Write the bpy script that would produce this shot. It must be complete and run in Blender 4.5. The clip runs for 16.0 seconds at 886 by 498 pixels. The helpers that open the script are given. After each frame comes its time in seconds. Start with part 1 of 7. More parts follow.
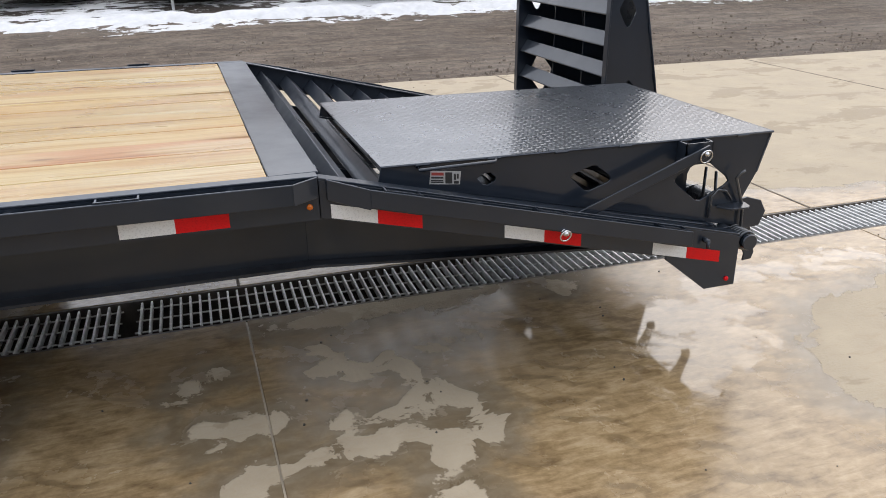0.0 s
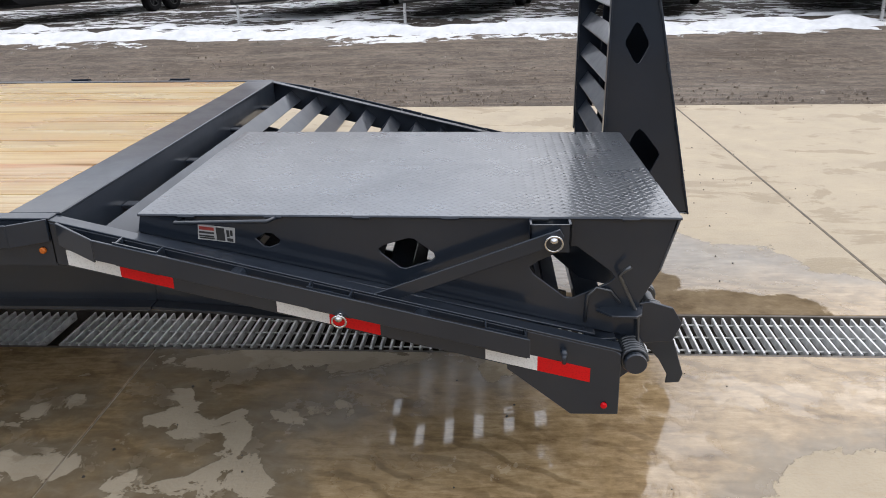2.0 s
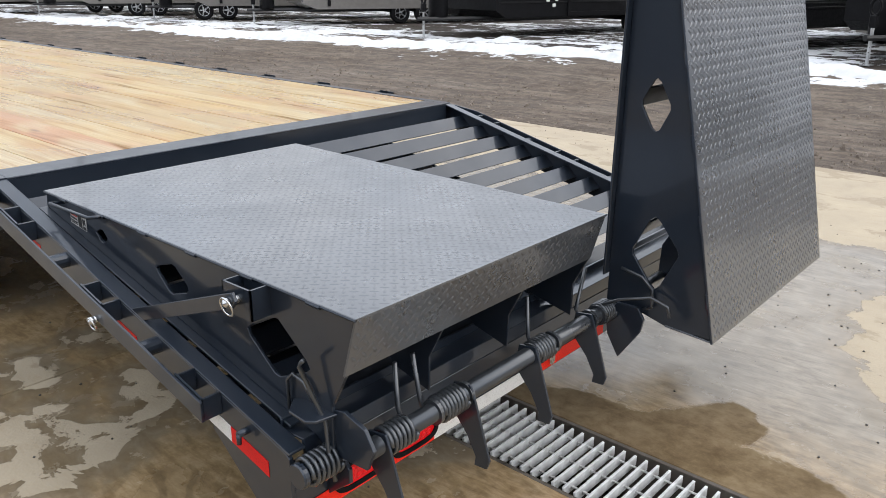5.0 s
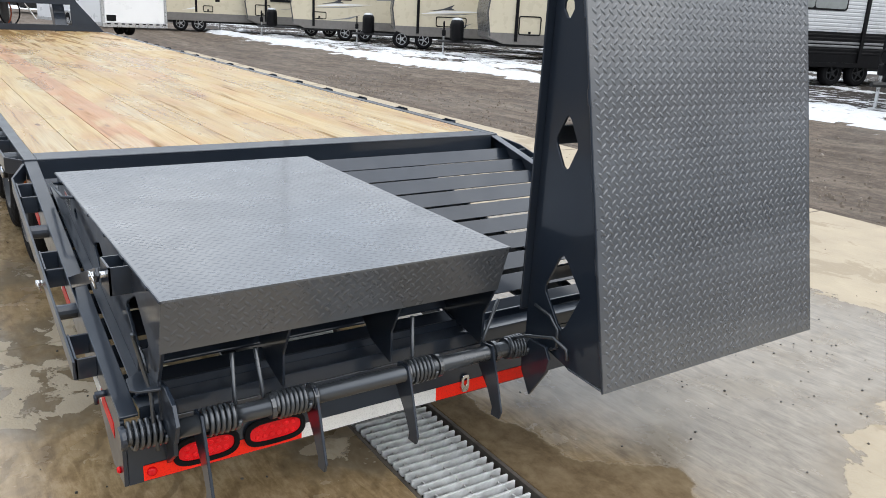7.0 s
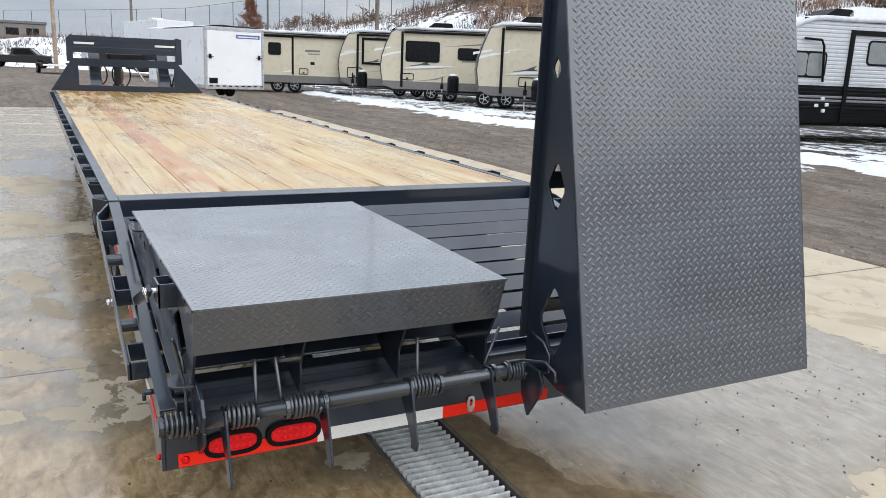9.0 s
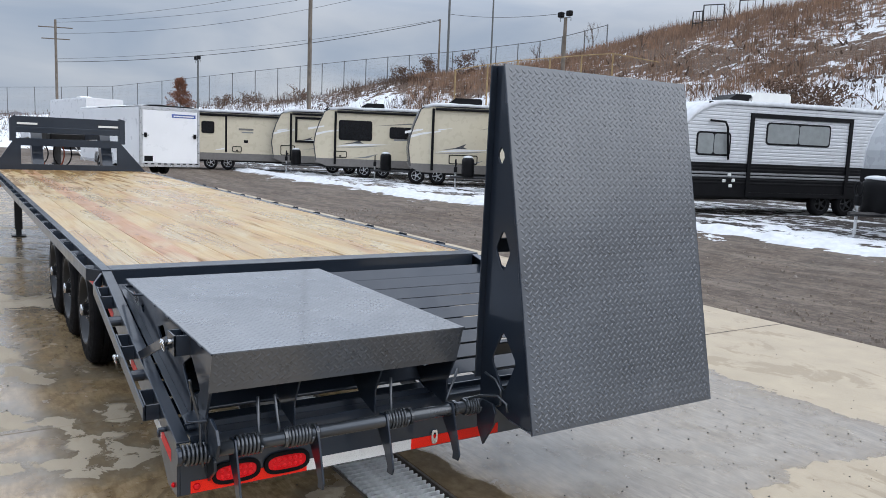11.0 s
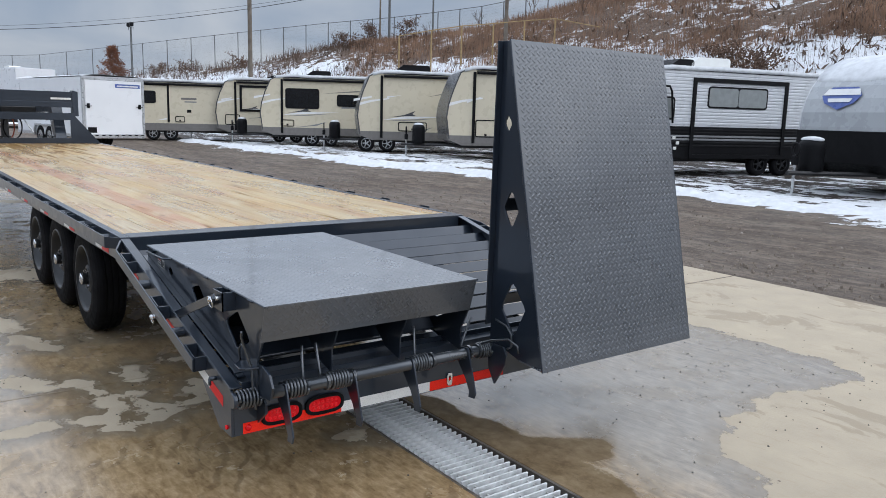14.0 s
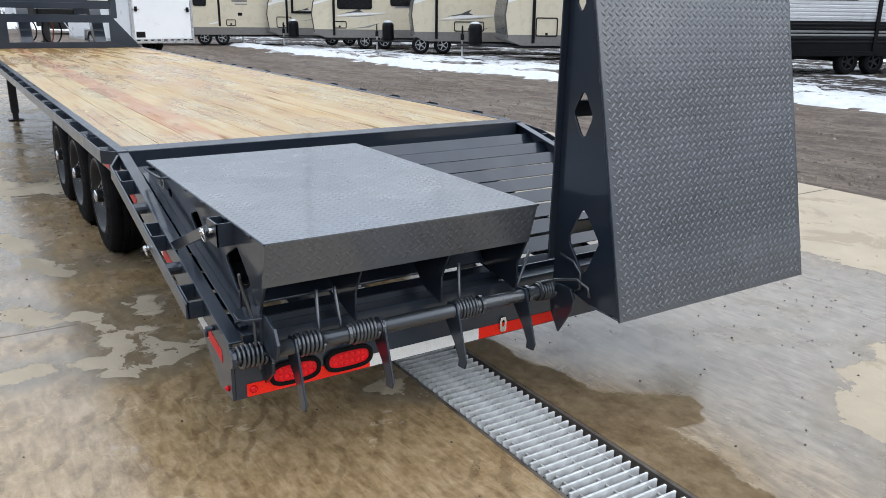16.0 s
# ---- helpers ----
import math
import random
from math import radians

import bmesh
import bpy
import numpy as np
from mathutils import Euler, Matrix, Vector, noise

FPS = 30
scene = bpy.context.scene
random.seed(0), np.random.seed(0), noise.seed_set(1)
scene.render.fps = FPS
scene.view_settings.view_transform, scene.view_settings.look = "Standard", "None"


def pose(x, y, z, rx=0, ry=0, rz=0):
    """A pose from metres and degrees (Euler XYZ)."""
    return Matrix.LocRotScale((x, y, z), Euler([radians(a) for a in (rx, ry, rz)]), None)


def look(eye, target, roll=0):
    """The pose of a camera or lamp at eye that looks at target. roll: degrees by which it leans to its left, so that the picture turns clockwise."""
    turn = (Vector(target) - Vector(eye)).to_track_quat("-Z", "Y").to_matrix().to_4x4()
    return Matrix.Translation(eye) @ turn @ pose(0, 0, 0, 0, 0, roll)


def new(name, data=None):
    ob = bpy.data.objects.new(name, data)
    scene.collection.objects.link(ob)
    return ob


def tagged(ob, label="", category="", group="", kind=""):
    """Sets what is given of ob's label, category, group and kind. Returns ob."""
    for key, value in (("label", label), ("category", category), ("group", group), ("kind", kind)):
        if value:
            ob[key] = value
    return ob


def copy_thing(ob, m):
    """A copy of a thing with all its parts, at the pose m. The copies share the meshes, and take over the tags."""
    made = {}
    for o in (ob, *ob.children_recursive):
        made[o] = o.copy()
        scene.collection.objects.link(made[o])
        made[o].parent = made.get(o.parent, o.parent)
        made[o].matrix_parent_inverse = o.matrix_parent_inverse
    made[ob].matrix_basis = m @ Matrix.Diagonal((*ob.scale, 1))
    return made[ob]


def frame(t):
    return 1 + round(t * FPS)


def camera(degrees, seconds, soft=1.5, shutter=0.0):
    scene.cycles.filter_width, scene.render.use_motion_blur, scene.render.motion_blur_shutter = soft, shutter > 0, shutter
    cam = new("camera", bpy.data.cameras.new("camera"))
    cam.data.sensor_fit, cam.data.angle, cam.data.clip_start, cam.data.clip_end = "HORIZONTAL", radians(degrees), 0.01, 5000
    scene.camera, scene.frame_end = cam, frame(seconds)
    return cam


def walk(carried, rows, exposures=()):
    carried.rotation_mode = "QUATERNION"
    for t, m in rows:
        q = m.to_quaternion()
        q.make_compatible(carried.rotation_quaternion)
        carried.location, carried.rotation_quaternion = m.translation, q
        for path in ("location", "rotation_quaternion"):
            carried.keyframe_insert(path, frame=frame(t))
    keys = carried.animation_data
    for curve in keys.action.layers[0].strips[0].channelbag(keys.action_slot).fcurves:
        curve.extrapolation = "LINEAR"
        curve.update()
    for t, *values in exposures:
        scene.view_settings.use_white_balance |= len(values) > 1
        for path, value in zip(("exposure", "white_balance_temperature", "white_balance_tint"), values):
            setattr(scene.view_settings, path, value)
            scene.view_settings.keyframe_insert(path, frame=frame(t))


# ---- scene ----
cam = camera(59.4, 16.0, 0.9)
PATH = [
    (0, (-2.017, -2.344, 1.653), (-1.436, -0.588, 0.893), -0.9),
    (0.5, (-1.594, -2.314, 1.647), (-1.158, -0.513, 0.894), -1.3),
    (1, (-1.176, -2.302, 1.634), (-0.898, -0.463, 0.898), -1.3),
    (1.5, (-0.794, -2.203, 1.621), (-0.697, -0.342, 0.894), -1.3),
    (2, (-0.392, -2.047, 1.633), (-0.507, -0.183, 0.916), -1.5),
    (2.5, (0.012, -1.904, 1.648), (-0.319, -0.063, 0.94), -1.7),
    (3, (0.34, -1.683, 1.625), (-0.198, 0.111, 0.924), -1.7),
    (3.5, (0.709, -1.547, 1.628), (-0.038, 0.174, 0.935), -1.3),
    (4, (0.983, -1.36, 1.612), (0.042, 0.27, 0.935), -1.3),
    (4.2, (1.068, -1.276, 1.614), (0.055, 0.311, 0.94), -0.9),
    (6.3, (1.843, -0.583, 1.631), (0.369, 0.63, 1.033), 1.7),
    (6.5, (1.93, -0.513, 1.629), (0.427, 0.666, 1.036), 2.2),
    (7, (2.043, -0.362, 1.624), (0.467, 0.725, 1.044), 2.8),
    (7.5, (2.178, -0.292, 1.623), (0.538, 0.702, 1.056), 3.0),
    (8, (2.4, -0.281, 1.634), (0.715, 0.646, 1.085), 2.8),
    (8.5, (2.472, -0.302, 1.637), (0.76, 0.599, 1.129), 2.6),
    (9, (2.489, -0.294, 1.64), (0.765, 0.615, 1.192), 2.3),
    (9.5, (2.541, -0.322, 1.673), (0.82, 0.628, 1.304), 2.3),
    (9.7, (2.567, -0.385, 1.679), (0.851, 0.586, 1.342), 2.5),
    (11.8, (3.087, -0.929, 1.677), (1.448, 0.189, 1.423), 1.9),
    (12, (3.089, -1.006, 1.679), (1.46, 0.124, 1.417), 1.8),
    (12.5, (3.078, -1.171, 1.676), (1.472, -0.011, 1.399), 1.6),
    (13, (3.055, -1.194, 1.676), (1.47, -0.01, 1.381), 1.5),
    (13.5, (3.045, -1.196, 1.676), (1.471, -0.001, 1.366), 1.5),
    (14, (3.043, -1.19, 1.677), (1.469, -0.001, 1.346), 1.5),
    (14.5, (3.044, -1.116, 1.664), (1.459, 0.049, 1.304), 1.3),
    (15, (3.012, -0.942, 1.65), (1.411, 0.184, 1.24), 1.0),
    (15.5, (2.784, -0.811, 1.61), (1.17, 0.268, 1.131), 0.9),
    (16, (2.45, -0.715, 1.594), (0.839, 0.324, 1.026), 0.6),
]
walk(cam, [(t, look(eye, target, roll)) for t, eye, target, roll in PATH],
     [(0, -0.16, 6950, 14), (4, -0.03, 6900, 13), (7, 0.05, 6800, 10), (9, 0.02, 6600, 10), (12, -0.28, 6250, 12), (14, -0.30, 6250, 11), (16, -0.08, 6400, 10)])

# ---------------------------------------------------------------- light
world = bpy.data.worlds.new("overcast")
scene.world = world
world.use_nodes = True
SUN_ELEV, SUN_ROT = 46.0, 58.0


def build_world():
    nt = world.node_tree
    nt.nodes.clear()
    N, L = nt.nodes.new, nt.links.new
    out, bg = N("ShaderNodeOutputWorld"), N("ShaderNodeBackground")
    sky = N("ShaderNodeTexSky")
    sky.sky_type, sky.sun_disc = "NISHITA", False
    sky.sun_elevation, sky.sun_rotation = radians(SUN_ELEV), radians(SUN_ROT)
    sky.air_density, sky.dust_density = 1.0, 3.0
    tc, sep = N("ShaderNodeTexCoord"), N("ShaderNodeSeparateXYZ")
    L(tc.outputs["Generated"], sep.inputs[0])
    # overcast luminance grows from the horizon to the zenith
    grad = N("ShaderNodeMapRange")
    grad.interpolation_type = "SMOOTHSTEP"
    grad.inputs["From Min"].default_value, grad.inputs["From Max"].default_value = 0.14, 0.36
    grad.inputs["To Min"].default_value, grad.inputs["To Max"].default_value = 6.7, 18.5
    L(sep.outputs["Z"], grad.inputs["Value"])
    # broad aureole of the sun behind the cloud
    a, e = radians(90 - SUN_ROT), radians(SUN_ELEV)
    dot = N("ShaderNodeVectorMath")
    dot.operation = "DOT_PRODUCT"
    dot.inputs[1].default_value = (math.cos(a) * math.cos(e), math.sin(a) * math.cos(e), math.sin(e))
    L(tc.outputs["Generated"], dot.inputs[0])
    glow = N("ShaderNodeMapRange")
    glow.interpolation_type = "SMOOTHSTEP"
    glow.inputs["From Min"].default_value, glow.inputs["From Max"].default_value = 0.1, 1.0
    glow.inputs["To Min"].default_value, glow.inputs["To Max"].default_value = 0.0, 7.0
    L(dot.outputs["Value"], glow.inputs["Value"])
    # the cloud bank is thicker towards the horizon
    bank = N("ShaderNodeMapRange")
    bank.interpolation_type = "SMOOTHSTEP"
    bank.inputs["From Min"].default_value, bank.inputs["From Max"].default_value = 0.10, 0.45
    L(sep.outputs["Z"], bank.inputs["Value"])
    veil = N("ShaderNodeMath")
    veil.operation = "MULTIPLY"
    L(glow.outputs["Result"], veil.inputs[0])
    L(bank.outputs["Result"], veil.inputs[1])
    lum = N("ShaderNodeMath")
    L(grad.outputs["Result"], lum.inputs[0])
    L(veil.outputs[0], lum.inputs[1])
    mp = N("ShaderNodeMapping")
    mp.inputs["Scale"].default_value = (1.0, 1.0, 4.5)
    L(tc.outputs["Generated"], mp.inputs["Vector"])
    no = N("ShaderNodeTexNoise")
    no.inputs["Scale"].default_value, no.inputs["Detail"].default_value = 3.2, 6.0
    no.inputs["Distortion"].default_value = 0.5
    L(mp.outputs["Vector"], no.inputs["Vector"])
    ramp = N("ShaderNodeValToRGB")
    ramp.color_ramp.elements[0].position, ramp.color_ramp.elements[0].color = 0.34, (0.70, 0.83, 1.02, 1)
    ramp.color_ramp.elements[1].position, ramp.color_ramp.elements[1].color = 0.64, (1.10, 1.17, 1.26, 1)
    L(no.outputs["Fac"], ramp.inputs["Fac"])
    mul = N("ShaderNodeVectorMath")
    mul.operation = "SCALE"
    L(ramp.outputs["Color"], mul.inputs[0])
    L(lum.outputs[0], mul.inputs["Scale"])
    mix = N("ShaderNodeMix")
    mix.data_type = "RGBA"
    mix.inputs["Factor"].default_value = 0.85
    L(sky.outputs["Color"], mix.inputs["A"])
    L(mul.outputs["Vector"], mix.inputs["B"])
    L(mix.outputs["Result"], bg.inputs["Color"])
    bg.inputs["Strength"].default_value = 0.092
    L(bg.outputs[0], out.inputs[0])


build_world()
sun_data = bpy.data.lights.new("sun", "SUN")
sun_data.energy, sun_data.angle, sun_data.color = 0.8, radians(70), (1.0, 0.90, 0.74)
sun = new("sun", sun_data)
_az = radians(90 - SUN_ROT)
sun.matrix_world = look((math.cos(_az) * 30, math.sin(_az) * 30, 30 * math.tan(radians(SUN_ELEV))), (0, 0, 0))

# ---------------------------------------------------------------- materials


def mat(name):
    m = bpy.data.materials.new(name)
    m.use_nodes = True
    nt = m.node_tree
    return m, nt, nt.nodes["Principled BSDF"]


def noise_tex(nt, scale, detail=4.0, vec=None, rough=0.55, distort=0.0):
    n = nt.nodes.new("ShaderNodeTexNoise")
    n.inputs["Scale"].default_value, n.inputs["Detail"].default_value = scale, detail
    n.inputs["Roughness"].default_value, n.inputs["Distortion"].default_value = rough, distort
    if vec is not None:
        nt.links.new(vec, n.inputs["Vector"])
    return n.outputs["Fac"]


def position(nt, scale=(1, 1, 1), rot=(0, 0, 0)):
    g = nt.nodes.new("ShaderNodeNewGeometry")
    mp = nt.nodes.new("ShaderNodeMapping")
    mp.inputs["Scale"].default_value, mp.inputs["Rotation"].default_value = scale, rot
    nt.links.new(g.outputs["Position"], mp.inputs["Vector"])
    return mp.outputs["Vector"]


def local(nt, scale=(1, 1, 1)):
    g = nt.nodes.new("ShaderNodeTexCoord")
    mp = nt.nodes.new("ShaderNodeMapping")
    mp.inputs["Scale"].default_value = scale
    nt.links.new(g.outputs["Object"], mp.inputs["Vector"])
    return mp.outputs["Vector"]


def ramp_of(nt, fac, stops):
    r = nt.nodes.new("ShaderNodeValToRGB")
    e = r.color_ramp.elements
    while len(e) < len(stops):
        e.new(0.5)
    for el, (p, c) in zip(e, stops):
        el.position, el.color = p, (c if len(c) == 4 else (*c, 1))
    nt.links.new(fac, r.inputs["Fac"])
    return r.outputs["Color"]


def mixed(nt, fac, a, b, blend="MIX"):
    m = nt.nodes.new("ShaderNodeMix")
    m.data_type, m.blend_type = "RGBA", blend
    for sock, val in (("Factor", fac), ("A", a), ("B", b)):
        if hasattr(val, "links"):
            nt.links.new(val, m.inputs[sock])
        else:
            m.inputs[sock].default_value = val if sock == "Factor" or len(val) == 4 else (*val, 1)
    return m.outputs["Result"]


def maths(nt, op, a, b=0.0, clamp=False):
    m = nt.nodes.new("ShaderNodeMath")
    m.operation, m.use_clamp = op, clamp
    for i, v in enumerate((a, b)):
        if hasattr(v, "links"):
            nt.links.new(v, m.inputs[i])
        else:
            m.inputs[i].default_value = v
    return m.outputs[0]


def ranged(nt, v, a, b, c=0.0, d=1.0, smooth=True):
    m = nt.nodes.new("ShaderNodeMapRange")
    m.interpolation_type = "SMOOTHSTEP" if smooth else "LINEAR"
    for k, x in (("From Min", a), ("From Max", b), ("To Min", c), ("To Max", d)):
        m.inputs[k].default_value = x
    nt.links.new(v, m.inputs["Value"])
    return m.outputs["Result"]


def bump(nt, b, height, strength=0.3, dist=0.01):
    n = nt.nodes.new("ShaderNodeBump")
    n.inputs["Strength"].default_value, n.inputs["Distance"].default_value = strength, dist
    nt.links.new(height, n.inputs["Height"])
    nt.links.new(n.outputs["Normal"], b.inputs["Normal"])


def simple(name, color, rough=0.5, metal=0.0, vary=0.15, scale=6.0, bump_s=0.0, rvary=0.1, bscale=120.0, coat=0.0):
    m, nt, b = mat(name)
    v = local(nt)
    f = noise_tex(nt, scale, 5.0, v)
    lo, hi = tuple(c * (1 - vary) for c in color), tuple(min(1, c * (1 + vary)) for c in color)
    nt.links.new(ramp_of(nt, f, [(0.3, lo), (0.7, hi)]), b.inputs["Base Color"])
    nt.links.new(ranged(nt, noise_tex(nt, scale * 3.1, 4.0, v), 0.3, 0.7, max(0.02, rough - rvary), rough + rvary), b.inputs["Roughness"])
    b.inputs["Metallic"].default_value = metal
    b.inputs["Coat Weight"].default_value = coat
    if bump_s:
        bump(nt, b, noise_tex(nt, bscale, 3.0, v), bump_s, 0.002)
    return m


def paint_material(name, base, rough, coat, metal, coat_rough):
    """Charcoal metallic coat with orange peel, a faint dust film and beads of rain water."""
    m, nt, b = mat(name)
    p = position(nt)
    dust = noise_tex(nt, 5.0, 6.0, p, 0.65, 0.4)
    col = ramp_of(nt, dust, [(0.35, base), (0.80, tuple(c * 1.12 + 0.001 for c in base))])
    # small bright drops left by the rain
    v = nt.nodes.new("ShaderNodeTexVoronoi")
    v.inputs["Scale"].default_value = 95.0
    nt.links.new(p, v.inputs["Vector"])
    some = ranged(nt, noise_tex(nt, 14.0, 3.0, p), 0.56, 0.62)
    drop = maths(nt, "MULTIPLY", ranged(nt, v.outputs["Distance"], 0.22, 0.12), some)
    nt.links.new(col, b.inputs["Base Color"])
    nt.links.new(ranged(nt, noise_tex(nt, 9.0, 5.0, p, 0.6), 0.3, 0.75, rough - 0.03, rough + 0.05), b.inputs["Roughness"])
    runs = noise_tex(nt, 1.0, 4.0, position(nt, (3.2, 3.2, 0.55)), 0.6, 0.5)
    nt.links.new(ranged(nt, runs, 0.36, 0.62, coat * 0.82, min(1.0, coat * 1.1)), b.inputs["Coat Weight"])
    b.inputs["Specular IOR Level"].default_value = 0.35
    bump(nt, b, maths(nt, "ADD", maths(nt, "MULTIPLY", noise_tex(nt, 260.0, 2.0, p), 0.4), drop), 0.03, 0.002)
    b.inputs["Metallic"].default_value, b.inputs["Coat Roughness"].default_value = metal, coat_rough
    return m


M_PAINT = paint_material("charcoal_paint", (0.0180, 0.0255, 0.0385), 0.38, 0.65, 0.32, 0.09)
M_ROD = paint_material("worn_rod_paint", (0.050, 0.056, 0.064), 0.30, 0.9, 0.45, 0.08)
# tread plates: lighter copy of the charcoal paint, sky sheen put into its colour
M_TREAD_LIT = paint_material("lit_tread_paint", (0.083, 0.091, 0.103), 0.29, 0.8, 0.35, 0.10)
M_BLACK = simple("black_underframe", (0.012, 0.012, 0.013), 0.5, vary=0.3)
M_CHROME = simple("zinc_plated_steel", (0.62, 0.63, 0.64), 0.22, 1.0, vary=0.08)
M_RUBBER = simple("tyre_rubber", (0.009, 0.009, 0.010), 0.72, vary=0.3, bump_s=0.3)
M_RUBBER.node_tree.nodes["Principled BSDF"].inputs["Specular IOR Level"].default_value = 0.06
M_RIM = simple("dark_rim", (0.022, 0.023, 0.025), 0.38, 0.3)
M_ALLOY = simple("alloy_rim", (0.40, 0.41, 0.42), 0.3, 0.9)
M_EDGESTEEL = simple("rusty_edge_steel", (0.10, 0.085, 0.07), 0.6, 0.2, vary=0.4, scale=9.0)
M_GALV = simple("galvanised_steel", (0.62, 0.63, 0.63), 0.45, 0.15, vary=0.35, scale=14.0, rvary=0.15)
M_SNOWPLAIN = simple("roof_snow", (0.60, 0.612, 0.63), 0.8, vary=0.12, bump_s=0.5, bscale=14.0)


def tape_material(name, color):
    m, nt, b = mat(name)
    v = nt.nodes.new("ShaderNodeTexVoronoi")
    v.inputs["Scale"].default_value = 160.0
    nt.links.new(position(nt), v.inputs["Vector"])
    f = ranged(nt, v.outputs["Distance"], 0.0, 0.6)
    dirt = noise_tex(nt, 18.0, 5.0, position(nt))
    c = mixed(nt, f, tuple(x * 0.82 for x in color), color)
    nt.links.new(mixed(nt, ranged(nt, dirt, 0.55, 0.85, 0.0, 0.12), c, (0.12, 0.11, 0.10)), b.inputs["Base Color"])
    b.inputs["Roughness"].default_value, b.inputs["Coat Weight"].default_value = 0.4, 0.0
    b.inputs["Specular IOR Level"].default_value = 0.25
    return m


M_TAPE_RED = tape_material("reflective_red", (0.66, 0.008, 0.010))
M_TAPE_REDR = tape_material("reflective_orange_red", (0.92, 0.022, 0.008))
M_TAPE_WHITE = tape_material("reflective_white", (0.72, 0.72, 0.70))
M_AMBER = simple("amber_lens", (0.60, 0.14, 0.010), 0.25)
M_LENS = simple("red_lens", (0.74, 0.006, 0.012), 0.2, vary=0.12)
M_LED = simple("red_led", (0.88, 0.010, 0.016), 0.35, vary=0.1)
for _m in (M_LENS, M_LED):
    _m.node_tree.nodes["Principled BSDF"].inputs["Specular IOR Level"].default_value = 0.25


def wood_material():
    m, nt, b = mat("pine_decking")
    oi = nt.nodes.new("ShaderNodeObjectInfo")
    vec = nt.nodes.new("ShaderNodeVectorMath")
    vec.operation = "MULTIPLY_ADD"
    vec.inputs[1].default_value = (1, 1, 1)
    comb = nt.nodes.new("ShaderNodeCombineXYZ")
    nt.links.new(maths(nt, "MULTIPLY", oi.outputs["Random"], 37.0), comb.inputs[0])
    nt.links.new(maths(nt, "MULTIPLY", oi.outputs["Random"], 11.0), comb.inputs[1])
    nt.links.new(position(nt), vec.inputs[0])
    nt.links.new(comb.outputs[0], vec.inputs[2])
    grain_map = nt.nodes.new("ShaderNodeMapping")
    grain_map.inputs["Scale"].default_value = (0.55, 9.0, 9.0)
    nt.links.new(vec.outputs[0], grain_map.inputs["Vector"])
    fine_map = nt.nodes.new("ShaderNodeMapping")
    fine_map.inputs["Scale"].default_value = (2.0, 120.0, 60.0)
    nt.links.new(vec.outputs[0], fine_map.inputs["Vector"])
    g = noise_tex(nt, 1.4, 7.0, grain_map.outputs["Vector"], 0.62, 1.2)
    fine = noise_tex(nt, 1.0, 4.0, fine_map.outputs["Vector"], 0.6, 0.3)
    tone = ramp_of(nt, oi.outputs["Random"], [(0.0, (0.47, 0.318, 0.120)), (0.2, (0.51, 0.378, 0.170)), (0.38, (0.45, 0.300, 0.115)), (0.5, (0.49, 0.327, 0.125)), (0.62, (0.51, 0.382, 0.180)),
                                              (0.76, (0.52, 0.400, 0.195)), (0.88, (0.46, 0.228, 0.105)), (1.0, (0.49, 0.345, 0.140))])
    # heartwood and sapwood change along each board
    pmap = nt.nodes.new("ShaderNodeMapping")
    pmap.inputs["Scale"].default_value = (0.9, 3.2, 1.0)
    nt.links.new(vec.outputs[0], pmap.inputs["Vector"])
    patch = noise_tex(nt, 1.0, 3.0, pmap.outputs["Vector"], 0.5, 0.6)
    c = mixed(nt, ranged(nt, patch, 0.52, 0.66, 0.0, 0.55), tone, (0.46, 0.250, 0.115))
    c = mixed(nt, ranged(nt, patch, 0.47, 0.36, 0.0, 0.60), c, (0.53, 0.440, 0.260))
    streak = ramp_of(nt, g, [(0.30, (0.52, 0.37, 0.24)), (0.42, (0.90, 0.80, 0.64)), (0.52, (1.0, 1.0, 1.0)), (0.62, (1.05, 1.04, 1.02)), (0.74, (0.93, 0.87, 0.78))])
    c = mixed(nt, 1.0, c, streak, "MULTIPLY")
    c = mixed(nt, ranged(nt, fine, 0.40, 0.70, 0.0, 0.42), c, (0.30, 0.165, 0.062))
    # knots with a darker rim
    kmap = nt.nodes.new("ShaderNodeMapping")
    kmap.inputs["Scale"].default_value = (1.5, 5.4, 1.0)
    nt.links.new(vec.outputs[0], kmap.inputs["Vector"])
    vor = nt.nodes.new("ShaderNodeTexVoronoi")
    vor.inputs["Scale"].default_value = 1.0
    nt.links.new(kmap.outputs["Vector"], vor.inputs["Vector"])
    knot = ranged(nt, vor.outputs["Distance"], 0.03, 0.11, 0.85, 0.0)
    c = mixed(nt, knot, c, (0.20, 0.095, 0.04))
    # wet olive-brown streaks left by rain water at the headboard end
    sp = nt.nodes.new("ShaderNodeSeparateXYZ")
    nt.links.new(position(nt), sp.inputs[0])
    stain = noise_tex(nt, 1.0, 3.0, position(nt, (0.85, 9.5, 1.0), (0, 0, radians(4))), 0.5, 0.4)
    band = maths(nt, "MULTIPLY", ranged(nt, sp.outputs["X"], -6.8, -8.6), ranged(nt, sp.outputs["Y"], 2.0, 1.5, 0.55, 1.0))
    near = maths(nt, "ADD", maths(nt, "MULTIPLY", band, 0.150), ranged(nt, sp.outputs["X"], -10.2, -12.0, 0.0, 0.08))
    s = ranged(nt, maths(nt, "ADD", stain, near), 0.63, 0.76, 0.0, 0.9)
    c = mixed(nt, s, c, (0.165, 0.090, 0.028))
    nt.links.new(c, b.inputs["Base Color"])
    damp = noise_tex(nt, 1.1, 4.0, position(nt, (0.6, 1.5, 1)), 0.55)
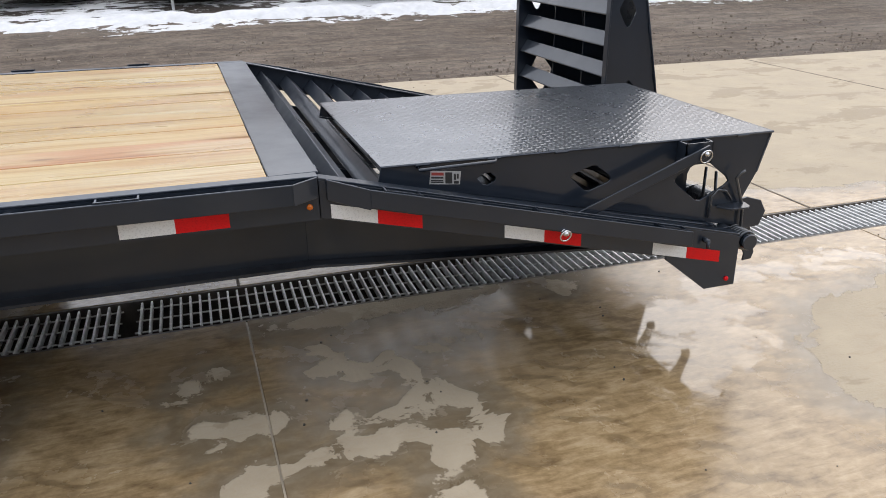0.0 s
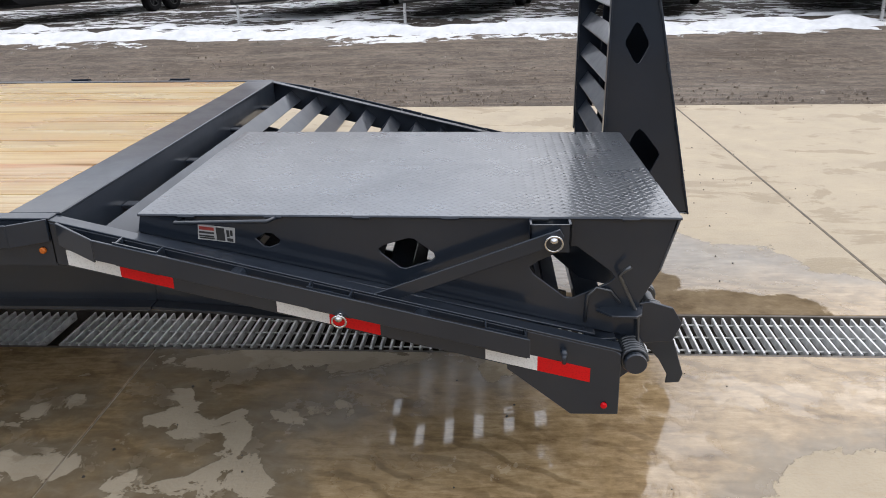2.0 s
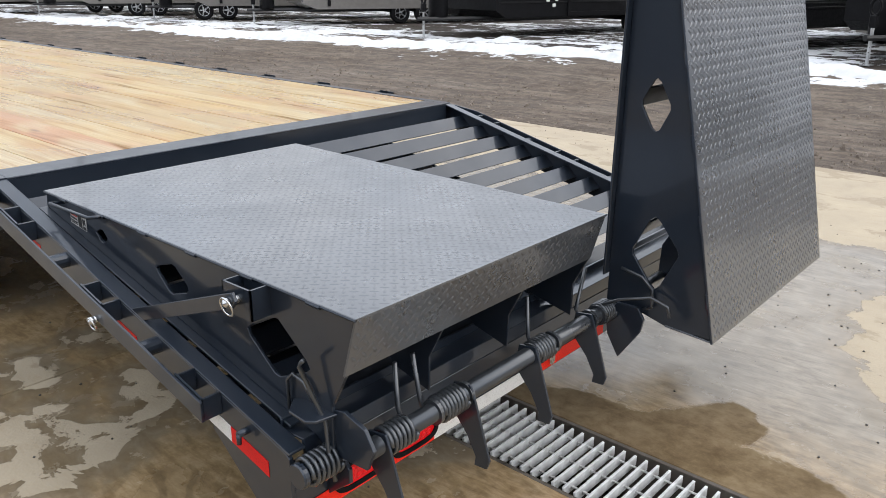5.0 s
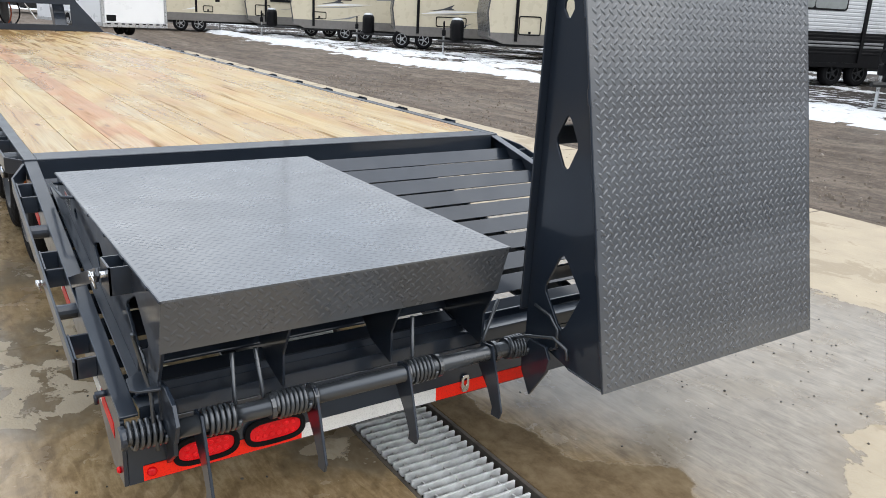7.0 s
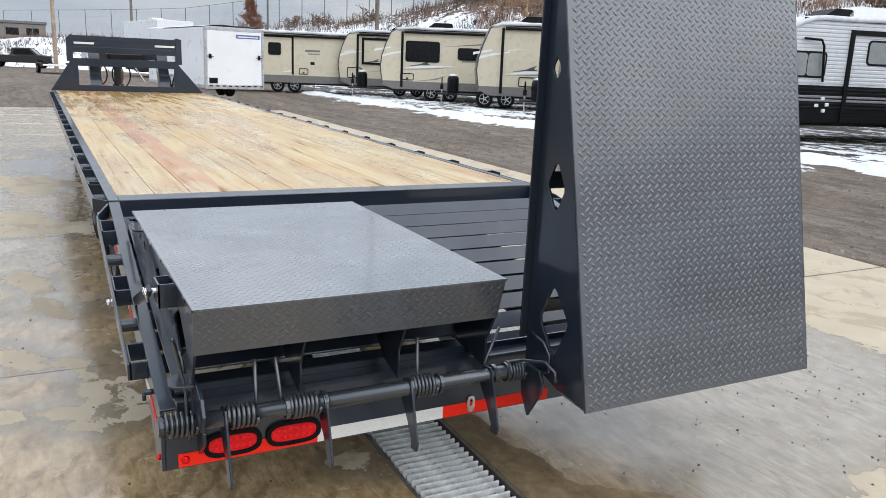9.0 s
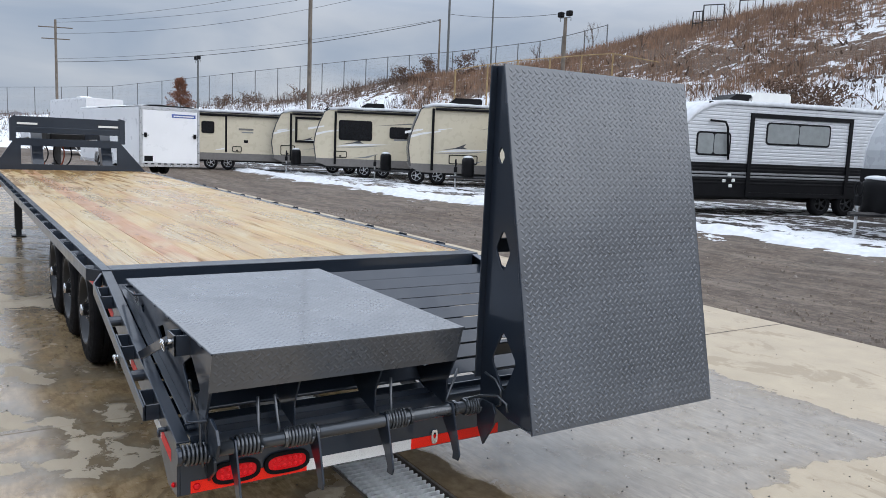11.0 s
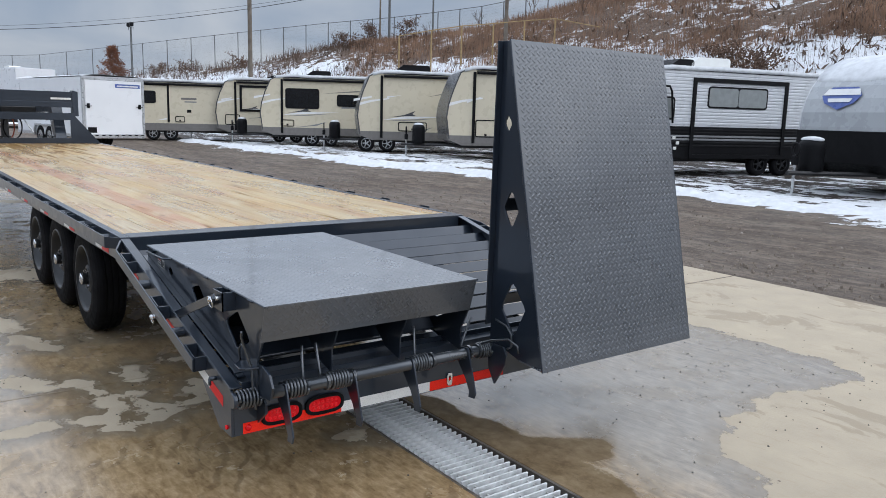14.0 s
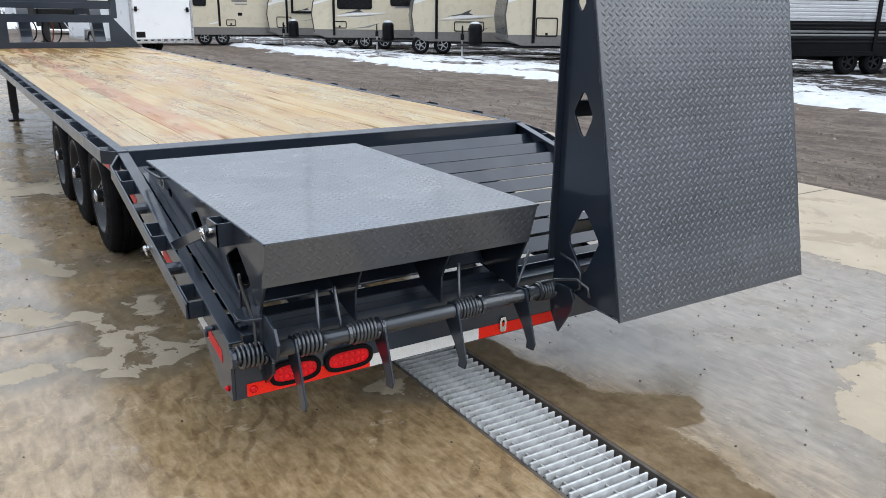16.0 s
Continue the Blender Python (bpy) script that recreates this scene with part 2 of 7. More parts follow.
    nt.links.new(maths(nt, "ADD", ranged(nt, damp, 0.38, 0.64, 0.22, 0.46), maths(nt, "MULTIPLY", s, 0.2)), b.inputs["Roughness"])
    nt.links.new(ranged(nt, s, 0.0, 0.9, 0.22, 0.0), b.inputs["Coat Weight"])
    nt.links.new(ranged(nt, s, 0.0, 0.9, 0.40, 0.12), b.inputs["Specular IOR Level"])
    b.inputs["Coat Roughness"].default_value = 0.18
    bump(nt, b, fine, 0.25, 0.003)
    return m


M_WOOD = wood_material()


def concrete_material():
    """Broom-finished slab under a film of silty water; "dry" is the depth inside the pale dry islands, in metres."""
    m, nt, b = mat("wet_concrete")
    p = position(nt)
    at = nt.nodes.new("ShaderNodeAttribute")
    at.attribute_name = "dry"
    shore = noise_tex(nt, 4.5, 8.0, p, 0.62, 0.5)
    mid = noise_tex(nt, 2.9, 8.0, p, 0.62, 0.25)
    ripple = noise_tex(nt, 4.2, 5.0, position(nt, (1.0, 1.35, 1.0), (0, 0, 0.3)), 0.68, 0.25)
    grain = noise_tex(nt, 15.0, 7.0, p, 0.72, 0.2)
    fine = noise_tex(nt, 70.0, 4.0, p, 0.6)
    d = maths(nt, "ADD", at.outputs["Fac"], maths(nt, "MULTIPLY", maths(nt, "SUBTRACT", shore, 0.5), 0.44))
    dry = ranged(nt, d, -0.003, 0.007)
    half = ranged(nt, d, -0.20, -0.01)
    deep = nt.nodes.new("ShaderNodeAttribute")
    deep.attribute_name = "pool"
    pool = maths(nt, "MULTIPLY", ranged(nt, maths(nt, "ADD", deep.outputs["Fac"], maths(nt, "MULTIPLY", maths(nt, "SUBTRACT", noise_tex(nt, 6.0, 7.0, p, 0.66, 0.4), 0.5), 0.70)), -0.02, 0.04), ranged(nt, half, 0.5, 0.9, 1.0, 0.0))
    thin = maths(nt, "SUBTRACT", 1.0, pool)
    # silt: long combed ripples and curled ridges under the water
    broom = noise_tex(nt, 3.0, 5.0, position(nt, (2.2, 9.0, 1.0), (0, 0, -0.12)), 0.68, 0.6)
    curl = nt.nodes.new("ShaderNodeTexWave")
    curl.wave_type, curl.bands_direction = "BANDS", "Y"
    for k, x in (("Scale", 2.6), ("Distortion", 7.0), ("Detail", 3.0), ("Detail Scale", 1.3)):
        curl.inputs[k].default_value = x
    nt.links.new(position(nt, (1.0, 1.0, 1.0), (0, 0, 0.5)), curl.inputs["Vector"])
    tone_n = maths(nt, "ADD", maths(nt, "MULTIPLY", ripple, 0.55), maths(nt, "MULTIPLY", grain, 0.45))
    wet_c = ramp_of(nt, maths(nt, "ADD", maths(nt, "MULTIPLY", tone_n, 0.6), maths(nt, "MULTIPLY", broom, 0.4)), [(0.37, (0.145, 0.092, 0.044)), (0.5, (0.305, 0.212, 0.112)), (0.63, (0.46, 0.345, 0.210))])
    wet_c = mixed(nt, maths(nt, "MULTIPLY", ranged(nt, curl.outputs["Fac"], 0.34, 0.08, 0.0, 0.42), ranged(nt, mid, 0.42, 0.58)), wet_c, (0.085, 0.053, 0.024))
    # less silt has settled on the yard side of the drain
    sp = nt.nodes.new("ShaderNodeSeparateXYZ")
    nt.links.new(p, sp.inputs[0])
    clean = ranged(nt, maths(nt, "ADD", sp.outputs["Y"], maths(nt, "MULTIPLY", mid, 0.9)), 1.85, 2.55)
    grey_c = ramp_of(nt, maths(nt, "ADD", maths(nt, "MULTIPLY", tone_n, 0.4), maths(nt, "MULTIPLY", broom, 0.6)), [(0.38, (0.135, 0.105, 0.070)), (0.5, (0.215, 0.176, 0.127)), (0.62, (0.295, 0.250, 0.188))])
    wet_c = mixed(nt, clean, wet_c, grey_c)
    dry_c = ramp_of(nt, mid, [(0.3, (0.340, 0.276, 0.192)), (0.7, (0.445, 0.372, 0.270))])
    dry_c = mixed(nt, ranged(nt, fine, 0.4, 0.75, 0.0, 0.30), dry_c, (0.39, 0.34, 0.27))
    spots = noise_tex(nt, 1.5, 6.0, position(nt, (0.8, 1.3, 1.0), (0, 0, 0.6)), 0.65, 0.4)
    damp_spot = ranged(nt, spots, 0.54, 0.58, 0.0, 0.75)
    dry_c = mixed(nt, damp_spot, dry_c, (0.285, 0.228, 0.156))
    dry_c = mixed(nt, ranged(nt, broom, 0.54, 0.66, 0.0, 0.55), dry_c, (0.36, 0.285, 0.195))
    tread = noise_tex(nt, 7.5, 3.0, position(nt, (1.0, 1.7, 1.0), (0, 0, 0.5)), 0.55, 1.0)
    damp_c = ramp_of(nt, maths(nt, "ADD", maths(nt, "MULTIPLY", tone_n, 0.5), maths(nt, "MULTIPLY", tread, 0.5)), [(0.36, (0.140, 0.103, 0.060)), (0.5, (0.195, 0.150, 0.096)), (0.64, (0.255, 0.206, 0.145))])
    c = mixed(nt, half, wet_c, damp_c)
    c = mixed(nt, dry, c, dry_c)
    silt = nt.nodes.new("ShaderNodeAttribute")
    silt.attribute_name = "mud"
    mud = ranged(nt, maths(nt, "ADD", silt.outputs["Fac"], maths(nt, "MULTIPLY", maths(nt, "SUBTRACT", shore, 0.5), 0.22)), -0.012, 0.012)
    c = mixed(nt, maths(nt, "MULTIPLY", mud, 0.9), c, ramp_of(nt, tone_n, [(0.38, (0.095, 0.064, 0.033)), (0.5, (0.150, 0.106, 0.059)), (0.62, (0.210, 0.155, 0.092))]))
    nt.links.new(c, b.inputs["Base Color"])
    film = maths(nt, "ADD", ranged(nt, thin, 0.0, 1.0, 0.065, 0.22), maths(nt, "MULTIPLY", thin, ranged(nt, mid, 0.40, 0.66, -0.05, 0.10)))
    r = maths(nt, "ADD", maths(nt, "ADD", film, maths(nt, "MULTIPLY", dry, 0.5)), maths(nt, "MULTIPLY", mud, 0.30))
    nt.links.new(ranged(nt, mud, 0.0, 1.0, 0.5, 0.05), b.inputs["Specular IOR Level"])
    nt.links.new(r, b.inputs["Roughness"])
    b.inputs["IOR"].default_value = 1.5
    nt.links.new(maths(nt, "MULTIPLY", ranged(nt, maths(nt, "MAXIMUM", dry, mud), 0.0, 1.0, 1.0, 0.0), ranged(nt, pool, 0.0, 1.0, 0.22, 0.7)), b.inputs["Coat Weight"])
    nt.links.new(film, b.inputs["Coat Roughness"])
    b.inputs["Coat IOR"].default_value = 1.45
    still = maths(nt, "MULTIPLY", fine, maths(nt, "ADD", maths(nt, "MULTIPLY", dry, 0.75), maths(nt, "MULTIPLY", thin, 0.10)))
    combed = maths(nt, "MULTIPLY", maths(nt, "MULTIPLY", broom, thin), 0.26)
    sand = maths(nt, "MULTIPLY", grain, maths(nt, "ADD", maths(nt, "MULTIPLY", thin, 0.06), 0.010))
    bump(nt, b, maths(nt, "ADD", maths(nt, "ADD", still, combed), sand), 0.6, 0.005)
    return m


def gravel_material():
    m, nt, b = mat("yard_gravel")
    p = position(nt)
    sp = nt.nodes.new("ShaderNodeSeparateXYZ")
    nt.links.new(p, sp.inputs[0])
    tracks = noise_tex(nt, 1.0, 5.0, position(nt, (0.22, 1.5, 1.0), (0, 0, radians(-3))), 0.68, 0.5)
    grit = noise_tex(nt, 16.0, 7.0, p, 0.75)
    patch = noise_tex(nt, 0.35, 4.0, p, 0.6, 0.5)
    c = ramp_of(nt, tracks, [(0.3, (0.112, 0.084, 0.063)), (0.5, (0.178, 0.138, 0.107)), (0.66, (0.232, 0.188, 0.150)), (0.74, (0.290, 0.245, 0.205))])
    ruts = noise_tex(nt, 1.0, 6.0, position(nt, (1.5, 5.2, 1.0), (0, 0, radians(-2.5))), 0.7, 0.6)
    c = mixed(nt, ranged(nt, ruts, 0.38, 0.62, 0.62, 0.0), c, (0.056, 0.045, 0.036))
    c = mixed(nt, ranged(nt, ruts, 0.60, 0.74, 0.0, 0.6), c, (0.235, 0.20, 0.165))
    c = mixed(nt, ranged(nt, grit, 0.35, 0.75, 0.0, 0.55), c, (0.045, 0.037, 0.031))
    c = mixed(nt, ranged(nt, grit, 0.62, 0.80, 0.0, 0.5), c, (0.26, 0.235, 0.205))
    clods = noise_tex(nt, 5.5, 6.0, position(nt, (1.1, 1.0, 1.0)), 0.78, 0.3)
    c = mixed(nt, ranged(nt, clods, 0.52, 0.66, 0.0, 0.6), c, (0.205, 0.165, 0.130))
    c = mixed(nt, ranged(nt, clods, 0.46, 0.32, 0.0, 0.7), c, (0.042, 0.032, 0.025))
    # ground darkened from the caravan row back, its shade put into the gravel colour
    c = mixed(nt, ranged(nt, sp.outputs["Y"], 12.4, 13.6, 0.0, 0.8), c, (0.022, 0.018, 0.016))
    # packed snow lies along the parking row, melted through in streaks
    snow_n = noise_tex(nt, 0.6, 7.0, position(nt, (0.5, 1.0, 1.0)), 0.66, 0.5)
    row = maths(nt, "MULTIPLY", ranged(nt, sp.outputs["Y"], 10.6, 11.7), ranged(nt, sp.outputs["Y"], 16.5, 13.2))
    rowx = ranged(nt, sp.outputs["X"], -38.0, -30.0)
    band = maths(nt, "MULTIPLY", row, rowx)
    back = maths(nt, "MULTIPLY", ranged(nt, sp.outputs["Y"], 12.0, 16.0), 0.62)
    amount = maths(nt, "ADD", maths(nt, "MULTIPLY", band, 0.20), maths(nt, "MULTIPLY", back, 0.30))
    clod = noise_tex(nt, 3.0, 5.0, p, 0.65)
    snow = ranged(nt, maths(nt, "ADD", maths(nt, "ADD", snow_n, amount), ranged(nt, clod, 0.2, 0.8, -0.16, 0.16)), 0.72, 0.745)
    snow = maths(nt, "MULTIPLY", snow, ranged(nt, sp.outputs["Y"], 10.2, 10.8))
    c = mixed(nt, snow, c, (0.68, 0.69, 0.70))
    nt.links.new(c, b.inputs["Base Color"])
    nt.links.new(ranged(nt, patch, 0.35, 0.7, 0.72, 0.95), b.inputs["Roughness"])
    b.inputs["Specular IOR Level"].default_value = 0.25
    bump(nt, b, maths(nt, "ADD", maths(nt, "ADD", maths(nt, "MULTIPLY", grit, 0.6), clods), maths(nt, "MULTIPLY", snow, 0.8)), 0.9, 0.035)
    return m


M_CONC = concrete_material()
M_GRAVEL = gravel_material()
M_DARKSOIL = simple("trench_mud", (0.03, 0.026, 0.022), 0.25, vary=0.4)

# ---------------------------------------------------------------- mesh helpers


MIRRORED = set()


def part(name, bm, material, parent=None, label="", smooth=False):
    """One mesh object under its thing or part; the things in MIRRORED are built with y turned over."""
    me = bpy.data.meshes.new(name)
    if parent is not None and (parent in MIRRORED or parent.parent in MIRRORED):
        bmesh.ops.scale(bm, vec=(1, -1, 1), verts=bm.verts)
        bmesh.ops.reverse_faces(bm, faces=bm.faces)
    bm.normal_update()
    if smooth:
        for f in bm.faces:
            f.smooth = True
    bm.to_mesh(me)
    bm.free()
    me.materials.append(material)
    ob = new(name, me)
    if parent is not None:
        ob.parent = parent
    if label:
        ob["label"] = label
    return ob


def share(name, src, parent, m, label=""):
    ob = new(name, src.data)
    ob.parent = parent
    ob.matrix_basis = m
    if label:
        ob["label"] = label
    return ob


def box(bm, x0, x1, y0, y1, z0, z1, bev=0.0):
    t = bmesh.new()
    bmesh.ops.create_cube(t, size=1.0)
    bmesh.ops.scale(t, vec=(abs(x1 - x0), abs(y1 - y0), abs(z1 - z0)), verts=t.verts)
    bmesh.ops.translate(t, vec=((x0 + x1) / 2, (y0 + y1) / 2, (z0 + z1) / 2), verts=t.verts)
    if bev:
        bmesh.ops.bevel(t, geom=t.edges[:], offset=bev, segments=1, affect="EDGES", profile=0.5)
    join(bm, t)
    return bm


def join(bm, t):
    tmp = bpy.data.meshes.new("tmp")
    t.to_mesh(tmp)
    t.free()
    bm.from_mesh(tmp)
    bpy.data.meshes.remove(tmp)


def plate(bm, outline, holes, axis, c0, c1, bev=0.0015):
    """A flat plate with holes; outline and holes are (a, b) pairs in the plane across axis ('x', 'y' or 'z'), between c0 and c1."""
    t = bmesh.new()

    def put(a, b):
        return t.verts.new({"y": (a, c0, b), "x": (c0, a, b), "z": (a, b, c0)}[axis])

    edges = []
    for loop in (outline, *holes):
        vs = [put(*q) for q in loop]
        edges += [t.edges.new((vs[i], vs[(i + 1) % len(vs)])) for i in range(len(vs))]
    bmesh.ops.triangle_fill(t, use_beauty=True, use_dissolve=False, edges=edges)
    faces = t.faces[:]
    ext = bmesh.ops.extrude_face_region(t, geom=faces)
    vec = {"y": (0, c1 - c0, 0), "x": (c1 - c0, 0, 0), "z": (0, 0, c1 - c0)}[axis]
    bmesh.ops.translate(t, vec=vec, verts=[v for v in ext["geom"] if isinstance(v, bmesh.types.BMVert)])
    bmesh.ops.recalc_face_normals(t, faces=t.faces)
    if bev and abs(c1 - c0) >= 0.0055:
        sharp = [e for e in t.edges if len(e.link_faces) == 2 and e.calc_face_angle() > 0.6]
        bmesh.ops.bevel(t, geom=sharp, offset=bev, segments=1, affect="EDGES", profile=0.5, clamp_overlap=True)
    join(bm, t)
    return bm


def tube(bm, pts, r, seg=8, closed=False):
    """A round bar along a polyline."""
    pts = [Vector(p) for p in pts]
    rings = []
    n = len(pts)
    up = None
    for i, p in enumerate(pts):
        a = pts[(i - 1) % n] if closed or i else p
        b = pts[(i + 1) % n] if closed or i < n - 1 else p
        d = (b - a).normalized()
        if up is None:
            up = Vector((0, 0, 1)) if abs(d.z) < 0.9 else Vector((1, 0, 0))
        s = d.cross(up).normalized()
        up = s.cross(d).normalized()
        rr = r[i] if isinstance(r, (list, tuple)) else r
        rings.append([bm.verts.new(p + (s * math.cos(k * math.tau / seg) + up * math.sin(k * math.tau / seg)) * rr) for k in range(seg)])
    last = n if closed else n - 1
    for i in range(last):
        A, B = rings[i], rings[(i + 1) % n]
        for k in range(seg):
            bm.faces.new((A[k], A[(k + 1) % seg], B[(k + 1) % seg], B[k]))
    if not closed:
        bm.faces.new(rings[0][::-1])
        bm.faces.new(rings[-1])
    return bm


def lathe(bm, profile, centre, axis="y", seg=32, caps=True):
    """Turns (radius, offset) pairs round an axis through centre."""
    c = Vector(centre)
    rings = []
    for r, o in profile:
        ring = []
        for k in range(seg):
            a = k * math.tau / seg
            u, w = r * math.cos(a), r * math.sin(a)
            ring.append(bm.verts.new(c + {"y": Vector((u, o, w)), "x": Vector((o, u, w)), "z": Vector((u, w, o))}[axis]))
        rings.append(ring)
    for A, B in zip(rings, rings[1:]):
        for k in range(seg):
            bm.faces.new((A[k], A[(k + 1) % seg], B[(k + 1) % seg], B[k]))
    if caps:
        bm.faces.new(rings[0])
        bm.faces.new(rings[-1][::-1])
    bmesh.ops.recalc_face_normals(bm, faces=bm.faces)
    return bm


def coil(bm, x, z, y0, y1, radius, wire, turns):
    n = int(turns * 14)
    pts = [(x + radius * math.cos(i / 14 * math.tau), y0 + (y1 - y0) * i / n, z + radius * math.sin(i / 14 * math.tau)) for i in range(n + 1)]
    return tube(bm, pts, wire, 6)


def B():
    return bmesh.new()


def empty(name, m=None):
    ob = new(name)
    ob.empty_display_size = 0.2
    if m is not None:
        ob.matrix_world = m
    return ob

# ---------------------------------------------------------------- the yard


def smooth(a, b, v):
    t = max(0.0, min(1.0, (v - a) / (b - a)))
    return t * t * (3 - 2 * t)


def slab_edge(x):
    return 6.60 - 0.042 * x


def drain_low(x):
    return 0.965 - 0.019 * x


DRAIN_W = 0.345
SLAB_X0, SLAB_X1, SLAB_Y0 = -25.5, 15.7, -8.95


def yard_height(x, y):
    """The yard climbs gently away from the wash slab."""
    k = max(smooth(7.7, 13.0, y), smooth(-26.0, -34.0, x))
    return 0.32 * k


def build_ground():
    xs = [-600, -300, -150, -90, -60, -45, -36, -30, -27, -25.9, -25.1] + [-24 + 1.0 * i for i in range(39)] + [15.3, 16.1, 18, 22, 30, 45, 80, 160, 320, 600]
    vs = [-600, -300, -120, -60, -30, -22, -20.9, -20.2, -14, -7, -3, -0.35, 0.05, 0.4, 0.8, 1.2, 1.8, 2.4, 3.0, 3.6, 4.2, 4.8, 5.4, 6.0, 6.6, 7.4, 8.4, 10, 12, 15, 20, 27, 40, 70, 140, 300, 600]
    bm = B()
    grid = []
    for x in xs:
        col = []
        for v in vs:
            y = v + (slab_edge(max(-26.0, min(16.0, x))))
            under = -25.2 < x < 15.4 and -20.5 < v < -0.1
            rough = 0.035 * noise.noise((x * 0.35, y * 0.8, 3.1)) if abs(x) < 50 and v > 0.2 and y < 40 else 0.0
            col.append(bm.verts.new((x, y, -0.35 if under else yard_height(x, y) - 0.014 + rough)))
        grid.append(col)
    for a, b in zip(grid, grid[1:]):
        for i in range(len(vs) - 1):
            bm.faces.new((a[i], b[i], b[i + 1], a[i + 1]))
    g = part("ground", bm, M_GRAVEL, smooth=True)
    tagged(g, "dark wet gravel yard with streaks of packed snow and painted shade under the caravans", "ground", kind="structure")


build_ground()

pavement = tagged(empty("pavement"), "wet mud-stained concrete wash slab with pale dry islands", "pavement", kind="structure")

# dry islands: strokes (x0, y0, x1, y1, half width), and the shore of the dry yard side
STROKES_NEAR = [(-2.05, -0.24, -1.80, -0.11, 0.055), (-1.80, -0.11, -1.40, -0.13, 0.065), (-1.40, -0.15, -1.20, -0.20, 0.055), (-1.20, -0.20, -1.13, -0.08, 0.06), (-1.13, -0.08, -1.20, 0.06, 0.06),
                (-1.20, 0.06, -1.30, 0.34, 0.05), (-1.35, -0.25, -1.33, -0.60, 0.06), (-1.33, -0.60, -1.42, -0.90, 0.07), (-2.15, 0.14, -1.85, 0.12, 0.05), (-2.15, 0.45, -2.05, 0.51, 0.05),
                (-1.62, 0.58, -1.47, 0.35, 0.05), (-1.66, 0.42, -1.00, 0.48, 0.04), (-1.62, 0.06, -1.27, 0.02, 0.04)]
STROKES_FAR = [(-1.75, 0.84, -0.70, 0.91, 0.075), (0.35, -0.40, 0.70, 0.08, 0.15), (0.70, 0.08, 1.20, 0.22, 0.12), (0.75, -0.25, 1.6, -0.30, 0.20), (-2.85, -0.22, -3.30, -0.36, 0.08), (-3.5, -0.36, -4.0, -0.46, 0.10),
               (-6.1, -0.40, -6.6, -0.55, 0.24), (-2.0, -0.45, -2.3, -0.52, 0.08), (-8.0, -0.35, -9.6, -0.6, 0.25), (-0.36, 0.80, -0.28, 0.92, 0.05), (-2.6, -1.1, -3.8, -1.3, 0.2)]
SHORE = [(9.0, 9.0), (-30.0, 9.0), (-30.0, 5.0), (-3.0, 4.75), (-0.84, 4.44), (-0.20, 4.37), (0.40, 4.40), (0.72, 4.20), (0.66, 3.75), (0.56, 3.40), (0.60, 3.03), (0.66, 2.70), (0.90, 2.28), (1.22, 2.20), (1.34, 1.86), (1.9, 1.62), (3.2, 1.55), (9.0, 1.5)]


# standing water in the low places along the drain
POOLS = [(-0.62, 0.36, 0.20, 0.30, 0.17), (0.30, 0.60, 1.30, 0.62, 0.10), (-0.35, -0.15, 0.10, 0.10, 0.16), (-5.0, -0.75, -5.6, -0.8, 0.3), (-7.0, -0.9, -8.2, -0.9, 0.3), (-10.0, -0.4, -12.0, -0.5, 0.4)]

# drained silt beside the drain, dark and dull
MUD = [(-0.60, 1.34, 0.30, 1.44, 0.16), (0.32, 1.50, 0.45, 1.72, 0.16), (0.35, 1.46, 1.05, 1.38, 0.17)]


def stroke_depth(d, X, Y, strokes):
    for x0, y0, x1, y1, r in strokes:
        ux, uy = x1 - x0, y1 - y0
        f = np.clip(((X - x0) * ux + (Y - y0) * uy) / (ux * ux + uy * uy), 0, 1)
        d = np.maximum(d, r - np.hypot(X - x0 - f * ux, Y - y0 - f * uy))
    return d


def dry_depth(X, Y):
    """How far each point lies inside a dry island (positive) or out in the wet (negative)."""
    streaks = -0.10 + 0.10 * np.sin(1.9 * X + 0.7 * Y) + 0.07 * np.sin(4.3 * X - 0.9 * Y + 1.0)
    away = np.clip(np.maximum((-2.3 - X) / 0.8, (-1.7 - Y) / 0.9), 0, 1)
    d = stroke_depth(-0.34 + (streaks + 0.34) * away, X, Y, STROKES_NEAR + STROKES_FAR)
    far, inside = np.full(X.shape, 9.0), np.zeros(X.shape, bool)
    for (x0, y0), (x1, y1) in zip(SHORE, SHORE[1:] + SHORE[:1]):
        ux, uy = x1 - x0, y1 - y0
        f = np.clip(((X - x0) * ux + (Y - y0) * uy) / (ux * ux + uy * uy), 0, 1)
        far = np.minimum(far, np.hypot(X - x0 - f * ux, Y - y0 - f * uy))
        if y0 != y1:
            inside ^= ((y0 > Y) != (y1 > Y)) & (X < x0 + (Y - y0) * ux / uy)
    return np.clip(np.maximum(d, np.where(inside, far, -far)), -0.34, 0.34)


